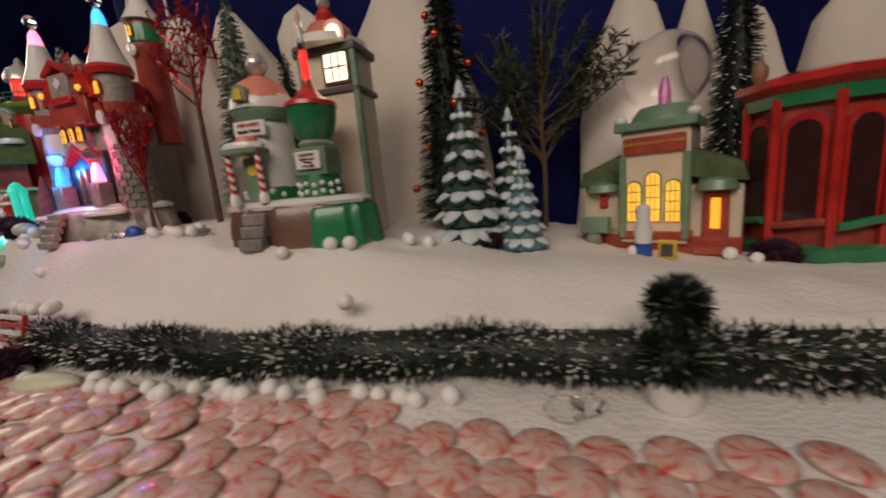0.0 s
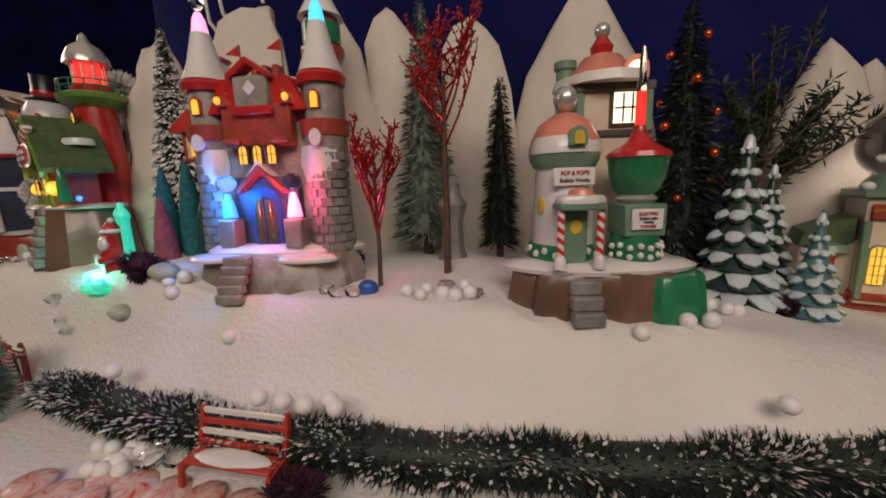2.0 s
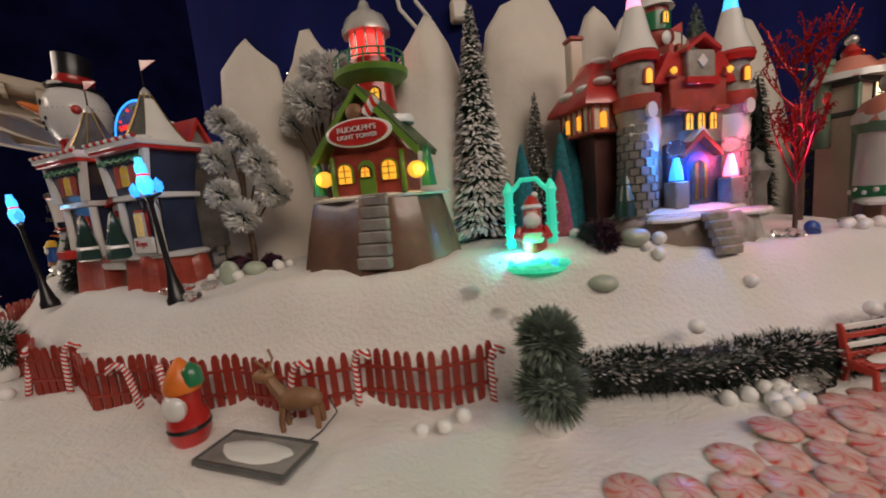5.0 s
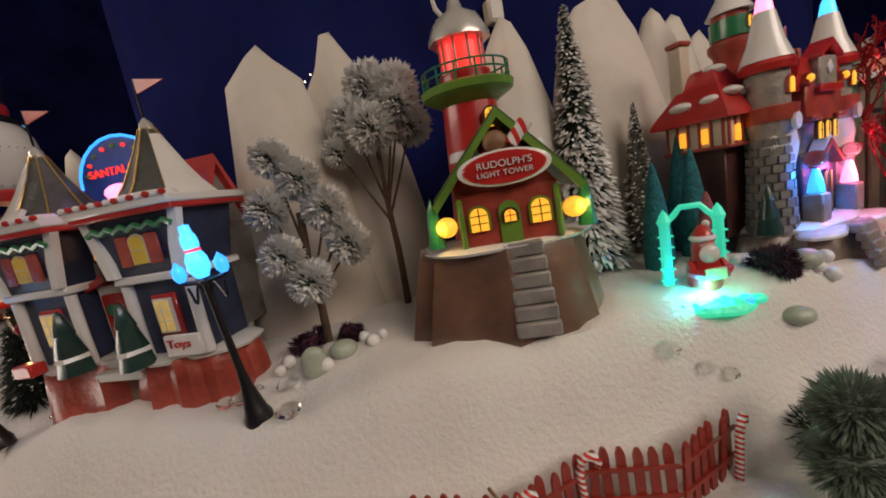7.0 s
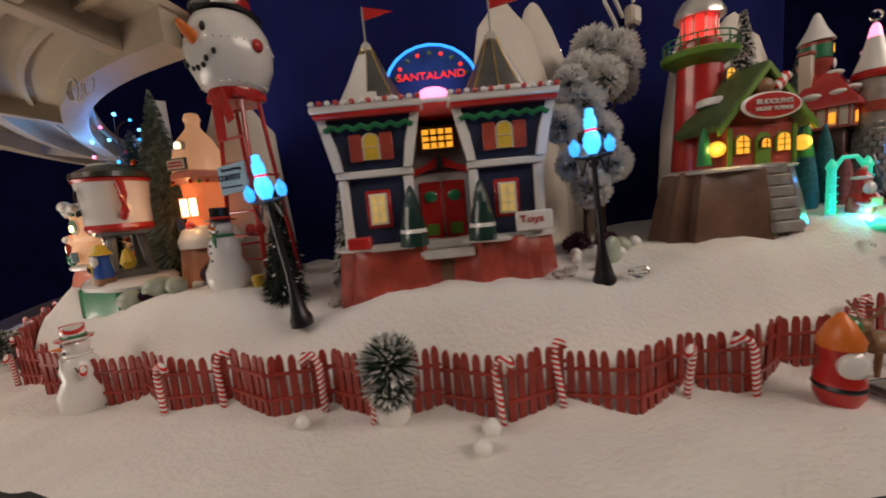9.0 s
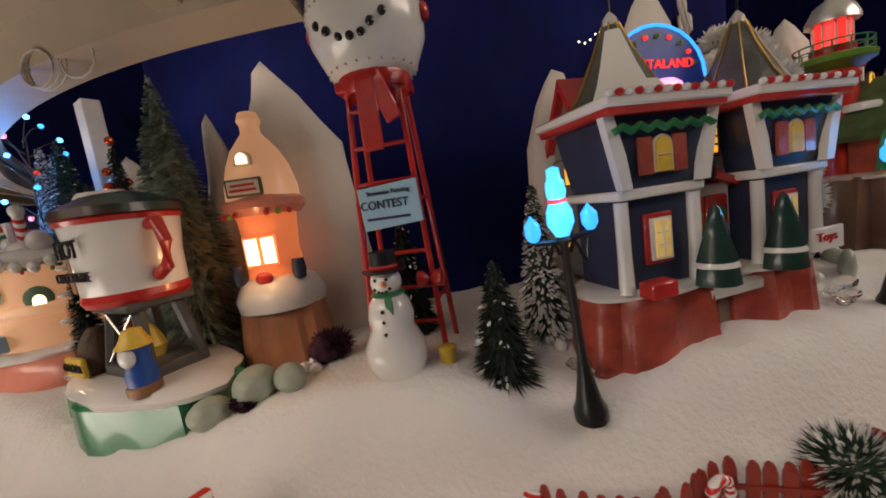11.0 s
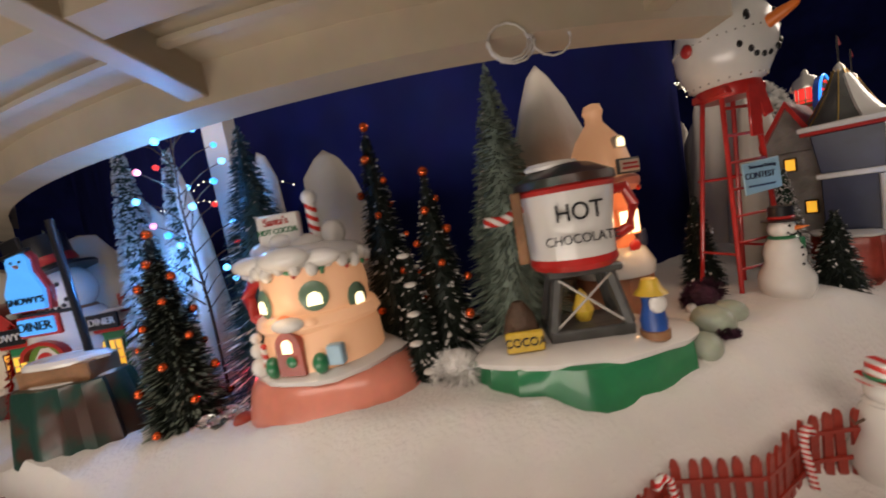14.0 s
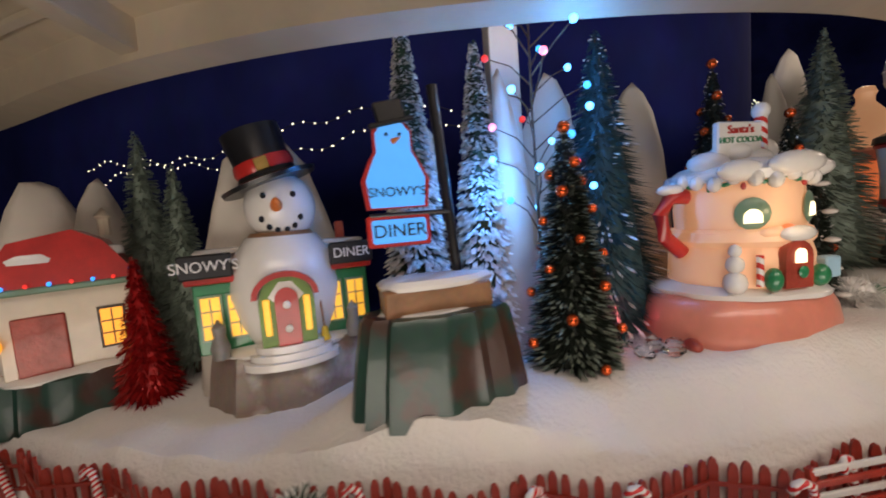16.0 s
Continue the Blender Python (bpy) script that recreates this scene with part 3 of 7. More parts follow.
HILLS2 = [(-1.320, 0.590, 0.250, 0.075, -75), (-1.275, 0.405, 0.260, 0.06, -85), (-1.385, 0.745, 0.255, 0.055, -80), (-1.375, 0.985, 0.215, 0.125, -63), (-1.372, 0.835, 0.235, 0.050, -75),
          (-1.325, 0.690, 0.268, 0.075, -95), (-1.375, 1.237, 0.190, 0.085, -43), (-1.350, 1.19, 0.190, 0.05, -46), (-1.40, 1.33, 0.16, 0.09, -40)]
for i, (x, y, top, w, rz) in enumerate(HILLS + HILLS2):
    g = upper(x, y) - 0.02
    h = top - g
    bm = lathe(B(), [(1.05, 0), (1.0, h * 0.25), (0.86, h * 0.5), (0.66, h * 0.72), (0.42, h * 0.88), (0.2, h * 0.965), (0, h)], n=30, sx=w * 0.62, sy=w * 0.36 if w < 0.15 else w * 0.25, wob=0.045, seed=i)
    for v in bm.verts:
        k = noise.noise((v.co.x * 20 + i * 7, v.co.y * 20, v.co.z * 12))
        v.co.x += 0.02 * k * min(1, v.co.z / h + 0.3)
        v.co.z += 0.012 * noise.noise((v.co.x * 45, v.co.y * 45, i)) * v.co.z / h
        v.co.y += 0.008 * k
    ob = part("snow_hill", bm, WHITEHILL)
    ob.matrix_world = pose(x, y, g, 0, 0, rz)
    tagged(ob, "smooth white foam hill peak behind the village", "hill", "snow hills")

# ---- trees ----
brush_tree((-0.121, -0.045, 0.005), 0.275, 0.046, NEEDLEDARK, "dark bottle brush tree hung with copper baubles", 1, 2600, 0.25, baubles=16, power=0.6, frostmat=NEEDLESILVER)
brush_tree((0.171, 0.038, -0.02), 0.30, 0.036, NEEDLEDARK, "slim dark bottle brush tree with light frost", 2, 1700, 0.35, power=0.6)
glazed_pine((-0.091, -0.103, -0.002), 0.149, 0.043, PINE, 1, "dark green ceramic pine with snowy boughs")
glazed_pine((-0.052, -0.074, 0.0), 0.121, 0.030, PINE, 2, "smaller green ceramic pine with snowy boughs")
glazed_pine((-0.037, -0.115, -0.02), 0.099, 0.029, material("blue_green_glaze", (0.10, 0.22, 0.24), 0.3, var=0.25, coat=0.3), 3, "pale blue-green ceramic pine with snowy boughs")
brush_tree((-0.388, -0.064, 0.04), 0.26, 0.042, NEEDLEGREY, "grey-green frosted bottle brush tree", 4, 2000, 0.5, power=0.7, frostmat=NEEDLEGREY)
brush_tree((-0.306, -0.074, 0.035), 0.180, 0.025, NEEDLEDARK, "small near-black bottle brush tree", 5, 1400, power=0.5)
brush_tree((-0.685, -0.083, 0.05), 0.246, 0.038, NEEDLE, "tall pine with heavily flocked white branches", 6, 2000, 1.5, power=0.8, droop=0.5, layered=16, width=0.0016)
brush_tree((-0.621, -0.093, 0.05), 0.146, 0.022, NEEDLESILVER, "narrow glittering silver tinsel tree", 7, 1300, 0.4, power=0.8)
brush_tree((-1.152, 0.105, 0.015), 0.123, 0.023, NEEDLE, "small flocked tree beside the toy shop", 8, 1200, 0.8, power=0.8, droop=0.4, layered=12)
brush_tree((-1.225, 0.098, 0.01), 0.080, 0.024, NEEDLEDARK, "small dark bottle brush tree", 9, 1200, 0.05, power=0.7)
brush_tree((-1.205, 0.205, 0.01), 0.115, 0.026, NEEDLEDARK, "dark green bottle brush tree behind the ladder", 19, 1200, 0.05, power=0.7)
brush_tree((-1.322, 0.390, 0.02), 0.265, 0.060, NEEDLEGREY, "large frosted grey-green bottle brush tree", 10, 3000, 0.5, power=0.85, frostmat=NEEDLEGREY)
brush_tree((-1.343, 0.520, 0.02), 0.232, 0.040, NEEDLEDARK, "dark tree with copper baubles and a round topper", 11, 2200, 0.12, baubles=16, star=True, power=0.8)
brush_tree((-1.360, 0.456, 0.02), 0.172, 0.036, NEEDLEDARK, "shorter dark tree with copper baubles", 12, 1900, 0.12, baubles=14, star=True, power=0.8)
brush_tree((-1.401, 0.467, 0.0), 0.128, 0.019, NEEDLEDARK, "narrow dark tree with clumps of snow", 13, 1300, 0.06, power=0.6)
brush_tree((-1.392, 0.836, -0.03), 0.345, 0.042, NEEDLE, "tall flocked pine lit blue by lights", 14, 2400, 1.7, power=0.75, droop=0.5, layered=20, width=0.0018)
brush_tree((-1.380, 0.768, -0.03), 0.318, 0.042, NEEDLE, "flocked pine lit blue by lights", 15, 2600, 1.7, power=0.75, droop=0.5, layered=18, width=0.0018)
brush_tree((-1.458, 0.708, -0.018), 0.196, 0.040, NEEDLEDARK, "frosted tree with large copper baubles", 16, 3800, 0.3, baubles=22, star=True, power=0.7, droop=0.1, frostmat=NEEDLEGREY)
brush_tree((-1.380, 0.652, -0.02), 0.304, 0.072, NEEDLETEAL, "tall blue-green bottle brush tree", 17, 3000, 0.1, power=0.8)
brush_tree((-1.428, 1.097, -0.035), 0.142, 0.032, NEEDLERED, "red tinsel tree standing in snow", 18, 1800, 0.3, power=0.9, droop=0.5, layered=10, frostmat=NEEDLERED)
brush_tree((-1.345, 1.150, 0.0), 0.240, 0.040, NEEDLEGREY, "frosted green tree behind the barn", 20, 1800, 0.4, power=0.75, frostmat=NEEDLEGREY)
brush_tree((-1.368, 1.095, -0.03), 0.225, 0.036, NEEDLEGREY, "frosted green tree beside the diner", 21, 1800, 0.4, power=0.75, frostmat=NEEDLEGREY)


t = thing("snow_clump_tree", pose(-1.401, 0.467, 0.0), "white snow clumps on a narrow dark tree", "tree")
for k in range(9):
    a = -2.6 + 1.9 * (k % 3)
    r_ = 0.018 * (1 - k / 10) ** 0.7
    part("snow_clump", ball(B(), (r_ * math.cos(a + k), r_ * math.sin(a + k), 0.022 + 0.0125 * k), 0.005, (1.2, 1.2, 0.5), 8), CWHITE, t)


def cone_tree(p, h, r, mat, label):
    t = thing("flocked_cone_tree", pose(*p), label, "tree", "flocked cones")
    part("cone", lathe(B(), [(r * 0.9, -0.004), (r, h * 0.1), (r * 0.82, h * 0.4), (r * 0.48, h * 0.75), (r * 0.15, h * 0.96), (0, h)], n=20, wob=0.03), mat, t)
    return t


cone_tree((-0.657, -0.137, 0.045), 0.093, 0.013, TEAL, "teal flocked cone tree")
cone_tree((-0.619, -0.145, 0.05), 0.095, 0.013, TEAL, "teal flocked cone tree")
cone_tree((-0.597, -0.120, 0.05), 0.113, 0.016, TEAL, "tall teal flocked cone tree")
cone_tree((-0.633, -0.166, 0.045), 0.062, 0.011, ROSE, "rose pink flocked cone tree")


def twig_tree(p, h, r, mat, label, seed, limbs=14, glitter=True, stem=0.0022, start=0.35, name="glitter_branch_tree"):
    """A bare stem whose limbs fork upwards."""
    t = thing(name, pose(*p), label, "tree", "branch trees")
    rnd = random.Random(seed)
    part("trunk", tube(B(), [(0, 0, -0.008), (0.001, 0, h * 0.25), (0, 0.001, h * 0.5), (0.001, 0, h * 0.75)], stem, 7, stem * 0.5), BROWN, t)
    gl = B()
    for i in range(limbs):
        a = i * 2.4 + rnd.uniform(-0.4, 0.4)
        z = h * (start + 0.4 * i / limbs)
        rr = r * rnd.uniform(0.6, 1.1)
        top = h * rnd.uniform(0.72, 1.0)
        pts = [Vector((0, 0, z)).lerp(Vector((rr * math.cos(a), rr * math.sin(a), top)), k) + Vector((math.cos(a), math.sin(a), 0)) * 0.12 * rr * math.sin(3.14 * k) for k in (0, 0.35, 0.7, 1)]
        bm = tube(B(), pts, 0.0011, 5, 0.0006)
        for k in range(4):
            q = pts[1].lerp(pts[3], 0.15 + 0.22 * k)
            b = q + Vector((rnd.uniform(-1, 1), rnd.uniform(-1, 1), 1.2)).normalized() * h * 0.10
            tube(bm, [q, q.lerp(b, 0.5) + Vector((0.001, 0, 0)), b], 0.0008, 4, 0.0004)
            if glitter:
                for _ in range(9):
                    c = q.lerp(b, rnd.random()) + Vector((rnd.uniform(-1, 1), rnd.uniform(-1, 1), rnd.uniform(-1, 1))) * 0.0022
                    ball(gl, c, 0.0009, n=5)
        part("branch", bm, mat if glitter else BROWN, t)
    if glitter:
        part("glitter", gl, mat, t, "sparkling red grains")
    else:
        gl.free()
    return t


twig_tree((-0.350, -0.160, 0.03), 0.220, 0.033, NEEDLERED, "tall bare tree with red glitter twigs", 3, 16, stem=0.0035, start=0.5)
twig_tree((-0.401, -0.194, 0.028), 0.135, 0.024, NEEDLERED, "small bare tree with red glitter twigs", 4, 13, start=0.3)

# dried evergreen sprig
t = thing("evergreen_sprig", pose(-0.025, -0.008, 0.0), "dark dried evergreen sprig fanning upwards", "tree")
rnd = random.Random(8)
lf = B()
bm = tube(B(), [(0, 0, -0.01), (0.002, 0, 0.05), (0, 0, 0.10), (0.004, 0, 0.2)], 0.0035, 7, 0.0015)
for i in range(34):
    a = rnd.uniform(-1.15, 1.15)
    z0 = rnd.uniform(0.06, 0.13)
    ln = rnd.uniform(0.08, 0.16)
    e = Vector((math.sin(a) * ln * 0.75, rnd.uniform(-0.04, 0.04), z0 + math.cos(a) * ln))
    q0 = Vector((0, 0, z0))
    part("branch", tube(B(), [q0, q0.lerp(e, 0.5) + Vector((0, 0, -0.006)), e], 0.0012, 5, 0.0005), BROWN, t)
    for k in range(60):
        c = q0.lerp(e, rnd.uniform(0.3, 1.0)) + Vector((0, 0, -0.003))
        d = (Vector((rnd.uniform(-1, 1), rnd.uniform(-1, 1), rnd.uniform(-0.2, 1.2)))).normalized()
        w = d.cross(Vector((rnd.random(), rnd.random(), 0.3))).normalized() * 0.0012
        lf.faces.new([lf.verts.new(c), lf.verts.new(c + d * 0.007 + w), lf.verts.new(c + d * 0.014), lf.verts.new(c + d * 0.007 - w)])
part("trunk", bm, BROWN, t)
part("leaves", lf, SPRIG, t, smooth=False)


def puff(bm, c, r, n, rnd, w=0.0016, ln=0.35):
    """A clump of short flocked bristles."""
    for _ in range(n):
        d = Vector((rnd.gauss(0, 1), rnd.gauss(0, 1), rnd.gauss(0, 1))).normalized()
        e = Vector(c) + d * r * rnd.uniform(0.75, 1.1)
        s = d.cross(Vector((rnd.random(), rnd.random(), rnd.random() + 0.1))).normalized() * w
        b = Vector(c) + d * r * (1 - ln) * 0.8
        m_ = b.lerp(e, 0.6)
        bm.faces.new([bm.verts.new(b), bm.verts.new(m_ + s), bm.verts.new(e), bm.verts.new(m_ - s)])


def flocked_tree(p, h, clumps, label, seed, rz=0):
    t = thing("flocked_tree", pose(*p, 0, 0, rz), label, "tree", "flocked trees")
    rnd = random.Random(seed)
    bm, dark, white = B(), B(), B()
    tube(bm, [(0, 0, -0.01), (0.001, 0, h * 0.2), (-0.001, 0, h * 0.45), (0, 0, h * 0.7)], 0.004, 8, 0.002)
    for x, y, z, r in clumps:
        tube(bm, [(0, 0, z * 0.5), (x * 0.45, y * 0.45, z * 0.72), (x, y, z)], 0.0016, 5, 0.0008)
        ball(dark, (x, y, z), r * 0.62, n=8)
        puff(dark, (x, y, z), r * 0.93, 160, rnd, 0.0009)
        puff(white, (x, y, z + 0.001), r * 1.08, 1300, rnd, 0.0017, 0.4)
    part("trunk", bm, BROWN, t)
    part("foliage", dark, NEEDLE, t, smooth=False)
    part("flocking", white, FLOCK, t, "white flocked tips", smooth=False)
    return t


flocked_tree((-0.861, 0.001, 0.045), 0.22, [(-0.022, 0, 0.185, 0.022), (0.0, 0.01, 0.215, 0.024), (0.026, 0, 0.205, 0.024), (0.0, -0.015, 0.17, 0.024), (0.035, 0.01, 0.17, 0.021), (-0.04, 0, 0.155, 0.016), (0.03, -0.01, 0.19, 0.02)],
             "bare-stemmed tree with flocked white crown", 5, -25)
flocked_tree((-0.949, -0.040, 0.03), 0.17, [(-0.012, 0, 0.165, 0.016), (0.006, 0, 0.145, 0.018), (-0.024, 0, 0.125, 0.018), (0.022, 0, 0.118, 0.019), (-0.018, -0.01, 0.085, 0.018), (0.036, 0, 0.085, 0.019), (0.0, -0.01, 0.06, 0.019), (0.03, 0, 0.098, 0.015)],
             "flocked tree of stacked round white clumps", 6, -15)


def shrub(p, r, label, seed, n=2600, mat=None, squash=0.8):
    p = (p[0], p[1], ground(p[0], p[1]) - 0.002)
    t = thing("lichen_shrub", pose(*p), label, "shrub", "lichen shrubs")
    rnd = random.Random(seed)
    bm = B()
    ball(bm, (0, 0, r * 0.55), r * 0.6, (1, 1, squash), 10)
    for _ in range(9):
        c = Vector((rnd.uniform(-1, 1), rnd.uniform(-1, 1), rnd.uniform(0.2, 1.2))) * r * 0.5
        puff(bm, c + Vector((0, 0, r * 0.1)), r * 0.62, n // 9, rnd, 0.0006, 0.6)
    part("lichen", bm, mat or MOSSPURPLE, t, smooth=False)
    return t


shrub((-0.618, -0.206, 0.028), 0.019, "dark purple lichen shrub on the snow", 1)
shrub((-0.965, -0.040, 0.025), 0.017, "dark purple lichen shrub by the lamp", 2)
shrub((-0.930, -0.050, 0.025), 0.014, "dark purple lichen shrub by the lamp", 3)
shrub((-1.352, 0.272, 0.012), 0.021, "dark purple lichen shrub beside the orange cottage", 4)
shrub((-1.283, 0.225, 0.012), 0.022, "dark purple lichen shrub beside the orange cottage", 5)
shrub((-1.345, 0.225, 0.0), 0.010, "small purple lichen tuft", 6)
shrub((-0.414, -0.314, -0.066), 0.022, "purple lichen shrub at the bench", 7)
shrub((-1.556, 0.515, -0.062), 0.018, "purple lichen shrub by the fence", 8)
shrub((-0.065, -0.125, -0.012), 0.012, "dark purple lichen between the pines", 9)
shrub((0.165, -0.085, -0.036), 0.020, "dark purple lichen by the kiosk", 10)
shrub((-0.455, -0.13, 0.035), 0.016, "dark lichen behind the castle", 11)
shrub((-1.402, 0.437, 0.0), 0.027, "fluffy white tuft beside the mug stand", 12, mat=FLOCK)

# ---- houses ----


def cyl_tower(root, name, mat, c, r0, r1, z0, z1, n=24):
    return part(name, lathe(B(), [(r0, z0), (r1, z1)], (c[0], c[1], 0), n), mat, root)


def castle():
    t = thing("toy_castle", pose(-0.504, -0.167, 0.020, 0, 0, 2) @ Matrix.Diagonal((1, 1, 1.12, 1)), "stone and red toy castle with twin turrets on a rock", "castle")
    part("rock_base", rock(B(), 0.082, 0.052, 0.032, 0.88, 3), ROCKGREY, t, "mottled grey-brown rock")
    part("snow_ledge", snow_cap(B(), (0.0, 0.004, 0.031), 0.070, 0.042, 0.008, 4), CWHITE, t)
    bm = B()
    for i in range(5):
        box(bm, (-0.012, -0.048 - i * 0.0035, 0.030 - i * 0.0062), (0.022, 0.008, 0.007))
    parts("step", bm, STONE, t)
    part("keep", box(B(), (0, 0.014, 0.083), (0.084, 0.05, 0.094)), STONE, t)
    part("gate_front", box(B(), (0, -0.010, 0.063), (0.062, 0.014, 0.055)), material("dark_blue_stone", (0.06, 0.07, 0.12), 0.5, var=0.3, bump=0.4), t)
    part("upper_storey", box(B(), (0, 0.004, 0.128), (0.062, 0.05, 0.03)), BRICKRED, t, "red upper storey")
    bm = B()
    prism(bm, [(-0.045, 0.138), (0.045, 0.138), (0.030, 0.162), (-0.030, 0.162)], -0.018, 0.04)
    part("roof", bm, RED, t, "red mansard roof")
    part("gable", box(B(), (0, -0.020, 0.151), (0.030, 0.008, 0.022)), STONE, t)
    part("name_board", box(B(), (0, -0.025, 0.138), (0.036, 0.003, 0.006)), RED, t)
    part("roof_snow", snow_cap(B(), (0, 0.01, 0.160), 0.03, 0.022, 0.006, 9), CWHITE, t)
    part("gable_cross", box(B(), (0, -0.0246, 0.153), (0.008, 0.002, 0.008), ry=0.785), CWHITE, t)
    part("gable_hood", prism(B(), [(-0.018, 0.160), (0, 0.170), (0.018, 0.160), (0.018, 0.163), (0, 0.174), (-0.018, 0.163)], -0.027, -0.012), RED, t)
    for sx in (-1, 1):
        part("corbel_course", box(B(), (0.022 * sx, -0.023, 0.1165), (0.016, 0.006, 0.004)), BRICKRED, t)
        part("roof_drift", snow_cap(B(), (0.026 * sx, -0.008, 0.150), 0.010, 0.010, 0.005, 7), CWHITE, t)
        part("hood_mould", prism(B(), [(0.034 * sx, 0.142), (0.030 * sx, 0.150), (0.024 * sx, 0.142)], -0.024, -0.016), BRICKRED, t)
        part("ledge_lamp", ball(B(), (0.030 * sx, -0.024, 0.146), 0.003, n=8), LITYELLOW, t)
        part("rock_drift", snow_cap(B(), (0.040 * sx, -0.034, 0.028), 0.026, 0.014, 0.005, 3), CWHITE, t)
    for i, x in enumerate((-0.010, 0, 0.010)):
        part("battlement", box(B(), (x, 0.005, 0.170), (0.006, 0.012, 0.01)), BRICKRED, t)
    for sx in (-1, 1):
        x = 0.053 * sx
        part("tower", lathe(B(), [(0.0175, 0.030), (0.0150, 0.07), (0.0145, 0.105), (0.0185, 0.118), (0.0185, 0.124)], (x, -0.004, 0), 20), STONE, t, "grey stone tower")
        bm = B()
        for k in range(11):
            for i in range(12):
                a = 6.2832 * (i + 0.5 * (k % 2)) / 12
                r = 0.0168 - 0.0022 * min(1, k / 6)
                box(bm, (x + r * math.cos(a), -0.004 + r * math.sin(a), 0.036 + k * 0.0068), (0.004, 0.0072, 0.0055), a, bev=0)
        parts("stone", bm, GREY, t)
        part("tower_gallery", lathe(B(), [(0.020, 0.119), (0.021, 0.130), (0.017, 0.131)], (x, -0.004, 0), 16), BRICKRED, t, "red gallery")
        part("tower_top", lathe(B(), [(0.0155, 0.130), (0.0155, 0.158)], (x, -0.004, 0), 18), STONE, t)
        part("tower_eave", lathe(B(), [(0.019, 0.156), (0.0205, 0.161), (0.017, 0.166)], (x, -0.004, 0), 20), RED, t)
        part("spire", lathe(B(), [(0.0190, 0.164), (0.013, 0.178), (0.0075, 0.199), (0.006, 0.2)], (x, -0.004, 0), 22, wob=0.02), CWHITE, t, "snow covered cone roof")
        part("lantern_tip", lathe(B(), [(0.0068, 0.199), (0.005, 0.209), (0.0025, 0.214)], (x, -0.004, 0), 12), LITPINK if sx < 0 else LITCYAN, t, "glowing spire tip")
        tip = part("snowball_finial", ball(B(), (x, -0.004, 0.222), 0.0062, n=10), GEM, t, "clear glittering finial")
        part("clock_face", prism(B(), [(x + 0.0052 * math.cos(q * 0.5236), 0.117 + 0.0062 * math.sin(q * 0.5236)) for q in range(12)], -0.0255, -0.022), CWHITE, t, "white clock face")
        window(t, x, -0.0198, 0.138, 0.006, 0.011, BRICKRED, LITYELLOW, rows=1, bars=1)
        # icy apron and lamps beside the gate
        part("icicle_apron", lathe(B(), [(0.0152, 0.112), (0.017, 0.100), (0.014, 0.085)], (x - sx * 0.003, -0.006, 0), 14, wob=0.08, seed=5), CWHITE, t)
        lx = 0.030 * sx
        part("lamp_pillar", box(B(), (lx, -0.026, 0.048), (0.015, 0.015, 0.022)), GREY, t)
        part("lamp_flame", lathe(B(), [(0.0062, 0.060), (0.0050, 0.068), (0.0022, 0.078)], (lx, -0.026, 0), 12), LITBLUE if sx < 0 else LITPINK, t, "glowing gate lamp")
        part("lamp_crown", ball(B(), (lx, -0.026, 0.086), 0.0085, (1, 1, 0.75), 10), GEM, t, "clear glittering lamp crown")
    for x in (-0.013, 0, 0.013):
        window(t, x, -0.0215, 0.100, 0.0065, 0.013, DARKFRAME, LITYELLOW, rows=2)
    bm = prism(B(), [(-0.021, 0.078), (0, 0.094), (0.021, 0.078), (0.021, 0.082), (0, 0.099), (-0.021, 0.082)], -0.026, -0.012)
    part("porch_roof", bm, BRICKRED, t)
    part("porch_roof_snow", prism(B(), [(-0.012, 0.0905), (0, 0.0995), (0.012, 0.0905), (0, 0.1025)], -0.025, -0.014), CWHITE, t)
    part("door_arch", prism(B(), shift(arch_outline(0.026, 0.045), 0, 0.038), -0.0195, -0.014), BLUE, t)
    for sx in (-1, 1):
        d = part("door", prism(B(), [(0.0005 * sx, 0.038), (0.0095 * sx, 0.038), (0.0095 * sx, 0.066), (0.006 * sx, 0.0725), (0.0005 * sx, 0.075)], -0.0225, -0.019), SLATE, t, "arched double door")
        part("door_strap", box(B(), (0.005 * sx, -0.0232, 0.058), (0.003, 0.001, 0.03)), GOLD, d)
    # side wing and tall tower behind
    part("side_wing", box(B(), (-0.066, 0.036, 0.072), (0.036, 0.044, 0.080)), material("dark_timber_wall", (0.10, 0.035, 0.03), 0.4, var=0.3, bump=0.3), t, "dark red lower wall of the side wing")
    part("wing_upper_storey", box(B(), (-0.068, 0.034, 0.118), (0.050, 0.056, 0.024)), CREAM, t, "half-timbered cream upper storey")
    for k in range(6):
        part("timber", box(B(), (-0.0935, 0.009 + 0.010 * k, 0.118), (0.002, 0.0022, 0.024), bev=0), BRICKRED, t)
        part("timber", box(B(), (-0.0915 + 0.0094 * k, 0.0055, 0.118), (0.0022, 0.002, 0.024), bev=0), BRICKRED, t)
    for z in (0.107, 0.130):
        part("wall_plate", box(B(), (-0.068, 0.034, z), (0.0545, 0.0605, 0.003)), BRICKRED, t)
    for k in range(2):
        part("wing_window", prism(B(), shift(arch_outline(0.006, 0.013), -0.081 + 0.019 * k, 0.110), 0.0035, 0.0055), LITORANGE, t, "lit window")
        part("wing_window", box(B(), (-0.0945, 0.024 + 0.020 * k, 0.117), (0.002, 0.006, 0.012)), LITORANGE, t, "lit window")
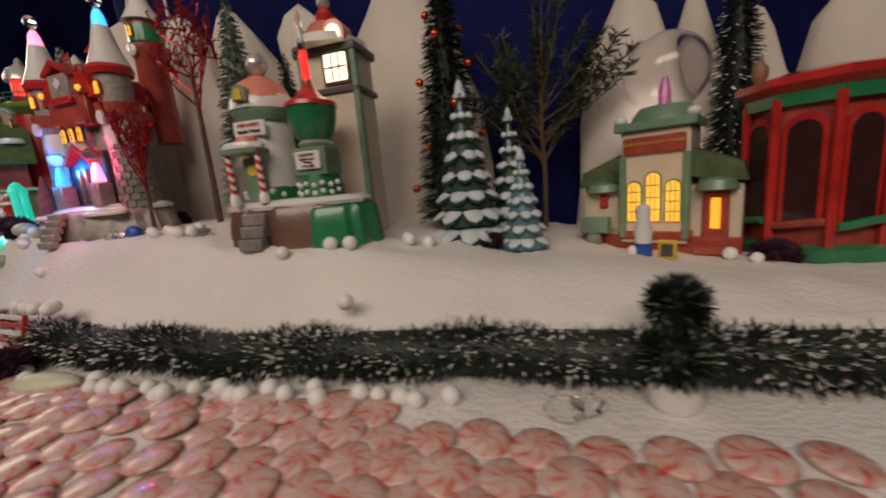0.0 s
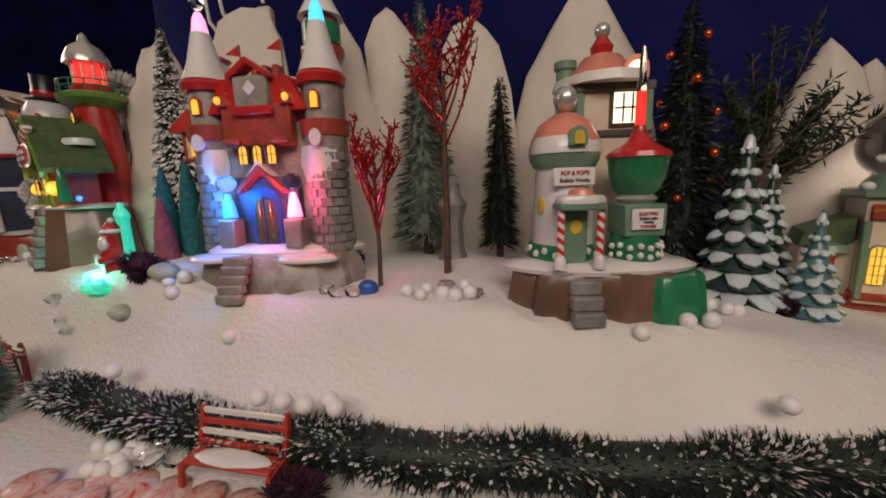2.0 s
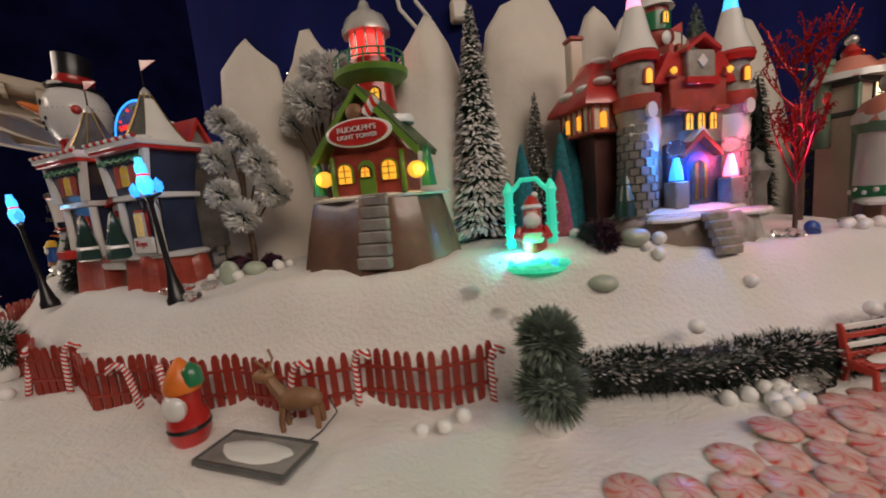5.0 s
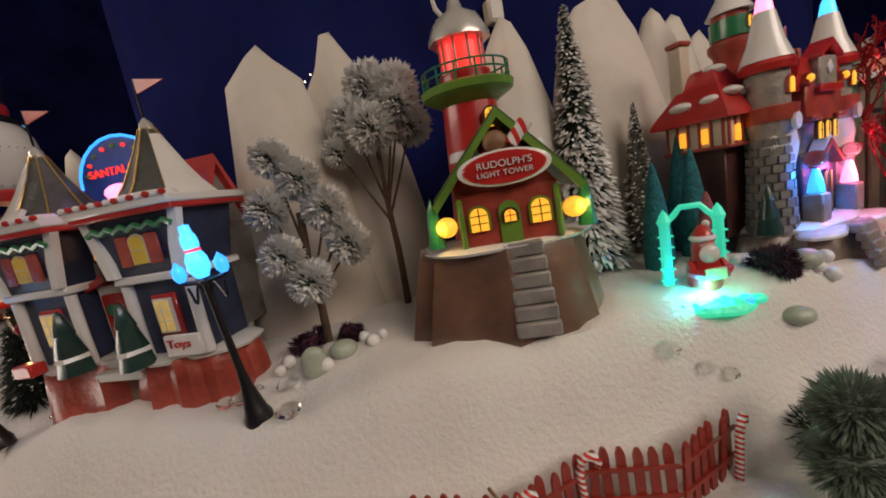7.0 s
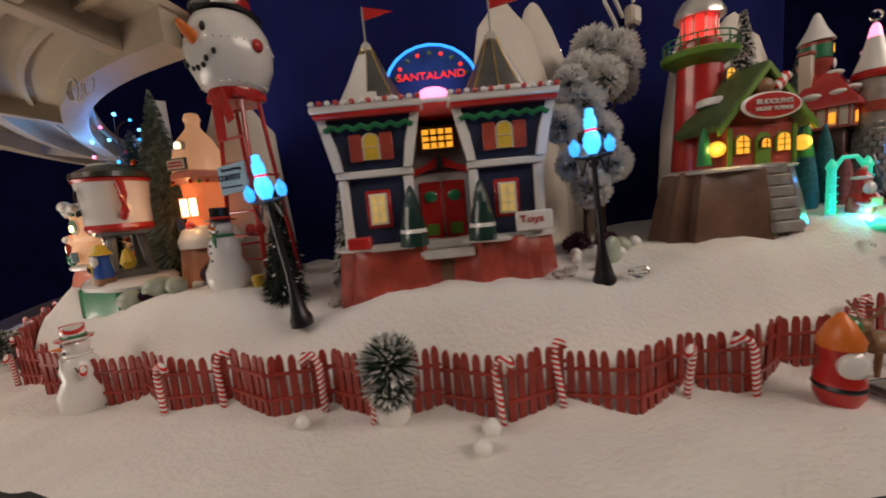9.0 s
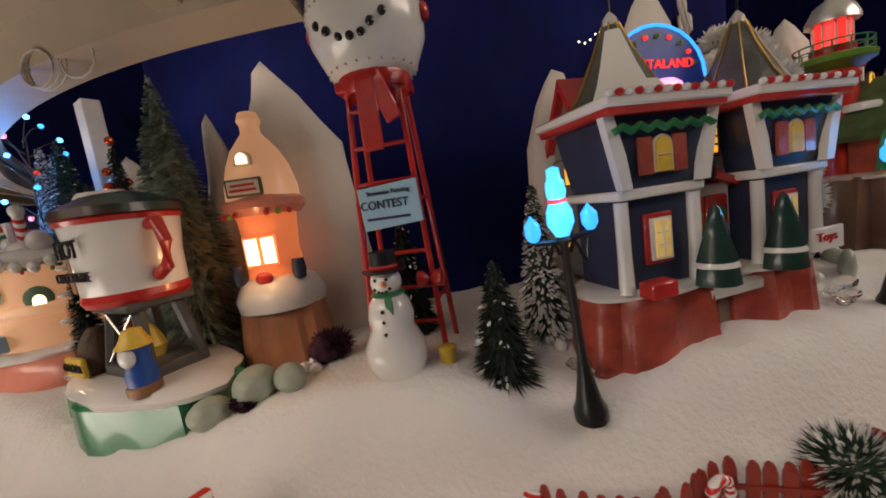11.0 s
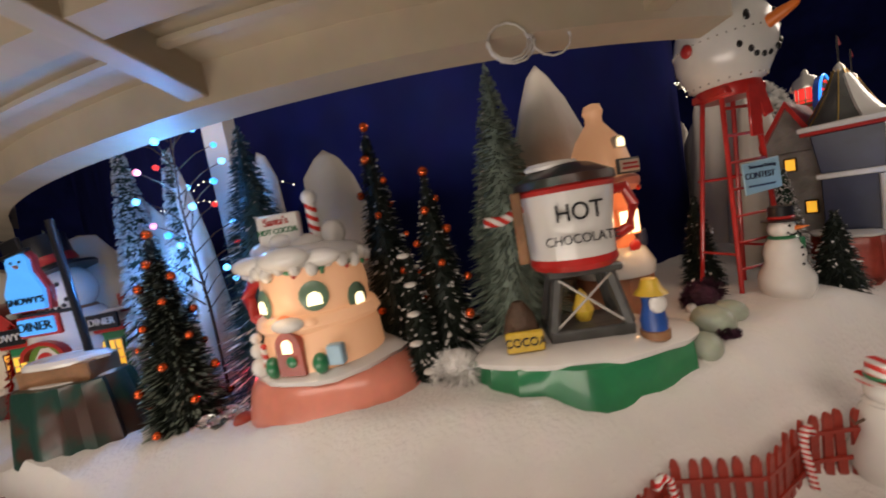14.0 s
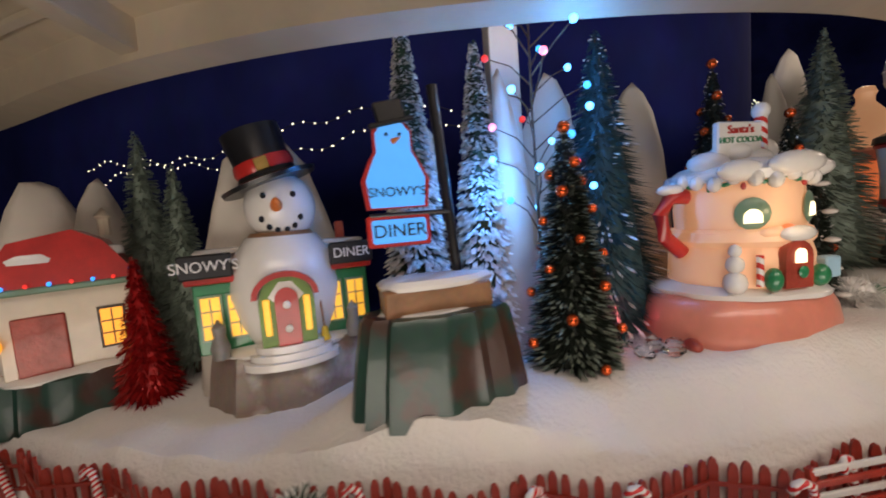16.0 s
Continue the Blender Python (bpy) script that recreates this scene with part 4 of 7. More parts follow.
    part("side_wing_roof", lathe(B(), [(0.0485, 0.129), (0.0470, 0.134), (0.030, 0.151), (0.013, 0.170), (0.010, 0.171)], (0, 0, 0), 4, 0.98, 1.05, m=pose(-0.068, 0.034, 0, 0, 0, 45)), RED, t, "red hipped roof")
    for k, (x, y, z, r) in enumerate(((-0.088, 0.020, 0.1445, 0.010), (-0.078, 0.010, 0.1485, 0.009), (-0.058, 0.011, 0.1455, 0.010), (-0.092, 0.044, 0.1435, 0.011), (-0.069, 0.028, 0.1690, 0.010))):
        part("side_wing_snow", ball(B(), (x, y, z), r, (1.0, 1.0, 0.42), 12), CWHITE, t, "white snow patch")
    part("side_chimney", box(B(), (-0.080, 0.052, 0.172), (0.013, 0.013, 0.044)), CREAM, t)
    part("side_chimney_cap", box(B(), (-0.080, 0.052, 0.196), (0.016, 0.016, 0.004)), BRICKRED, t)
    part("wing_fir", lathe(B(), [(0.009, 0.034), (0.007, 0.046), (0.0078, 0.047), (0.004, 0.060), (0.0046, 0.061), (0, 0.074)], (-0.071, -0.010, 0), 12, wob=0.08), PINE, t)
    part("tall_tower", lathe(B(), [(0.018, 0.10), (0.0165, 0.19), (0.021, 0.196), (0.021, 0.202), (0.0165, 0.204), (0.0165, 0.228)], (0.026, 0.064, 0), 18), BRICKRED, t, "red tower behind the keep")
    part("tall_tower_band", lathe(B(), [(0.0185, 0.205), (0.0185, 0.222)], (0.026, 0.064, 0), 12), GREEN, t)
    part("tall_tower_clock", ball(B(), (0.026, 0.044, 0.196), 0.006, (1, 0.4, 1.1)), CWHITE, t)
    part("tall_tower_roof", lathe(B(), [(0.022, 0.227), (0.012, 0.243), (0.004, 0.262), (0, 0.265)], (0.026, 0.064, 0), 18), CWHITE, t)
    window(t, 0.026, 0.0465, 0.210, 0.006, 0.01, DARKFRAME, LITYELLOW, rows=1)
    for x, z in ((-0.028, 0.186), (0.012, 0.188)):
        f = part("flag_pole", tube(B(), [(x, 0.01, 0.165), (x, 0.01, z + 0.008)], 0.0007, 6), BLACK, t)
        part("flag", prism(B(), [(x, z + 0.008), (x - 0.014, z + 0.0015), (x, z - 0.001)], 0.0095, 0.0105), RED, f, "red pennant")
    point_lamp("gate_lamp_blue", t.matrix_world @ Vector((-0.030, -0.038, 0.075)), 0.15, (0.02, 0.25, 1.0))
    point_lamp("gate_lamp_pink", t.matrix_world @ Vector((0.030, -0.038, 0.075)), 0.10, (1.0, 0.10, 0.25))


castle()


def popcorn_works():
    t = thing("candy_works_house", pose(-0.228, -0.176, 0.010, 0, 0, 10) @ Matrix.Diagonal((0.87, 0.95, 1.0, 1)), "white and green candy works with a giant light bulb", "house")
    part("rock_base", rock(B(), 0.082, 0.044, 0.036, 0.92, 5), ROCKBROWN, t, "brown and green glazed rock")
    part("green_slope", rock(B(), 0.040, 0.040, 0.033, 0.9, 6, c=(0.046, -0.006, 0)), GREEN, t)
    part("snow_ledge", snow_cap(B(), (0.0, 0.0, 0.034), 0.078, 0.038, 0.008, 5), CWHITE, t)
    bm = B()
    for i in range(3):
        box(bm, (-0.026, -0.036 - i * 0.005, 0.027 - i * 0.010), (0.024, 0.012, 0.010))
    parts("step", bm, GREY, t)
    x = -0.030
    part("body", lathe(B(), [(0.0270, 0.04), (0.0260, 0.07), (0.0235, 0.112)], (x, 0.008, 0), 28), CWHITE, t, "round white plaster body")
    part("shrub_band", lathe(B(), [(0.0295, 0.040), (0.0300, 0.048), (0.0275, 0.053)], (x, 0.008, 0), 24, wob=0.03), GREEN, t)
    for i in range(11):
        a = 2.3 + 0.32 * i
        part("bead", ball(B(), (x + 0.0295 * math.cos(a), 0.008 + 0.0295 * math.sin(a), 0.046 + 0.003 * (i % 2)), 0.0028, n=8), CWHITE, t)
    part("side_window", ball(B(), (x - 0.0225, -0.004, 0.082), 0.006, (0.5, 0.8, 1.2), 10), YELLOW, t)
    part("eave", lathe(B(), [(0.026, 0.110), (0.0295, 0.116), (0.0295, 0.121), (0.026, 0.124)], (x, 0.008, 0), 28), SAGE, t)
    part("dome", lathe(B(), [(0.0295, 0.121), (0.0285, 0.130), (0.022, 0.142), (0.010, 0.149), (0.006, 0.150)], (x, 0.008, 0), 26), PINKROCK, t, "red shingled dome")
    part("dome_snow", lathe(B(), [(0.0305, 0.120), (0.0302, 0.127), (0.0275, 0.132), (0.0285, 0.124)], (x, 0.008, 0), 26, wob=0.025, seed=3), CWHITE, t)
    part("dome_ball", ball(B(), (x, 0.008, 0.160), 0.0100, n=14), SILVER, t, "pearly ball finial")
    part("dome_ball_snow", ball(B(), (x, 0.008, 0.168), 0.004, (1.2, 1.2, 0.6)), CWHITE, t)
    part("dormer", prism(B(), shift(arch_outline(0.014, 0.013), x, 0.124), -0.026, -0.010), SAGE, t)
    part("dormer_window", prism(B(), shift(arch_outline(0.008, 0.009), x, 0.125), -0.0275, -0.0255), YELLOW, t)
    sg = part("sign_board", box(B(), (x, -0.0180, 0.103), (0.034, 0.003, 0.013)), CWHITE, t)
    text("POP & POP'S", 0.0042, RED, sg, (x, -0.0198, 0.1055))
    text("Bubble Works", 0.0042, BLACK, sg, (x, -0.0198, 0.1005))
    part("porch_roof", box(B(), (x, -0.030, 0.083), (0.036, 0.022, 0.005)), SAGE, t)
    part("porch_snow", snow_cap(B(), (x, -0.030, 0.085), 0.019, 0.012, 0.006, 7), CWHITE, t)
    part("porch_shingles", lathe(B(), [(0.011, 0.089), (0.009, 0.094), (0, 0.096)], (x + 0.002, -0.028, 0), 10), PINKROCK, t)
    for sx in (-1, 1):
        ob = part("candy_pole", lathe(B(), [(0.0028, 0), (0.0028, 0.034)], n=12), POLE, t, "red and white candy pole")
        ob.location = (x + 0.0155 * sx, -0.035, 0.047)
        part("pole_foot", lathe(B(), [(0.005, 0.040), (0.0045, 0.047), (0.003, 0.049)], (x + 0.0155 * sx, -0.035, 0), 12), CWHITE, t)
    part("door", box(B(), (x, -0.0215, 0.060), (0.020, 0.006, 0.038)), SAGE, t, "sage green door")
    part("door_pane", prism(B(), [(x + 0.005 * math.cos(q * 0.5236), 0.068 + 0.005 * math.sin(q * 0.5236)) for q in range(12)], -0.0255, -0.0240), YELLOW, t)
    # light bulb tester
    x = 0.028
    before = set(t.children)
    part("plinth", lathe(B(), [(0.024, 0.04), (0.020, 0.064)], (x, 0, 0), 4 * 6), GREEN, t)
    for i in range(16):
        a = -2.9 + 2.6 * (i % 8) / 7
        part("bead", ball(B(), (x + 0.0225 * math.cos(a), 0.0225 * math.sin(a), 0.045 + 0.008 * (i // 8) + 0.002 * (i % 2)), 0.0028, n=8), CWHITE, t)
    part("counter", box(B(), (x, -0.002, 0.077), (0.036, 0.034, 0.028)), SAGE, t)
    sg = part("counter_sign", box(B(), (x, -0.0205, 0.078), (0.027, 0.003, 0.018)), CWHITE, t)
    text("ELECTRIC", 0.0038, RED, sg, (x, -0.0224, 0.083))
    text("Bubble Light\nTesting", 0.0030, BLACK, sg, (x, -0.0224, 0.0775))
    text("TOWER", 0.0038, RED, sg, (x, -0.0224, 0.072))
    part("collar", lathe(B(), [(0.014, 0.091), (0.018, 0.095), (0.014, 0.099)], (x, 0, 0), 20), SILVER, t)
    part("cup", lathe(B(), [(0.013, 0.097), (0.019, 0.103), (0.0235, 0.118), (0.0245, 0.128), (0.0255, 0.131)], (x, 0, 0), 26), GREEN, t, "glossy green cup")
    part("funnel", lathe(B(), [(0.0265, 0.131), (0.0255, 0.135), (0.012, 0.143), (0.0055, 0.152), (0.0045, 0.158)], (x, 0, 0), 24), RED, t)
    part("glass_tube", lathe(B(), [(0.0042, 0.156), (0.0042, 0.192), (0.0030, 0.198), (0.0028, 0.214), (0.0012, 0.222), (0, 0.224)], (x, 0, 0), 14), GEM, t, "bubble light glass tube")
    part("red_liquid", lathe(B(), [(0.0034, 0.155), (0.0034, 0.186), (0, 0.187)], (x, 0, 0), 10), LITRED, t, "red glowing liquid")
    for ob in set(t.children) - before:
        ob.matrix_basis = pose(0.002, -0.004, 0.0405) @ Matrix.Diagonal((0.95, 0.95, 0.83, 1)) @ pose(0, 0, -0.0405) @ ob.matrix_basis


popcorn_works()


def back_shop():
    t = thing("tall_shop_house", pose(-0.212, -0.112, 0.01, 0, 0, 5), "tall grey-green shop with a red tiled roof", "house")
    part("body", box(B(), (0, 0, 0.09), (0.056, 0.04, 0.18)), CREAM, t)
    part("corner_pilaster", box(B(), (-0.0275, -0.0195, 0.09), (0.006, 0.006, 0.17)), SAGE, t)
    part("corner_pilaster", box(B(), (0.0275, -0.0195, 0.09), (0.006, 0.006, 0.17)), SAGE, t)
    part("cornice", box(B(), (0, 0, 0.175), (0.064, 0.047, 0.008)), SLATE, t)
    part("lower_cornice", box(B(), (0, 0, 0.138), (0.062, 0.045, 0.006)), SLATE, t)
    part("roof", lathe(B(), [(0.036, 0.179), (0.030, 0.184), (0.016, 0.203), (0.008, 0.206)], (-0.006, 0, 0), 4 * 5), PINKROCK, t, "red tiled roof")
    part("roof_snow", lathe(B(), [(0.038, 0.178), (0.036, 0.186), (0.031, 0.184)], (-0.006, 0, 0), 20, wob=0.05), CWHITE, t)
    part("cupola", lathe(B(), [(0.008, 0.204), (0.0095, 0.212), (0.004, 0.220)], (-0.006, 0, 0), 14), RED, t)
    part("cupola_ball", ball(B(), (-0.006, 0, 0.225), 0.0065), SILVER, t)
    part("dormer", prism(B(), shift(arch_outline(0.020, 0.018), 0.014, 0.180), -0.026, -0.008), PINKROCK, t)
    part("dormer_pane", prism(B(), shift(arch_outline(0.013, 0.012), 0.014, 0.181), -0.028, -0.0255), LITWARM, t)
    window(t, 0.010, -0.0205, 0.146, 0.022, 0.024, DARKFRAME, LITWARM, arched=False, bars=3, rows=2)
    part("chimney", lathe(B(), [(0.008, 0.10), (0.008, 0.196), (0.010, 0.198), (0.010, 0.204)], (-0.034, 0.01, 0), 12), SAGE, t)


back_shop()


def bakery():
    t = thing("globe_bakery", pose(0.089, -0.022, -0.034, 0, 0, -22), "cream bakery with a snow globe on the roof", "house")
    part("foundation", box(B(), (0, 0.004, 0.006), (0.140, 0.058, 0.020)), BRICKRED, t)
    part("side_wing", box(B(), (-0.046, 0.006, 0.042), (0.046, 0.05, 0.064)), CREAM, t)
    part("side_wing", box(B(), (0.048, 0.006, 0.036), (0.042, 0.05, 0.056)), CREAM, t)
    part("main_front", box(B(), (0.002, -0.002, 0.064), (0.058, 0.06, 0.108)), CREAM, t)
    part("cornice", box(B(), (0.002, -0.004, 0.122), (0.068, 0.068, 0.008)), SAGE, t)
    part("base_plinth", box(B(), (0.002, -0.004, 0.018), (0.062, 0.062, 0.008)), BRICKRED, t)
    sg = part("sign_board", box(B(), (0.002, -0.034, 0.104), (0.052, 0.004, 0.016)), BRICKRED, t, "red sign with gold letters")
    text("NORTHERN LIGHTS TOWER", 0.0040, YELLOW, sg, (0.002, -0.0366, 0.1055))
    for sx in (-1, 1):
        bm = prism(B(), [(0.030 * sx, 0.098), (0.068 * sx, 0.082), (0.072 * sx, 0.066), (0.030 * sx, 0.072)], -0.024, 0.03)
        part("wing_roof", bm, MOSS, t, "mossy green tiled roof")
        part("pilaster", box(B(), (0.002 + 0.027 * sx, -0.033, 0.055), (0.006, 0.006, 0.08)), SAGE, t)
        part("cornice_snow", ball(B(), (0.002 + 0.030 * sx, -0.028, 0.129), 0.006, (1, 1, 0.8)), CWHITE, t)
    for x, h in ((-0.0145, 0.038), (0.002, 0.046), (0.0185, 0.038)):
        window(t, x, -0.0325, 0.032, 0.0112, h, SAGE, LITYELLOW, bars=3, rows=4)
    d = part("door", box(B(), (0.050, -0.021, 0.034), (0.020, 0.004, 0.046)), BRICKRED, t, "red door with a lit pane")
    part("door_pane", box(B(), (0.050, -0.0236, 0.038), (0.0075, 0.0014, 0.028)), LITORANGE, d)
    part("door_canopy", lathe(B(), [(0.017, 0.060), (0.014, 0.068), (0, 0.072)], (0.050, -0.020, 0), 18), SAGE, t)
    part("door_step", box(B(), (0.050, -0.030, 0.006), (0.028, 0.016, 0.008)), BRICKRED, t)
    part("wing_arch", prism(B(), shift(arch_outline(0.030, 0.044), -0.048, 0.022), -0.022, -0.018), CREAM, t)
    part("wing_awning", lathe(B(), [(0.018, 0.062), (0.015, 0.069), (0, 0.073)], (-0.048, -0.019, 0), 18), SAGE, t)
    part("wall_lantern", box(B(), (-0.046, -0.024, 0.052), (0.008, 0.005, 0.014)), RED, t)
    part("cart", box(B(), (-0.052, -0.034, 0.028), (0.028, 0.014, 0.016)), SAGE, t)
    part("cart_wheel", lathe(B(), [(0.006, -0.001), (0.006, 0.001)], n=14, m=pose(-0.052, -0.042, 0.016, 90)), SAGE, t)
    part("barrel", lathe(B(), [(0.007, 0.0), (0.009, 0.008), (0.008, 0.016), (0.006, 0.019)], (-0.052, -0.040, 0.0), 14), GREY, t)
    part("globe_base", lathe(B(), [(0.030, 0.126), (0.028, 0.132), (0.022, 0.140)], (0.004, 0, 0), 20), SAGE, t)
    gl = part("globe", ball(B(), (0.004, 0, 0.170), 0.0375, n=32), GLOBE, t, "clear glass snow globe")
    gl.visible_shadow = False
    part("globe_tower", lathe(B(), [(0.0055, 0.138), (0.005, 0.158), (0.002, 0.168)], (0.004, 0, 0), 10), material("violet_tower", (0.40, 0.10, 0.30), 0.3), t)
    point_lamp("bakery_light", t.matrix_world @ Vector((0.004, -0.07, 0.05)), 0.010, (1.0, 0.6, 0.2))


bakery()


def kiosk():
    t = thing("red_kiosk", pose(0.205, -0.040, -0.036, 0, 0, -12), "red and green octagonal kiosk with large arched windows", "kiosk")
    part("base", lathe(B(), [(0.056, 0), (0.056, 0.010), (0.052, 0.012)], n=8), GREEN, t)
    part("core", lathe(B(), [(0.044, 0.01), (0.044, 0.128)], n=8), BRICKRED, t)
    for k in range(8):
        a = 6.2832 * k / 8
        part("post", lathe(B(), [(0.0036, 0.010), (0.0036, 0.130)], (0.048 * math.cos(a), 0.048 * math.sin(a), 0), 8), RED, t)
        m = pose(0, 0, 0, 0, 0, 45 * k + 22.5 + 90)
        o = prism(B(), shift(arch_outline(0.027, 0.088), 0, 0.030), -0.0445, -0.041, m)
        part("arch", o, RED, t)
        o = prism(B(), shift(arch_outline(0.020, 0.080), 0, 0.032), -0.0458, -0.043, m)
        part("pane", o, material("dark_glass", (0.05, 0.02, 0.02), 0.08, var=0.2) if k == 0 else bpy.data.materials["dark_glass"], t)
        part("sill_garland", tube(B(), [m @ Vector((x, -0.047, 0.030 + 0.002 * math.sin(x * 900))) for x in (-0.016, -0.008, 0, 0.008, 0.016)], 0.0035, 7), BRICKRED if k % 2 else GREEN, t)
    part("frieze", lathe(B(), [(0.050, 0.124), (0.050, 0.136)], n=8), GREEN, t)
    part("cornice", lathe(B(), [(0.050, 0.134), (0.058, 0.140), (0.058, 0.146), (0.040, 0.150)], n=8), RED, t)
    part("finial", lathe(B(), [(0.003, 0.148), (0.006, 0.156), (0.006, 0.164), (0.002, 0.169), (0, 0.174)], (-0.040, 0.008, 0), 12), WOOD, t)


kiosk()


def lighthouse():
    t = thing("lighthouse_cottage", pose(-0.801, -0.109, 0.028, 0, 0, -26) @ Matrix.Diagonal((1.18, 1.0, 1.07, 1)), "red lighthouse with a green-roofed cottage on brown rock", "lighthouse")
    part("rock_base", rock(B(), 0.072, 0.052, 0.066, 0.80, 7), ROCKBROWN, t, "glazed brown rock base")
    bm = B()
    for i in range(6):
        box(bm, (0.012, -0.036 - i * 0.0030, 0.062 - i * 0.0105), (0.022 + 0.001 * i, 0.010, 0.010))
    parts("step", bm, GREY, t)
    part("snow_ledge", snow_cap(B(), (0, 0, 0.063), 0.058, 0.042, 0.005, 8), CWHITE, t)
    part("cottage", box(B(), (0.006, -0.012, 0.085), (0.062, 0.04, 0.038)), BRICKRED, t, "red cottage walls")
    part("gable", prism(B(), [(-0.026, 0.103), (0.038, 0.103), (0.006, 0.146)], -0.030, -0.022), BRICKRED, t)
    for sx in (-1, 1):
        o = [(0.006, 0.152), (0.006 + sx * 0.043, 0.099), (0.006 + sx * 0.045, 0.104), (0.006, 0.158)]
        part("roof_slope", prism(B(), o, -0.038, 0.020), MOSS, t, "green roof slope")
        part("bargeboard", prism(B(), [(0.006, 0.150), (0.006 + sx * 0.044, 0.095), (0.006 + sx * 0.046, 0.100), (0.006, 0.156)], -0.0400, -0.0370), LEAF, t, "bright green bargeboard")
        part("roof_snow", snow_cap(B(), (0.006 + sx * 0.022, 0.0, 0.128), 0.010, 0.014, 0.008, 3), CWHITE, t)
        part("corner_post", box(B(), (0.006 + sx * 0.030, -0.0325, 0.084), (0.004, 0.004, 0.036)), LEAF, t)
        window(t, 0.006 + sx * 0.019, -0.0322, 0.078, 0.011, 0.016, LEAF, LITORANGE, bars=2, rows=3)
        part("lamp_globe", ball(B(), (0.006 + sx * 0.040, -0.030, 0.084), 0.0072, n=14), LITYELLOW, t, "glowing yellow lamp")
        part("little_tree", lathe(B(), [(0.006, 0.070), (0.0045, 0.085), (0.0048, 0.086), (0.003, 0.098), (0, 0.106)], (0.006 + sx * 0.048, -0.026, 0), 10, wob=0.06), GREEN, t)
    part("door", prism(B(), shift(arch_outline(0.013, 0.029), 0.006, 0.067), -0.0345, -0.031), LEAF, t, "green arched door")
    window(t, 0.006, -0.0350, 0.082, 0.007, 0.008, DARKFRAME, LITORANGE, bars=2, rows=2)
    sg = part("oval_sign", lathe(B(), [(1, -0.002), (1.02, 0), (0.95, 0.002)], n=26, sx=0.025, sy=0.0105, m=pose(0.006, -0.042, 0.118, 90)), RED, t, "red oval sign")
    part("sign_rim", lathe(B(), [(1.0, -0.0012), (1.12, 0), (1.0, 0.0012)], n=26, sx=0.025, sy=0.0105, m=pose(0.006, -0.0415, 0.118, 90)), CWHITE, sg)
    text("RUDOLPH'S", 0.0062, CWHITE, sg, (0.006, -0.0448, 0.1205))
    text("LIGHT TOWER", 0.0050, CWHITE, sg, (0.006, -0.0448, 0.1145))
    part("bear_carving", ball(B(), (0.003, -0.038, 0.135), 0.0075, (1, 0.7, 1)), WOOD, t)
    ob = part("candy_ornament", lathe(B(), [(0.0045, 0), (0.0045, 0.016)], n=12), POLE, t)
    ob.matrix_basis = pose(0.012, -0.038, 0.132, 0, 40, 0)
    # the tower
    part("tower", lathe(B(), [(0.0265, 0.066), (0.0225, 0.12), (0.0195, 0.175)], (-0.006, 0.028, 0), 30), RED, t, "glossy red tower")
    part("gallery", lathe(B(), [(0.020, 0.172), (0.033, 0.180), (0.034, 0.185), (0.030, 0.187)], (-0.006, 0.028, 0), 30), LEAF, t, "bright green gallery")
    for k in range(14):
        a = 6.2832 * k / 14
        part("rail_post", tube(B(), [(-0.006 + 0.031 * math.cos(a), 0.028 + 0.031 * math.sin(a), 0.186), (-0.006 + 0.031 * math.cos(a), 0.028 + 0.031 * math.sin(a), 0.199)], 0.0008, 5), GREEN, t)
    for z in (0.193, 0.199):
        part("rail", tube(B(), [(-0.006 + 0.031 * math.cos(a * 0.2618), 0.028 + 0.031 * math.sin(a * 0.2618), z) for a in range(25)], 0.0008, 5), GREEN, t)
    part("lamp_room_base", lathe(B(), [(0.0185, 0.184), (0.0185, 0.196)], (-0.006, 0.028, 0), 24), RED, t)
    part("lamp_room", lathe(B(), [(0.0145, 0.195), (0.0145, 0.222)], (-0.006, 0.028, 0), 18), LITRED, t, "glowing red lamp room")
    for k in range(10):
        a = 6.2832 * k / 10
        part("lamp_room_bar", tube(B(), [(-0.006 + 0.0155 * math.cos(a), 0.028 + 0.0155 * math.sin(a), 0.195), (-0.006 + 0.0155 * math.cos(a), 0.028 + 0.0155 * math.sin(a), 0.222)], 0.0009, 5), SILVER, t)
    part("cupola", lathe(B(), [(0.0215, 0.220), (0.021, 0.225), (0.016, 0.236), (0.006, 0.243), (0.004, 0.250), (0, 0.254)], (-0.006, 0.028, 0), 20, flute=10, fl=0.03), SILVER, t, "ribbed pearl grey cupola")
    window(t, 0.006, 0.0045, 0.150, 0.007, 0.014, DARKFRAME, LITYELLOW, rows=3)
    point_lamp("cottage_lamp", t.matrix_world @ Vector((-0.040, -0.040, 0.084)), 0.012, (1.0, 0.62, 0.15))
    point_lamp("cottage_lamp", t.matrix_world @ Vector((0.052, -0.040, 0.084)), 0.012, (1.0, 0.62, 0.15))


lighthouse()


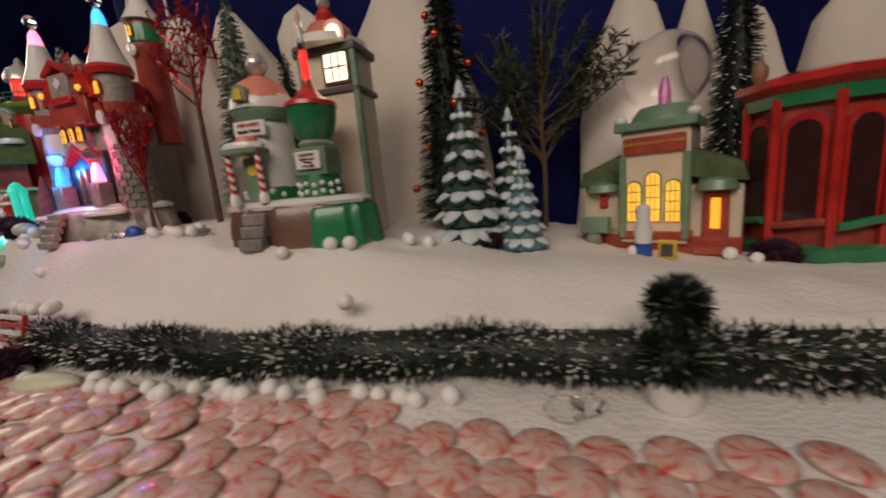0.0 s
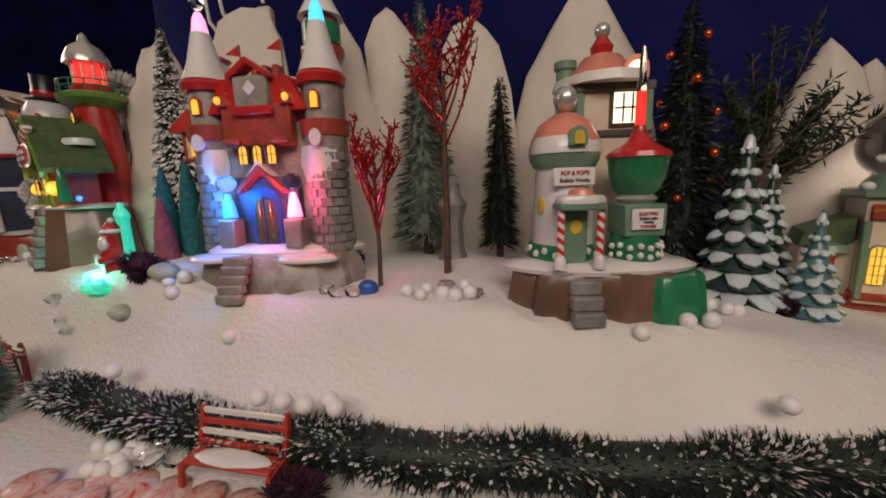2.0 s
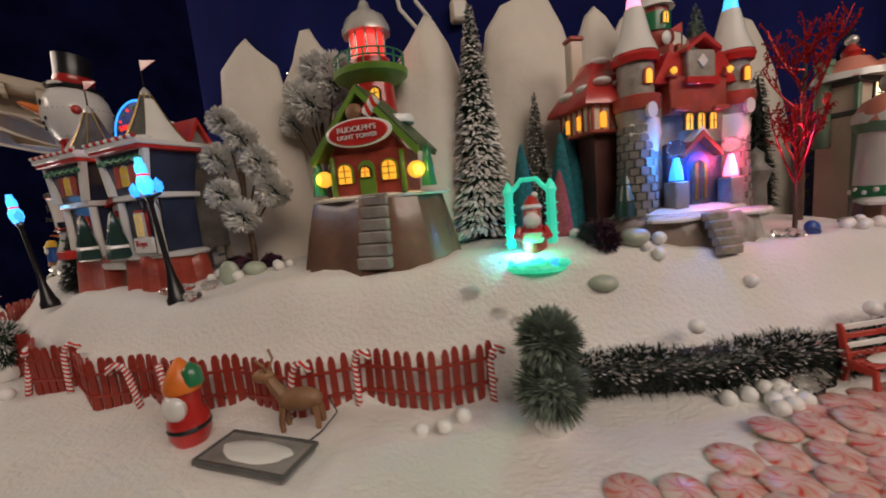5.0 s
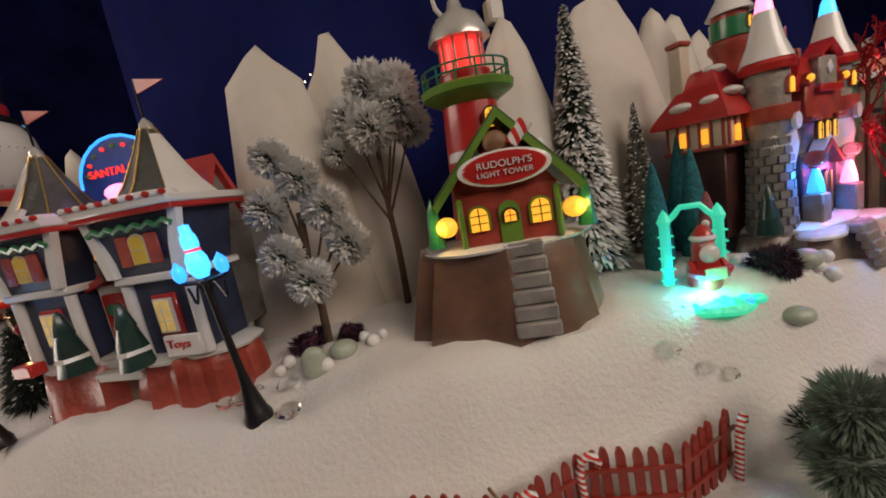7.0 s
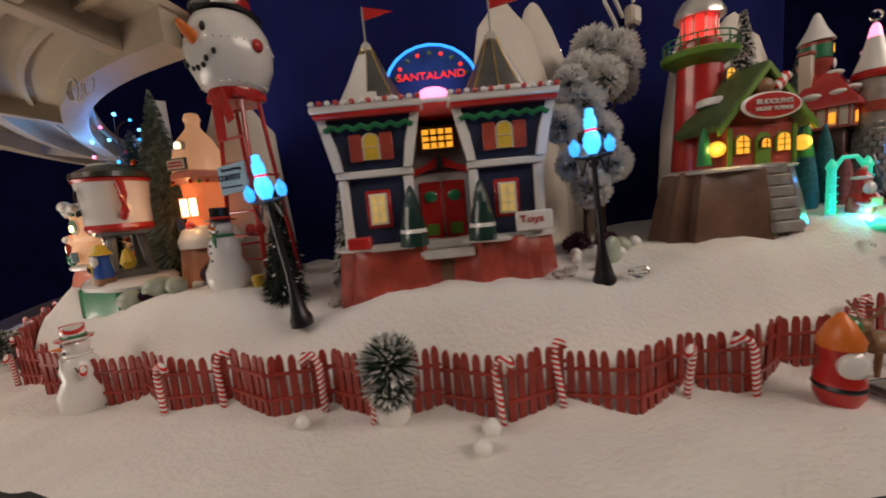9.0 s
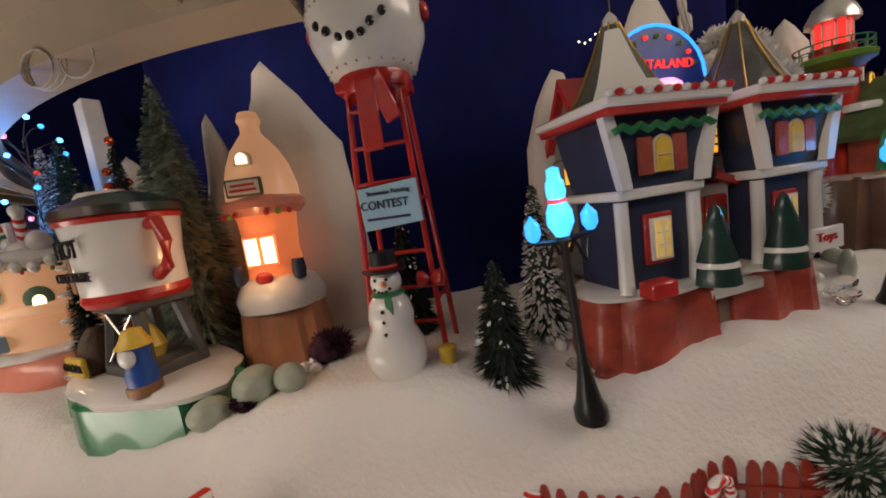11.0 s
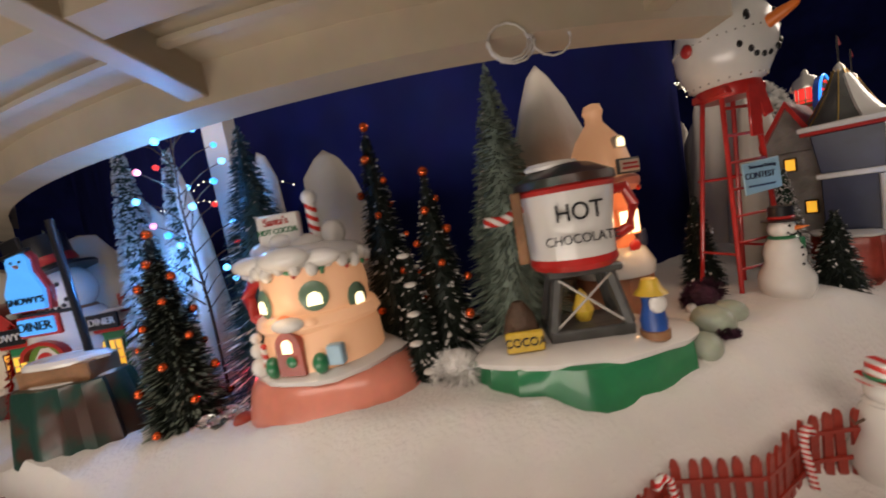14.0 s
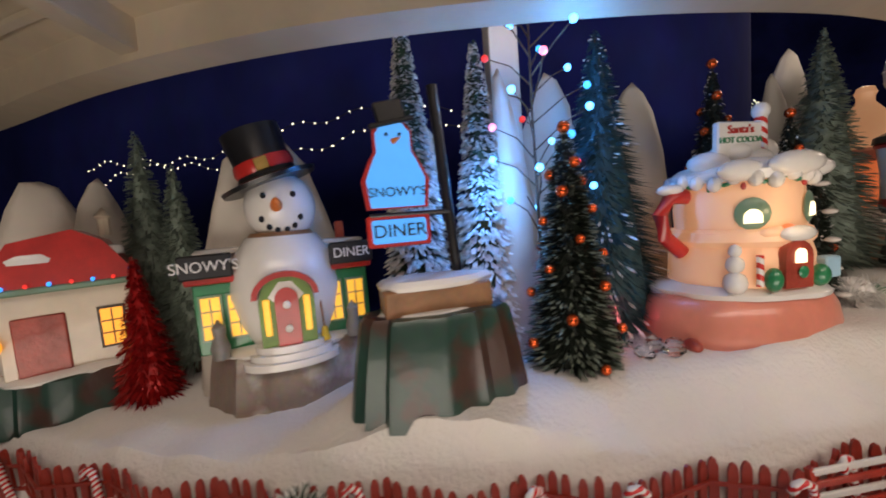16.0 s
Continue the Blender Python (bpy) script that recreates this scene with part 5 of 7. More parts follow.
def toy_shop():
    t = thing("toy_shop", pose(-1.086, 0.018, 0.022, 0, 0, -32) @ Matrix.Diagonal((1.22, 1.1, 1.03, 1)), "navy and red toy shop with two slate spires", "house")
    for sx in (-1, 1):
        part("rock_base", rock(B(), 0.046, 0.034, 0.034, 0.92, 11 + sx, c=(0.040 * sx, -0.008, 0)), BRICKRED, t, "glazed red rock")
        part("snow_ledge", snow_cap(B(), (0.042 * sx, -0.008, 0.031), 0.041, 0.032, 0.006, 12 + sx), CWHITE, t)
    part("middle_rock", rock(B(), 0.030, 0.030, 0.026, 0.92, 15, c=(0, 0.0, 0)), ROCKBROWN, t)
    part("rear_house", box(B(), (0, 0.034, 0.080), (0.108, 0.055, 0.095)), GREY, t)
    part("rear_roof", prism(B(), [(0.008, 0.122), (0.034, 0.178), (0.062, 0.122), (0.066, 0.126), (0.034, 0.186), (0.004, 0.126)], -0.058, 0.058, pose(0, 0, 0, 0, 0, 90)), RED, t, "red gabled roof behind the spires")
    part("rear_gable", prism(B(), [(0.008, 0.122), (0.062, 0.122), (0.034, 0.180)], -0.052, 0.052, pose(0, 0, 0, 0, 0, 90)), GREY, t)
    part("centre_wall", box(B(), (0, 0.002, 0.085), (0.05, 0.03, 0.10)), GREY, t)
    part("centre_roof", box(B(), (0, -0.006, 0.146), (0.056, 0.044, 0.012), taper=0.85), RED, t)
    part("centre_roof_snow", snow_cap(B(), (0, -0.010, 0.151), 0.022, 0.016, 0.005, 5), CWHITE, t)
    for sx in (-1, 1):
        x = 0.046 * sx
        g = part("tower", box(B(), (x, -0.010, 0.067), (0.044, 0.040, 0.062)), NAVY, t, "navy panelled tower")
        # upper storey flares outwards
        bm = box(B(), (x, -0.012, 0.117), (0.046, 0.042, 0.048), taper=1.28)
        part("flared_storey", bm, NAVY, t)
        part("string_course", box(B(), (x, -0.012, 0.096), (0.054, 0.050, 0.006)), CWHITE, t)
        part("garland", tube(B(), [(x + 0.030 * k / 6, -0.0405, 0.1345 - 0.003 * abs(math.cos(k * 1.57))) for k in range(-6, 7)], 0.0022, 6), GREEN, t)
        part("eave", box(B(), (x, -0.012, 0.143), (0.072, 0.066, 0.005)), RED, t)
        part("icing_eave", box(B(), (x, -0.012, 0.1475), (0.075, 0.069, 0.006)), CWHITE, t, "white icing eave")
        for k in range(14):
            part("eave_candy", ball(B(), (x - 0.035 + 0.0054 * k, -0.0465, 0.1515), 0.0022, n=6), RED if k % 2 else CWHITE, t)
        part("spire", lathe(B(), [(0.030, 0.150), (0.021, 0.164), (0.011, 0.186), (0.0045, 0.204), (0.004, 0.206)], (x, -0.006, 0), 8), SLATE, t, "slate spire with gold ribs")
        for k in range(8):
            a = 6.2832 * k / 8
            part("spire_rib", tube(B(), [(x + r * math.cos(a), -0.006 + r * math.sin(a), z) for r, z in ((0.0302, 0.150), (0.0212, 0.1645), (0.0113, 0.1865), (0.0047, 0.2045))], 0.0006, 4), GOLD, t)
        part("spire_tip", lathe(B(), [(0.005, 0.203), (0.004, 0.208), (0.001, 0.212)], (x, -0.006, 0), 10), SILVER, t)
        drape = lathe(B(), [(0.0325, 0.151), (0.0245, 0.1625), (0.0175, 0.176), (0.0110, 0.191), (0.0075, 0.199)], (x, -0.006, 0), 24, wob=0.03, seed=3 + sx)
        bmesh.ops.delete(drape, geom=[f for f in drape.faces if len(f.verts) > 4 or not 0.25 < (math.atan2(f.calc_center_median().y + 0.006, f.calc_center_median().x - x) + (2.75 if sx < 0 else 0.95)) < 1.25 + 6 * max(0, 0.17 - f.calc_center_median().z)], context="FACES")
        bmesh.ops.solidify(drape, geom=drape.faces[:], thickness=0.003)
        part("spire_snow", drape, CWHITE, t, "white snow sliding off the spire")
        part("eave_snow", snow_cap(B(), (x + 0.006, -0.030, 0.150), 0.022, 0.012, 0.006, 6 + sx), CWHITE, t)
        f = part("flag_pole", tube(B(), [(x, -0.006, 0.208), (x, -0.006, 0.240)], 0.0008, 6), BLACK, t)
        part("flag", prism(B(), [(x, 0.240), (x + 0.022, 0.2345), (x, 0.229)], -0.0065, -0.0055), RED, f, "red pennant")
        for q in (-1, 1):
            part("column", lathe(B(), [(0.0042, 0.036), (0.0036, 0.06), (0.0036, 0.092)], (x + 0.023 * q, -0.032, 0), 10), CWHITE, t)
            o = [(x + 0.021 * q, 0.099), (x + 0.027 * q, 0.099), (x + 0.035 * q, 0.141), (x + 0.029 * q, 0.141), (x + 0.0235 * q, 0.118)]
            part("bracket", prism(B(), o, -0.040, -0.035), CWHITE, t)
            part("shutter", box(B(), (x + 0.0105 * q, -0.0375, 0.117), (0.009, 0.002, 0.022)), BRICKRED, t)
        window(t, x, -0.0365, 0.107, 0.009, 0.020, CREAM, YELLOW, bars=1, rows=2)
        part("window_surround", box(B(), (x, -0.0305, 0.0665), (0.018, 0.003, 0.032)), RED, t)
        window(t, x, -0.0322, 0.055, 0.0095, 0.023, CWHITE, LITDIM, arched=False, bars=2, rows=3)
        d = part("door", box(B(), (0.0088 * sx, -0.0165, 0.060), (0.0165, 0.005, 0.052)), RED, t, "red double door")
        part("wreath", lathe(B(), [(0.0035, -0.001), (0.005, 0.0), (0.0035, 0.001)], n=14, m=pose(0.0088 * sx, -0.0200, 0.073, 90)), GREEN, d, "green wreath")
        part("kick_plate", box(B(), (0.0088 * sx, -0.0193, 0.044), (0.009, 0.001, 0.010)), LEAF, d)
        tr = part("potted_tree", lathe(B(), [(0.010, 0.034), (0.0085, 0.048), (0.0090, 0.049), (0.0055, 0.064), (0.006, 0.065), (0.0025, 0.080), (0, 0.084)], (0.024 * sx + 0.002, -0.044, 0), 12, wob=0.09), PINE, t, "small green ceramic tree")
        part("tree_snow", lathe(B(), [(0.0095, 0.045), (0.0075, 0.052), (0.006, 0.050)], (0.024 * sx + 0.002, -0.044, 0), 12, wob=0.1), CWHITE, tr)
    part("door_frame", box(B(), (0, -0.0145, 0.062), (0.042, 0.004, 0.064)), CWHITE, t)
    o = [(-0.026, 0.094), (-0.012, 0.100), (0, 0.108), (0.012, 0.100), (0.026, 0.094), (0.024, 0.090), (0, 0.099), (-0.024, 0.090)]
    part("door_pediment", prism(B(), o, -0.022, -0.014), RED, t)
    part("pediment_lantern", box(B(), (0, -0.024, 0.103), (0.004, 0.004, 0.012)), BLACK, t)
    part("fan_surround", box(B(), (0, -0.0145, 0.123), (0.030, 0.003, 0.022)), RED, t)
    window(t, 0, -0.0165, 0.1145, 0.022, 0.016, DARKFRAME, LITORANGE, arched=False, bars=4, rows=3)
    # arched illuminated board over the roof
    o = [(-0.036, 0.156), (0.036, 0.156)] + [(0.036 * math.cos(a * 0.2618), 0.174 + 0.037 * math.sin(a * 0.2618)) for a in range(13)]
    bd = part("arched_board", prism(B(), o, 0.010, 0.016), BLUE, t, "arched board edged with blue light")
    part("board_edge_light", tube(B(), [(0.0365 * math.cos(a * 0.2618), 0.010, 0.174 + 0.0375 * math.sin(a * 0.2618)) for a in range(13)], 0.0013, 6), LITBLUE, bd)
    text("SANTALAND", 0.0092, LITRED, bd, (0, 0.0094, 0.184))
    for k in range(9):
        a = 0.3 + 2.55 * k / 8
        part("board_star", ball(B(), (0.029 * math.cos(a), 0.0095, 0.176 + 0.028 * math.sin(a)), 0.0018, n=6), LITRED if k % 2 else LEAF, bd)
    part("board_lamp", ball(B(), (0.0, 0.004, 0.166), 0.0075, (1.6, 0.7, 0.9), 10), LITPINK, bd, "pink glowing lamp")
    sg = part("toys_sign", box(B(), (0.062, -0.042, 0.046), (0.026, 0.003, 0.016)), CWHITE, t, "white toys sign")
    text("Toys", 0.0085, RED, sg, (0.060, -0.0438, 0.0475))
    part("gift_box", box(B(), (-0.060, -0.044, 0.040), (0.016, 0.011, 0.010)), RED, t)
    bm = B()
    for i in range(2):
        box(bm, (0, -0.024 - i * 0.006, 0.032 - i * 0.008), (0.040, 0.014, 0.008))
    parts("step", bm, CWHITE, t)
    point_lamp("sign_light", t.matrix_world @ Vector((0, -0.02, 0.168)), 0.008, (0.6, 0.3, 1.0))
    # side windows of the rear house
    for y, z in ((0.02, 0.055), (0.045, 0.055), (0.034, 0.105)):
        o = box(B(), (-0.0548, y, z + 0.008), (0.002, 0.011, 0.016))
        fr = part("window", o, DARKFRAME, t)
        part("pane", box(B(), (-0.0562, y, z + 0.008), (0.0012, 0.008, 0.0125)), LITYELLOW, fr)


toy_shop()


def street_lamp(p, rz, lean):
    t = thing("street_lamp", pose(*p, 0, lean, 0) @ pose(0, 0, 0, 0, 0, rz) @ Matrix.Diagonal((1.0, 1.0, 1.08, 1)), "black leaning street lamp with glowing blue snowman lights", "lamp", "street lamps")
    part("pole", lathe(B(), [(0.0095, -0.004), (0.0095, 0.002), (0.0075, 0.006), (0.0042, 0.022), (0.0026, 0.035), (0.0022, 0.092), (0.004, 0.095), (0.002, 0.098)], n=16), BLACK, t)
    part("crossbar", tube(B(), [(-0.015, 0, 0.096), (0, 0, 0.094), (0.015, 0, 0.096)], 0.0015, 8), BLACK, t)
    for sx in (-1, 1):
        part("scroll", tube(B(), [(0.003 * sx + 0.011 * sx * k / 8 * (1 - 0.1 * math.sin(k)), 0, 0.088 + 0.006 * math.sin(k * 0.9)) for k in range(9)], 0.0009, 6), BLACK, t)
        part("side_light", lathe(B(), [(0.002, 0.097), (0.0040, 0.100), (0.0040, 0.105), (0.0015, 0.108), (0, 0.110)], (0.015 * sx, 0, 0), 12), LITBLUE, t, "small blue lantern")
    part("snowman_light", lathe(B(), [(0.0035, 0.097), (0.0068, 0.103), (0.0064, 0.109), (0.0040, 0.114), (0.0050, 0.118), (0.0045, 0.123), (0.0035, 0.124), (0.0030, 0.129), (0, 0.130)], n=18), LITCYAN, t, "glowing ice blue snowman")
    part("snowman_scarf", lathe(B(), [(0.0040, 0.1125), (0.0050, 0.114), (0.0040, 0.1155)], n=14), LITRED, t)
    point_lamp("street_light", t.matrix_world @ Vector((0, -0.012, 0.113)), 0.012, (0.1, 0.45, 1.0))
    return t


street_lamp((-1.006, -0.098, 0.014), -25, -5)
street_lamp((-1.224, 0.043, 0.003), -45, -7)


# ---- figures and the left-hand houses ----


def snowman_figure(name, p, h, rz, label, hat=True, hatmat=None, brim=None, scarf=None, arms=True):
    t = thing(name, pose(*p, 0, 0, rz), label, "snowman")
    part("body", lathe(B(), [(0.20 * h, -0.02 * h), (0.245 * h, 0.10 * h), (0.245 * h, 0.22 * h), (0.17 * h, 0.38 * h), (0.185 * h, 0.47 * h), (0.16 * h, 0.58 * h), (0.11 * h, 0.645 * h)], n=24), CWHITE, t)
    part("head", ball(B(), (0, 0, 0.74 * h), 0.125 * h, n=18), CWHITE, t)
    part("scarf", lathe(B(), [(0.115 * h, 0.625 * h), (0.14 * h, 0.645 * h), (0.115 * h, 0.668 * h)], n=18), scarf or GREEN, t)
    part("scarf_end", box(B(), (0.05 * h, -0.15 * h, 0.56 * h), (0.06 * h, 0.02 * h, 0.17 * h)), scarf or GREEN, t)
    part("carrot_nose", lathe(B(), [(0.028 * h, 0), (0.012 * h, 0.08 * h), (0, 0.13 * h)], n=10, m=pose(0.02 * h, -0.11 * h, 0.74 * h, 80, 0, 20)), ORANGE, t)
    for x, z in ((-0.045, 0.775), (0.045, 0.775), (-0.06, 0.70), (-0.03, 0.678), (0.0, 0.672), (0.03, 0.678), (0.06, 0.70)):
        y = -math.sqrt(max(0, 0.125 ** 2 - x * x - (z - 0.74) ** 2))
        part("coal", ball(B(), (x * h, y * h, z * h), 0.014 * h, n=6), BLACK, t)
    for z in (0.36, 0.46, 0.54):
        part("button", ball(B(), (0, -0.178 * h, z * h), 0.016 * h, n=6), BLACK, t)
    if hat:
        part("hat", lathe(B(), [(0.17 * h, 0.825 * h), (0.175 * h, 0.84 * h), (0.11 * h, 0.845 * h), (0.105 * h, 0.985 * h), (0.0, 0.99 * h)], n=20), hatmat or BLACK, t)
        part("hat_brim", lathe(B(), [(0.11 * h, 0.842 * h), (0.118 * h, 0.862 * h), (0.108 * h, 0.88 * h)], n=20), brim or RED, t)
    if arms:
        for sx in (-1, 1):
            part("arm", tube(B(), [(0.15 * h * sx, 0, 0.52 * h), (0.26 * h * sx, -0.03 * h, 0.50 * h), (0.31 * h * sx, -0.05 * h, 0.57 * h)], 0.012 * h, 6, 0.006 * h), BROWN, t)
    return t


snowman_figure("snowman", (-1.268, 0.155, 0.024), 0.084, -58, "glossy white ceramic snowman in a black hat and green scarf", arms=False)
snowman_figure("snowman", (-1.393, 0.160, -0.062), 0.078, -75, "white snowman in a red and white striped hat", hatmat=POLE, brim=GREEN, scarf=CWHITE)


def ladder_snowman():
    t = thing("snowman_water_tower", pose(-1.234, 0.174, 0.020, 0, 0, -58) @ Matrix.Diagonal((0.92, 0.92, 0.99, 1)), "giant snowman head on a red ladder tower", "tower")
    top = 0.200
    for sx in (-1, 1):
        for y0, y1 in ((-0.020, -0.010), (0.030, 0.012)):
            part("leg", tube(B(), [(0.031 * sx, y0, -0.01), (0.020 * sx, y1, top)], 0.0024, 8), RED, t, "red painted leg")
    for k in range(7):
        z = 0.030 + 0.026 * k
        w = 0.0305 - 0.011 * z / top
        part("rung", tube(B(), [(-w, -0.019 + 0.008 * z / top, z), (w, -0.019 + 0.008 * z / top, z)], 0.0015, 6), RED, t)
    for sx in (-1, 1):
        for z in (0.045, 0.12):
            w = 0.0305 - 0.011 * z / top
            part("side_brace", tube(B(), [(w * sx, -0.018, z), (w * sx, 0.024, z)], 0.0015, 6), RED, t)
    part("platform", box(B(), (0, 0, top + 0.002), (0.052, 0.040, 0.008)), RED, t)
    part("scarf_wrap", lathe(B(), [(0.025, top - 0.004), (0.029, top + 0.004), (0.027, top + 0.013)], n=20), RED, t, "red scarf")
    part("scarf_end", box(B(), (0.0, -0.026, top - 0.020), (0.015, 0.003, 0.050)), RED, t)
    part("scarf_end", box(B(), (0.012, -0.025, top - 0.010), (0.012, 0.003, 0.036), ry=-0.35), RED, t)
    zc = top + 0.046
    part("head", lathe(B(), [(0.022, -0.042), (0.034, -0.034), (0.0435, -0.014), (0.0450, 0.002), (0.042, 0.018), (0.033, 0.033), (0.016, 0.042), (0, 0.044)], (0, 0, zc), 32), CWHITE, t, "white riveted snowman head")
    for k in range(40):
        a = 6.2832 * k / 40
        part("rivet", ball(B(), (0.0452 * math.cos(a), 0.0452 * math.sin(a), zc + 0.003), 0.0009, n=5), SILVER, t)
    for k in range(24):
        a = 6.2832 * k / 24
        part("rivet", ball(B(), (0.034 * math.cos(a), 0.034 * math.sin(a), zc - 0.0345), 0.0009, n=5), SILVER, t)
    part("carrot_nose", lathe(B(), [(0.0062, 0), (0.0054, 0.012), (0.0034, 0.022), (0, 0.026)], n=12, m=pose(0.004, -0.042, zc + 0.004, 72, 0, 24)), ORANGE, t, "orange carrot nose")
    for x in (-0.016, 0.016):
        part("eye", ball(B(), (x, -0.0395, zc + 0.013), 0.0046, (0.8, 0.5, 1.1)), BLACK, t)
    for k in range(7):
        x = -0.024 + 0.008 * k
        z = -0.010 - 0.011 * (1 - (x / 0.024) ** 2)
        part("coal", ball(B(), (x, -math.sqrt(0.044 ** 2 - x * x) + (0.004 if z < -0.018 else 0.0), zc + z), 0.0032, (1, 0.6, 1), 8), BLACK, t)
    part("hat", lathe(B(), [(0.036, 0), (0.037, 0.004), (0.026, 0.006), (0.0235, 0.010), (0.025, 0.050), (0, 0.052)], n=28, m=pose(0, 0.002, zc + 0.036, -6, 4, 0)), BLACK, t, "tall black top hat")
    part("hat_band", lathe(B(), [(0.0245, 0.008), (0.026, 0.014), (0.0245, 0.020)], n=24, m=pose(0, 0.002, zc + 0.036, -6, 4, 0)), RED, t)
    part("hat_flower", ball(B(), (-0.027, -0.012, zc + 0.048), 0.0085, (0.8, 0.6, 1.2)), ORANGE, t)
    part("hat_snow", snow_cap(B(), (0.022, -0.018, zc + 0.038), 0.014, 0.010, 0.004, 2), CWHITE, t)
    sg = part("contest_sign", box(B(), (0.004, -0.0235, 0.117), (0.047, 0.002, 0.030), ry=-0.06), PALEBLUE, t, "pale blue contest board")
    text("Snowman Painting", 0.0046, NAVY, sg, (0.004, -0.0249, 0.1265))
    text("CONTEST", 0.0085, NAVY, sg, (0.000, -0.0249, 0.1180))
    part("sign_line", box(B(), (0.002, -0.0249, 0.1085), (0.034, 0.0006, 0.0018), bev=0), NAVY, sg)
    for sx in (-1, 1):
        part("bow", lathe(B(), [(0.001, 0), (0.006, 0.005), (0.0065, 0.009), (0.001, 0.011)], n=10, m=pose(0.026, -0.022, 0.062, 0, 90 * sx, 0)), RED, t)
    for sx in (-1, 1):
        part("ear_muff", ball(B(), (0.046 * sx, 0, zc), 0.0065, (0.6, 1, 1)), RED, t)
    b = thing("sand_pail", pose(-1.244, 0.131, 0.024), "small yellow pail on the snow", "bucket")
    part("pail", lathe(B(), [(0.005, 0), (0.0065, 0.011), (0.0058, 0.0115)], n=14), YELLOW, b)


ladder_snowman()


def orange_cottage():
    t = thing("glowing_cottage", pose(-1.277, 0.299, 0.024, 0, 0, -45) @ Matrix.Diagonal((1.05, 1.05, 1.2, 1)), "glowing orange cottage with a swirled white roof", "house")
    part("rock_base", rock(B(), 0.040, 0.034, 0.034, 0.9, 4), ROCKTERRA, t)
    part("snow_ledge", lathe(B(), [(0.036, 0.032), (0.037, 0.040), (0.030, 0.052), (0.022, 0.056)], n=24, wob=0.02), CWHITE, t)
    # no bulb inside: walls, window frames and roof have the glow in their colour
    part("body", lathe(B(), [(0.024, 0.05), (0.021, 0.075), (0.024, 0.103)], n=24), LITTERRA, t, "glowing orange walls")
    part("eave", lathe(B(), [(0.028, 0.100), (0.0325, 0.105), (0.0325, 0.110), (0.027, 0.114)], n=26, wob=0.02), PINKROCK, t)
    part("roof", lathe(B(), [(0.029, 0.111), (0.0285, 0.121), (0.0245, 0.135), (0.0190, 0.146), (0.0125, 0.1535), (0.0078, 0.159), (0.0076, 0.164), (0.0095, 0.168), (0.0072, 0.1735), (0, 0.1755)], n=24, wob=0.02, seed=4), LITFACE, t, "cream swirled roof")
    part("dormer", prism(B(), shift(arch_outline(0.013, 0.010), 0, 0.134), -0.026, -0.012), CREAM, t)
    part("dormer_pane", prism(B(), shift(arch_outline(0.008, 0.007), 0, 0.1352), -0.0275, -0.0255), LITWARM, t)
    for sx in (-1, 1):
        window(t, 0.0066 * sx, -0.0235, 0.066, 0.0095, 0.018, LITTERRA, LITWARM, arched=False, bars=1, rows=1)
        part("barrel", lathe(B(), [(0.005, 0.052), (0.006, 0.058), (0.005, 0.066)], (0.024 * sx, -0.016, 0), 10), NAVY, t)
        for k in range(3):
            part("eave_light", ball(B(), (0.012 * sx + 0.007 * sx * k, -0.029 + 0.005 * k, 0.101), 0.0022, n=6), LEAF if k % 2 else RED, t)
    sg = part("sign_board", box(B(), (0.0, -0.031, 0.119), (0.028, 0.003, 0.012)), SLATE, t)
    part("sign_panel", box(B(), (0.0, -0.0328, 0.119), (0.024, 0.001, 0.009)), CREAM, sg)
    part("sign_line", box(B(), (0.0, -0.0336, 0.1205), (0.018, 0.0006, 0.0016), bev=0), RED, sg)
    part("sign_line", box(B(), (0.0, -0.0336, 0.1172), (0.020, 0.0006, 0.0016), bev=0), RED, sg)
    part("heart_plaque", ball(B(), (0, -0.028, 0.056), 0.006, (1.2, 0.4, 0.8)), RED, t)
    point_lamp("cottage_glow", t.matrix_world @ Vector((0, -0.045, 0.075)), 0.03, (1.0, 0.50, 0.18))
    for k, (x, y, r) in enumerate(((-1.362, 0.245, 0.013), (-1.335, 0.232, 0.016), (-1.318, 0.215, 0.012))):
        s = part("boulder", ball(B(), (0, 0, r * 0.6), r, (1.1, 0.9, 0.85), 14), STONEGREEN)
        s.matrix_world = pose(x, y, ground(x, y), 0, 0, 40 * k)
        tagged(s, "smooth pale grey-green stone on the snow", "stone", "stones")


orange_cottage()


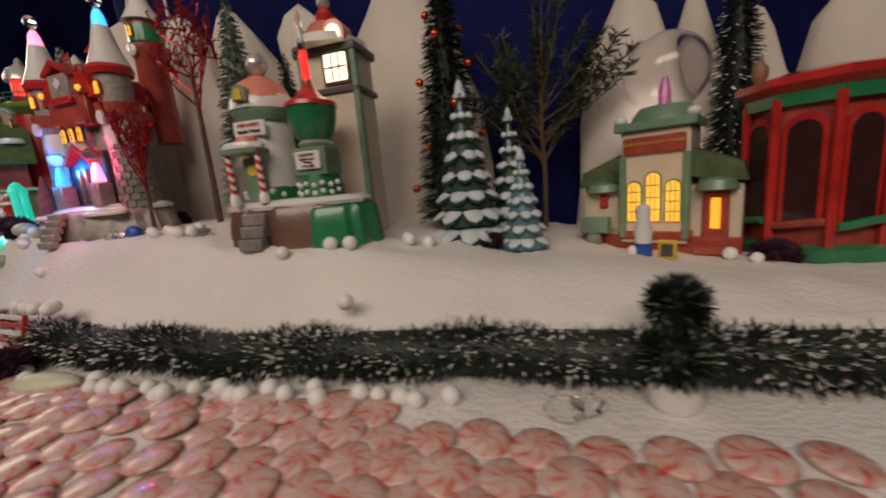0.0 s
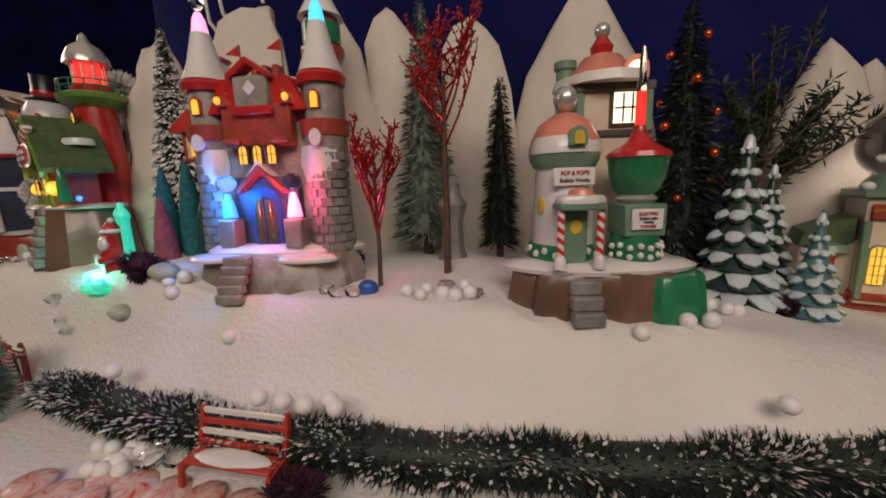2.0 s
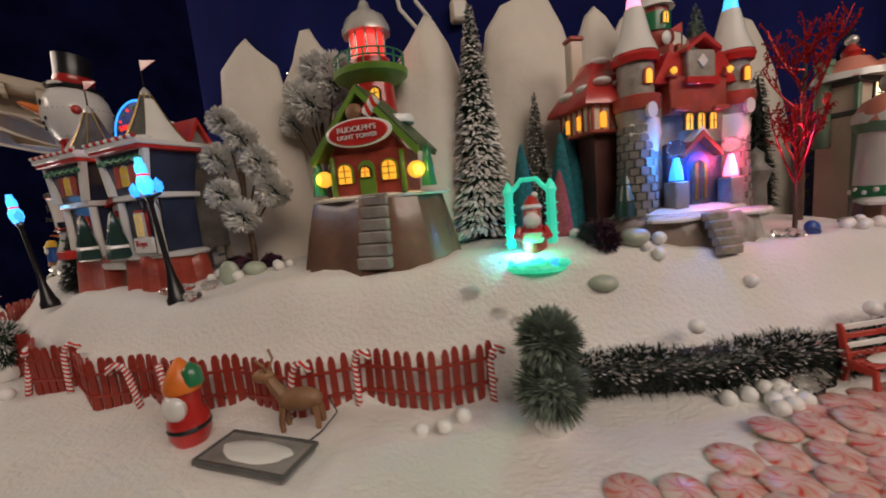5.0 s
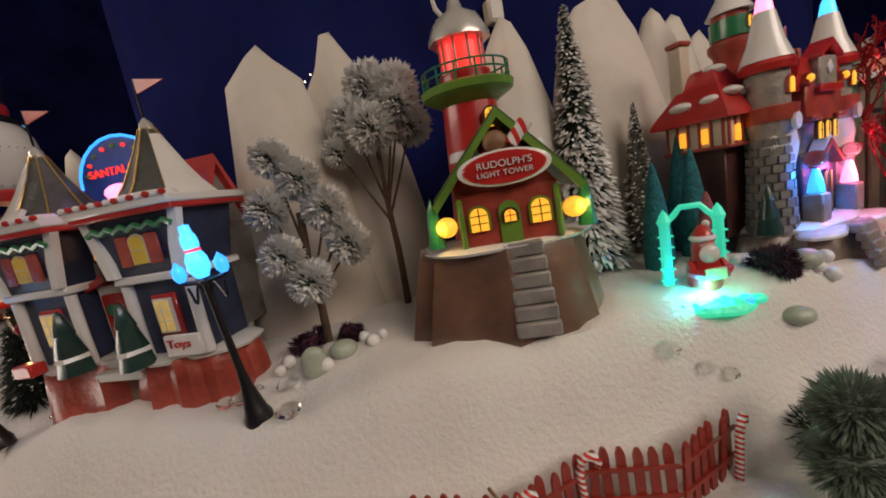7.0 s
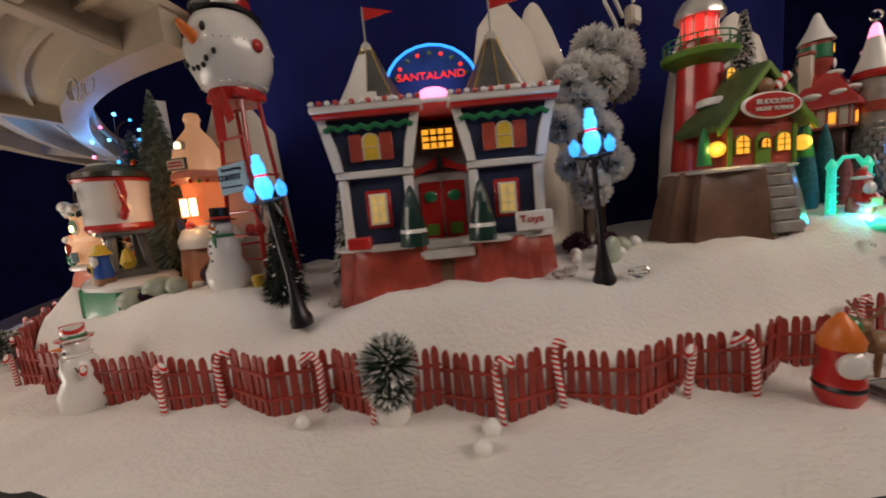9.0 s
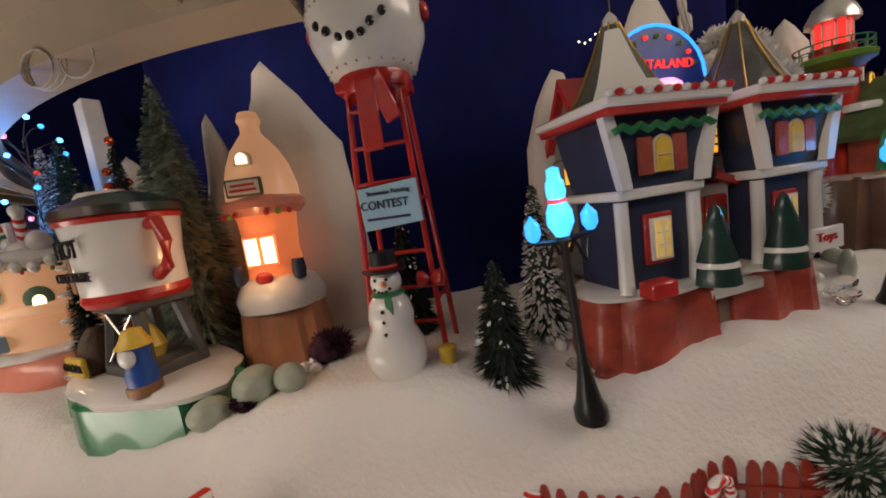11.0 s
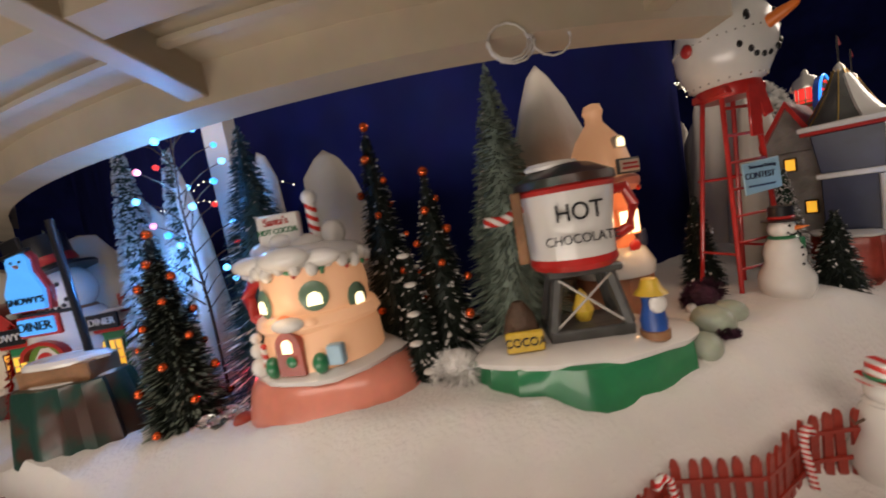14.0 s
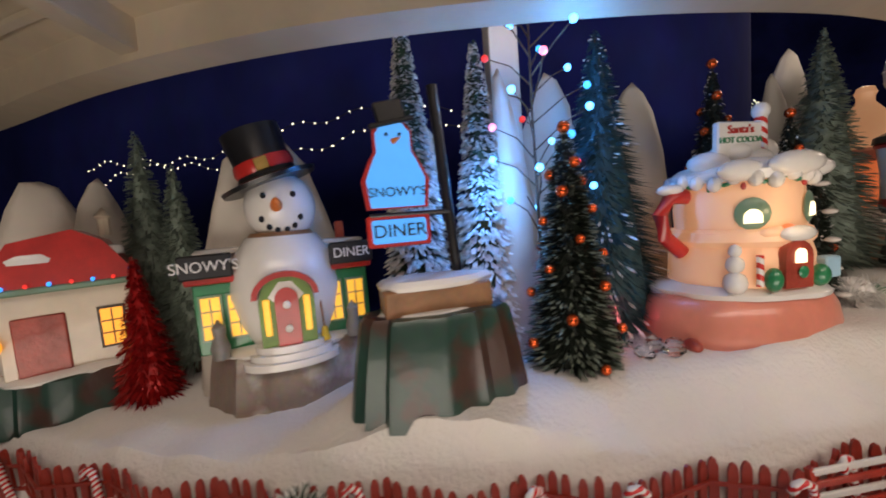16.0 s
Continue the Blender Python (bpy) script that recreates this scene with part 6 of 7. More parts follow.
def chocolate_stand():
    t = thing("hot_chocolate_stand", pose(-1.373, 0.337, -0.010, 0, 0, -74) @ Matrix.Diagonal((1.12, 1.12, 1.25, 1)), "giant enamel hot chocolate mug on a dark trestle", "stand")
    part("green_base", rock(B(), 0.080, 0.046, 0.030, 0.97, 9), GREEN, t, "glossy green mound")
    part("snow_ledge", snow_cap(B(), (0, 0, 0.028), 0.076, 0.043, 0.009, 9), CWHITE, t)
    part("plinth", box(B(), (0.006, 0, 0.040), (0.058, 0.040, 0.008)), SLATE, t)
    for sx in (-1, 1):
        for sy in (-1, 1):
            part("leg", tube(B(), [(0.006 + 0.026 * sx, 0.016 * sy, 0.043), (0.006 + 0.017 * sx, 0.012 * sy, 0.079)], 0.0042, 6), SLATE, t)
        part("brace", tube(B(), [(0.006 - 0.022 * sx, -0.018, 0.046), (0.006 + 0.018 * sx, -0.016, 0.076)], 0.0009, 6), SILVER, t)
    part("fire", lathe(B(), [(0.005, 0.044), (0.008, 0.051), (0.004, 0.061), (0, 0.066)], (0.006, 0, 0), 12), YELLOW, t, "yellow fire under the mug")
    part("shelf", box(B(), (0.006, 0, 0.080), (0.050, 0.042, 0.005)), SLATE, t)
    part("mug", lathe(B(), [(0.0285, 0.083), (0.030, 0.088), (0.0305, 0.11), (0.0335, 0.132)], (0.004, 0, 0), 32), CWHITE, t, "white enamel mug with red rims")
    part("mug_foot_rim", lathe(B(), [(0.0288, 0.082), (0.0310, 0.0855), (0.0302, 0.0895)], (0.004, 0, 0), 32), RED, t)
    part("mug_top_rim", lathe(B(), [(0.0335, 0.130), (0.0350, 0.1325), (0.0330, 0.135)], (0.004, 0, 0), 32), RED, t)
    part("lid", lathe(B(), [(0.036, 0.134), (0.035, 0.139), (0.020, 0.146), (0.006, 0.149), (0, 0.150)], (0.004, 0, 0), 28), ROCKGREEN, t, "dark green lid")
    part("lid_snow", snow_cap(B(), (-0.004, -0.004, 0.145), 0.018, 0.014, 0.005, 3), CWHITE, t)
    part("mug_handle", tube(B(), [(0.034, 0, 0.126), (0.046, 0, 0.127), (0.051, 0, 0.115), (0.047, 0, 0.101), (0.034, 0, 0.096)], 0.0038, 10), RED, t, "red mug handle")
    tx = text("HOT", 0.0145, BLACK, t, (0.004, -0.0325, 0.1170))
    tx = text("CHOCOLATE", 0.0078, BLACK, t, (0.004, -0.0325, 0.1015))
    part("spout", tube(B(), [(-0.026, -0.004, 0.124), (-0.044, -0.010, 0.118), (-0.056, -0.012, 0.119)], 0.0035, 10), POLE, t)
    part("paddle", box(B(), (-0.033, -0.020, 0.112), (0.007, 0.003, 0.044)), WOOD, t)
    sg = part("cocoa_sign", box(B(), (-0.042, -0.028, 0.044), (0.026, 0.004, 0.013)), YELLOW, t, "yellow cocoa sign")
    text("COCOA", 0.0075, BLACK, sg, (-0.042, -0.0305, 0.044))
    part("pouch", lathe(B(), [(0.009, 0.036), (0.013, 0.046), (0.010, 0.058), (0.004, 0.066)], (-0.042, -0.014, 0), 14), BROWN, t)
    gnome = thing("gnome_figurine", t.matrix_world @ pose(0.044, -0.026, 0.036, 0, 0, 10), "small gnome figurine in a yellow hat and blue coat", "figurine")
    part("gnome", lathe(B(), [(0.0075, 0), (0.0085, 0.010), (0.006, 0.019), (0.0065, 0.024), (0.0095, 0.026), (0.006, 0.031), (0, 0.034)], n=14), BLUE, gnome)
    part("beard", ball(B(), (0, -0.006, 0.021), 0.006, (1, 0.6, 1)), CWHITE, gnome)
    part("hat", lathe(B(), [(0.0105, 0.026), (0.007, 0.030), (0.005, 0.035), (0, 0.036)], n=12), YELLOW, gnome)
    part("boots", lathe(B(), [(0.009, -0.001), (0.0092, 0.004), (0.007, 0.005)], n=12), WOOD, gnome)


chocolate_stand()


def mug_cafe():
    t = thing("mug_cafe", pose(-1.422, 0.554, 0.004, 0, 0, -80) @ Matrix.Diagonal((1.12, 1.08, 1.18, 1)), "glowing peach mug-shaped cafe with snowy trim", "house")
    part("rock_base", lathe(B(), [(0.077, -0.012), (0.075, 0.004), (0.071, 0.018), (0.066, 0.026), (0.060, 0.0285)], n=40, sy=0.70, wob=0.018, seed=21), PINKROCK, t, "glossy salmon pink base")
    part("snow_ledge", snow_cap(B(), (0, 0, 0.028), 0.060, 0.048, 0.009, 22), CWHITE, t)
    # body, band and lower lumps glow by their material, in place of an inner lamp
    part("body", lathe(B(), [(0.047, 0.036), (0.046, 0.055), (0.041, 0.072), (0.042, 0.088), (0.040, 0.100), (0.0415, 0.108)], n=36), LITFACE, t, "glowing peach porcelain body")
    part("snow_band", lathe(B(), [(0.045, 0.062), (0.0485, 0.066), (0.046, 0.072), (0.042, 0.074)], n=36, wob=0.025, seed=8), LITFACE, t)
    part("garland", tube(B(), [(0.0425 * math.cos(a * 0.1309), 0.0425 * math.sin(a * 0.1309), 0.1055 - 0.002 * math.sin(a * 1.57)) for a in range(49)], 0.0015, 6), GREEN, t, "green garland under the roof")
    for k in range(14):
        a = 6.2832 * k / 14
        part("garland_bell", ball(B(), (0.044 * math.cos(a), 0.044 * math.sin(a), 0.102), 0.0017, (1, 1, 1.5), 6), RED if k % 2 else GREEN, t)
    part("roof", lathe(B(), [(0.044, 0.106), (0.0450, 0.112), (0.038, 0.117), (0.022, 0.121), (0, 0.124)], n=36, wob=0.015, seed=2), CWHITE, t, "snow covered roof")
    sg = part("menu_sign", box(B(), (-0.012, -0.014, 0.134), (0.036, 0.006, 0.024), ry=0.03), CWHITE, t, "white cafe sign")
    text("Santa's", 0.0078, RED, sg, (-0.012, -0.0175, 0.1405))
    text("HOT COCOA", 0.0056, GREEN, sg, (-0.012, -0.0175, 0.1335))
    text("Cafe", 0.0064, GREEN, sg, (-0.012, -0.0175, 0.1272))
    ob = part("candy_chimney", lathe(B(), [(0.0042, 0), (0.0042, 0.030)], n=12), POLE, t)
    ob.location = (0.014, -0.008, 0.120)
    part("snowball", ball(B(), (0.014, -0.008, 0.154), 0.006), CWHITE, t)
    part("chimney_drift", ball(B(), (0.024, 0.0, 0.126), 0.010), CWHITE, t)
    part("mug_handle", tube(B(), [(-0.042, 0.0, 0.098), (-0.056, 0, 0.098), (-0.064, 0, 0.086), (-0.060, 0, 0.070), (-0.046, 0, 0.058)], 0.0055, 12), RED, t, "red mug handle with snow")
    part("handle_snow", ball(B(), (-0.055, 0, 0.1035), 0.009, (1.2, 0.7, 0.45)), CWHITE, t)
    for a, z, w in ((-32, 0.078, 0.013), (27, 0.080, 0.013), (72, 0.072, 0.011)):
        m = pose(0, 0, 0, 0, 0, a)
        wr = part("wreath", lathe(B(), [(0.0075, -0.0015), (0.0105, 0), (0.0075, 0.0015)], n=16, m=m @ pose(0, -0.0425, z + 0.006, 90)), SAGE, t, "wreath round the window")
        part("pane", prism(B(), shift(arch_outline(w * 0.8, 0.009), 0, z), -0.0450, -0.0405, m), LITWARM, wr)
    m = pose(0, 0, 0, 0, 0, -2)
    d = part("door", prism(B(), shift(arch_outline(0.020, 0.030), 0, 0.036), -0.0500, -0.044, m), BRICKRED, t, "dark red arched door")
    part("pane", prism(B(), shift(arch_outline(0.007, 0.009), 0, 0.052), -0.0515, -0.0495, m), LITWARM, d)
    part("door_wreath", lathe(B(), [(0.0025, -0.001), (0.004, 0), (0.0025, 0.001)], n=12, m=pose(0, -0.0512, 0.046, 90)), GREEN, d)
    part("door_snow", ball(B(), (0, -0.047, 0.070), 0.013, (1, 0.5, 0.4)), CWHITE, t)
    part("doorway_bush", ball(B(), (-0.018, -0.047, 0.042), 0.006, (0.9, 0.9, 1.3)), GREEN, t)
    part("doorway_bush", ball(B(), (0.019, -0.046, 0.042), 0.006, (1, 0.9, 1.2)), GREEN, t)
    part("present", box(B(), (0.030, -0.042, 0.046), (0.012, 0.008, 0.014)), PALEBLUE, t)
    for z, r in ((0.040, 0.0075), (0.052, 0.0058), (0.061, 0.0042)):
        part("moulded_snowman", ball(B(), (-0.036, -0.036, z), r), CWHITE, t)
    ob = part("candy_post", lathe(B(), [(0.0022, 0), (0.0022, 0.020)], n=10), POLE, t)
    ob.location = (-0.025, -0.044, 0.038)
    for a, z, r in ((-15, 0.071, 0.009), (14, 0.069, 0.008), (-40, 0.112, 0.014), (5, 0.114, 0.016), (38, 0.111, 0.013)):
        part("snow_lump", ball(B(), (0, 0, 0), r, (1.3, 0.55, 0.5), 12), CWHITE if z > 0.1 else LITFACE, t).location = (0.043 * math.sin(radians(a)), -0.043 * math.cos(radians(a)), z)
    for a in range(24):
        part("roof_drip", ball(B(), (0.0440 * math.cos(a * 0.2618), 0.0440 * math.sin(a * 0.2618), 0.1085 - 0.002 * (a % 3)), 0.0048, (1, 1, 1.1), 8), CWHITE, t)
    for k, (dx, dz) in enumerate(((-0.006, 0.0), (0.006, 0.001), (0.0, 0.006))):
        part("roof_snow", ball(B(), (-0.012 + 3 * dx, -0.008, 0.120 + dz), 0.011, (1.3, 1.2, 0.7), 12), CWHITE, t)
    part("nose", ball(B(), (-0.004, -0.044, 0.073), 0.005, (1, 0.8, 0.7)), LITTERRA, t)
    point_lamp("cafe_glow", t.matrix_world @ Vector((-0.012, -0.060, 0.085)), 0.010, (1.0, 0.7, 0.4))


mug_cafe()


def diner():
    t = thing("snowman_diner", pose(-1.417, 0.960, -0.028, 0, 0, -66) @ Matrix.Diagonal((1.08, 1.05, 1.18, 1)), "white snowman-shaped diner with a top hat and lit windows", "house")
    part("rock_base", rock(B(), 0.066, 0.046, 0.038, 0.9, 31), ROCKGREY, t, "grey-brown rock base")
    part("snow_ledge", snow_cap(B(), (0, 0, 0.035), 0.060, 0.040, 0.006, 32), CWHITE, t)
    part("belly", lathe(B(), [(0.030, 0.036), (0.040, 0.055), (0.0455, 0.078), (0.041, 0.104), (0.028, 0.120)], n=30), CWHITE, t, "round white snowman body")
    part("scarf", lathe(B(), [(0.024, 0.112), (0.029, 0.117), (0.024, 0.123)], n=26), WOOD, t)
    part("head", ball(B(), (0.002, 0, 0.142), 0.0285, (1, 1, 0.95), 24), CWHITE, t)
    mh = pose(-0.003, 0, 0.160, 0, -17, 0)
    part("hat", lathe(B(), [(0.038, 0), (0.039, 0.003), (0.025, 0.006), (0.022, 0.012), (0.0235, 0.042), (0, 0.044)], n=28, m=mh), BLACK, t, "black top hat")
    part("hat_band", lathe(B(), [(0.0225, 0.008), (0.0245, 0.013), (0.0235, 0.019)], n=26, m=mh), RED, t, "red hat band with buckle")
    part("hat_buckle", box(B(), (0, 0, 0), (0.010, 0.002, 0.009)), GOLD, t, m=None).matrix_basis = pose(-0.0075, -0.0245, 0.173, 0, -17, 0)
    part("carrot_nose", lathe(B(), [(0.005, 0), (0.003, 0.010), (0, 0.016)], n=10, m=pose(0.0, -0.026, 0.142, 75, 0, 0)), ORANGE, t)
    for x, z in ((-0.011, 0.150), (0.011, 0.150), (-0.014, 0.133), (-0.009, 0.127), (-0.003, 0.1245), (0.004, 0.1245), (0.010, 0.127), (0.015, 0.133)):
        y = -math.sqrt(max(0, 0.0285 ** 2 - x * x - ((z - 0.142) / 0.95) ** 2))
        part("coal", ball(B(), (x + 0.002, y, z), 0.0025, n=6), BLACK, t)
    for sx in (-1, 1):
        part("wing", box(B(), (0.046 * sx, 0.004, 0.064), (0.042, 0.04, 0.052)), GREEN, t, "green side wing")
        part("wing_roof", box(B(), (0.046 * sx, 0.002, 0.093), (0.050, 0.048, 0.006)), RED, t)
        sg = part("wing_sign", box(B(), (0.054 * sx, -0.0265, 0.103), (0.036, 0.004, 0.017)), BLACK, t, "black sign with white letters")
        text("SNOWY'S" if sx < 0 else "DINER", 0.0105, CWHITE, sg, (0.054 * sx, -0.0292, 0.103))
        part("wing_snow", snow_cap(B(), (0.046 * sx, 0.008, 0.110), 0.022, 0.016, 0.004, 3), CWHITE, t)
        for q in (-1, 1):
            window(t, 0.046 * sx + 0.0095 * q, -0.0165, 0.050, 0.013, 0.030, SAGE, LITYELLOW, arched=False, bars=2, rows=3)
        part("frog_figurine" if sx < 0 else "signpost_figure", lathe(B(), [(0.006, 0.038), (0.007, 0.046), (0.004, 0.054), (0.005, 0.060), (0, 0.066)], (0.050 * sx, -0.030, 0), 10), GREY, t)
        part("door_light", box(B(), (0.0145 * sx, -0.0435, 0.064), (0.005, 0.003, 0.026)), LITYELLOW, t)
    part("door_surround", prism(B(), shift(arch_outline(0.040, 0.052), 0, 0.042), -0.0435, -0.028), LEAF, t)
    part("door", prism(B(), shift(arch_outline(0.017, 0.042), 0, 0.042), -0.0460, -0.034), RED, t, "red arched door with two round panes")
    for z in (0.055, 0.072):
        part("round_pane", ball(B(), (0, -0.0465, z), 0.003, (1, 0.5, 1), 10), CWHITE, t)
    part("door_hood", prism(B(), [(0.024 * math.cos(a * 0.2618), 0.078 + 0.018 * math.sin(a * 0.2618)) for a in range(13)] + [(0.020 * math.cos(a * 0.2618), 0.078 + 0.014 * math.sin(a * 0.2618)) for a in range(12, -1, -1)], -0.049, -0.030), RED, t)
    bm = B()
    for i in range(3):
        lathe(bm, [(0.026 + 0.005 * i, 0.038 - 0.005 * i), (0.026 + 0.005 * i, 0.043 - 0.005 * i)], (0, -0.034, 0), 20, 1, 0.6)
    parts("step", bm, CWHITE, t)
    part("broom", tube(B(), [(0.026, -0.036, 0.046), (0.024, -0.034, 0.082)], 0.001, 6), WOOD, t)
    part("broom_head", lathe(B(), [(0.004, 0.040), (0.002, 0.050)], (0.026, -0.036, 0), 8), YELLOW, t)
    part("chimney", box(B(), (0.050, 0.014, 0.117), (0.008, 0.008, 0.022)), BRICKRED, t)
    # roadside sign on its own rock
    s = thing("diner_sign", pose(-1.492, 0.815, 0.004, 0, 0, -72) @ Matrix.Diagonal((1.12, 1.12, 1.1, 1)), "lit snowman diner sign on a dark green rock", "sign")
    part("rock_base", rock(B(), 0.057, 0.034, 0.046, 0.86, 41, deep=0.018), ROCKGREEN, s, "dark green glazed rock")
    part("brick_planter", box(B(), (0, 0, 0.053), (0.068, 0.030, 0.018)), WOOD, s, "brown board sides")
    part("planter_snow", snow_cap(B(), (0, 0, 0.042), 0.040, 0.020, 0.006, 3), CWHITE, s)
    part("planter_top", snow_cap(B(), (0, 0, 0.061), 0.037, 0.018, 0.007, 4), CWHITE, s)
    part("pole", tube(B(), [(0.018, 0.004, 0.06), (0.010, 0.006, 0.190)], 0.0034, 10), BLACK, s, "black iron pole")
    part("pole_arm", tube(B(), [(0.014, 0.002, 0.108), (-0.036, 0.002, 0.108)], 0.0018, 8), BLACK, s)
    o = [(-0.038, 0.112), (0.000, 0.112), (0.002, 0.130), (-0.003, 0.141), (-0.007, 0.148), (-0.007, 0.160), (-0.012, 0.166), (-0.026, 0.166), (-0.031, 0.160), (-0.031, 0.148), (-0.035, 0.141), (-0.040, 0.130)]
    part("sign_backing", prism(B(), o, -0.001, 0.004), RED, s)
    o2 = [(x * 0.86 - 0.0027, 0.112 + (z - 0.112) * 0.94 + 0.001) for x, z in o]
    pan = part("snowman_panel", prism(B(), o2, -0.004, -0.001), material("lit_sign_blue", (0.08, 0.3, 0.6), 0.3, emit=(0.08, 0.40, 1.0), power=0.75), s, "glowing blue snowman panel")
    part("panel_hat", box(B(), (-0.020, -0.003, 0.171), (0.018, 0.004, 0.013), ry=-0.2), BLACK, s)
    part("panel_brim", box(B(), (-0.019, -0.003, 0.1645), (0.028, 0.005, 0.003), ry=-0.2), BLACK, s)
    part("panel_carrot", lathe(B(), [(0.002, 0), (0, 0.008)], n=8, m=pose(-0.019, -0.004, 0.153, 80, 0, 30)), ORANGE, pan)
    for x in (-0.023, -0.015):
        part("panel_eye", ball(B(), (x, -0.0045, 0.157), 0.0012, n=6), BLACK, pan)
    text("SNOWY'S", 0.0082, BLACK, pan, (-0.019, -0.0046, 0.122))
    low = part("diner_panel", box(B(), (-0.019, 0, 0.098), (0.034, 0.005, 0.015)), bpy.data.materials["lit_sign_blue"], s, "glowing diner panel")
    part("panel_frame", box(B(), (-0.019, 0.002, 0.098), (0.040, 0.004, 0.020)), RED, low)
    text("DINER", 0.0115, BLACK, low, (-0.019, -0.0030, 0.098))


diner()


def barn():
    t = thing("red_roofed_barn", pose(-1.425, 1.165, -0.018, 0, 0, -50) @ Matrix.Diagonal((1.0, 1.0, 1.15, 1)), "cream barn with a red snow-patched roof", "house")
    part("base", rock(B(), 0.062, 0.040, 0.020, 0.95, 51), ROCKGREEN, t)
    part("snow_ledge", snow_cap(B(), (0, 0, 0.018), 0.058, 0.036, 0.006, 8), CWHITE, t)
    part("barn_wall", box(B(), (0, 0.004, 0.054), (0.092, 0.05, 0.064)), CREAM, t)
    part("eave", box(B(), (0, 0, 0.088), (0.108, 0.062, 0.005)), SAGE, t)
    part("roof", prism(B(), [(-0.054, 0.089), (0.054, 0.089), (0.030, 0.122), (0.010, 0.132), (-0.030, 0.124)], -0.028, 0.034), RED, t, "red patched roof")
    part("roof_snow", snow_cap(B(), (-0.016, -0.014, 0.108), 0.024, 0.016, 0.008, 4), CWHITE, t)
    part("roof_snow", snow_cap(B(), (0.028, -0.012, 0.110), 0.016, 0.014, 0.008, 5), CWHITE, t)
    part("barn_door", box(B(), (-0.020, -0.0215, 0.045), (0.034, 0.004, 0.046)), BRICKRED, t)
    window(t, 0.028, -0.0212, 0.036, 0.016, 0.030, DARKFRAME, LITORANGE, arched=False, bars=2, rows=3)
    part("cupola", lathe(B(), [(0.005, 0.126), (0.005, 0.140), (0.007, 0.142), (0, 0.150)], (0.030, 0.006, 0), 8), CREAM, t)
    part("wall_lamp", ball(B(), (-0.048, -0.026, 0.05), 0.006), LITORANGE, t)
    for k in range(8):
        part("eave_light", ball(B(), (-0.05 + 0.014 * k, -0.033, 0.092), 0.0017, n=6), LITBLUE if k % 2 else LITRED, t)


barn()


def santa_arch():
    t = thing("lit_arch", pose(-0.668, -0.176, 0.026, 0, 0, -35), "clear green-lit plastic arch with little columns", "arch")
    for sx in (-1, 1):
        part("column", lathe(B(), [(0.0075, 0), (0.0075, 0.008), (0.0045, 0.011), (0.004, 0.06), (0.0055, 0.064), (0.003, 0.070), (0, 0.074)], (0.019 * sx, 0, 0), 8), LITGREEN, t, "green glowing column")
    part("arch_bar", tube(B(), [(-0.019, 0, 0.062), (-0.012, 0, 0.068), (-0.007, 0, 0.074), (0.007, 0, 0.074), (0.012, 0, 0.068), (0.019, 0, 0.062)], 0.0024, 8), LITGREEN, t)
    part("icy_floor", snow_cap(B(), (0.002, -0.012, -0.004), 0.034, 0.026, 0.008, 2), material("lit_green_ice", (0.15, 0.7, 0.5), 0.25, var=0.5, scale=90, bump=0.8, bscale=160, emit=(0.01, 0.80, 0.38), power=0.55), t, "green glowing ice")
    rnd = random.Random(4)
    for k in range(16):
        a, q = rnd.uniform(0, 6.28), rnd.uniform(0.012, 0.040)
        part("ice_lump", ball(B(), (q * math.cos(a), -0.016 + 0.6 * q * math.sin(a), 0.003), rnd.uniform(0.003, 0.006), (1, 1, 0.7), 7), LITGREEN if k % 3 else LITBLUE, t)
    for sx in (-1, 1):
        for k in range(5):
            part("lattice_bar", box(B(), (0.019 * sx, -0.001, 0.016 + 0.009 * k), (0.011, 0.004, 0.0012), bev=0), LITGREEN, t)
    point_lamp("arch_glow", t.matrix_world @ Vector((0, -0.026, 0.014)), 0.09, (0.03, 1.0, 0.42))
    point_lamp("arch_glow_blue", t.matrix_world @ Vector((-0.012, -0.028, 0.012)), 0.045, (0.02, 0.36, 1.0))
    s = thing("santa_figurine", pose(-0.6705, -0.186, 0.030, 0, 0, -25), "small painted santa figurine in a red suit", "figurine")
    part("figurine", lathe(B(), [(0.009, 0), (0.012, 0.010), (0.012, 0.022), (0.008, 0.031), (0.0085, 0.037), (0.0075, 0.042), (0.0085, 0.044), (0.007, 0.049), (0.003, 0.055), (0, 0.056)], n=18), RED, s)
    part("beard", ball(B(), (0, -0.0075, 0.034), 0.0075, (1, 0.6, 1)), CWHITE, s)
    part("hat_trim", lathe(B(), [(0.0075, 0.043), (0.0095, 0.0455), (0.0075, 0.048)], n=16), CWHITE, s)
    part("face", ball(B(), (0, -0.0045, 0.0405), 0.0058, (1, 0.7, 0.8), 10), material("painted_face", (0.62, 0.36, 0.26), 0.4), s)
    part("hat_bobble", ball(B(), (0.003, 0, 0.056), 0.003, n=8), CWHITE, s)
    for sx in (-1, 1):
        part("sleeve", tube(B(), [(0.010 * sx, -0.002, 0.027), (0.0135 * sx, -0.007, 0.021), (0.007 * sx, -0.013, 0.019)], 0.0036, 8), RED, s)
    part("songbook", box(B(), (0, -0.0135, 0.020), (0.016, 0.002, 0.009)), CREAM, s)


santa_arch()


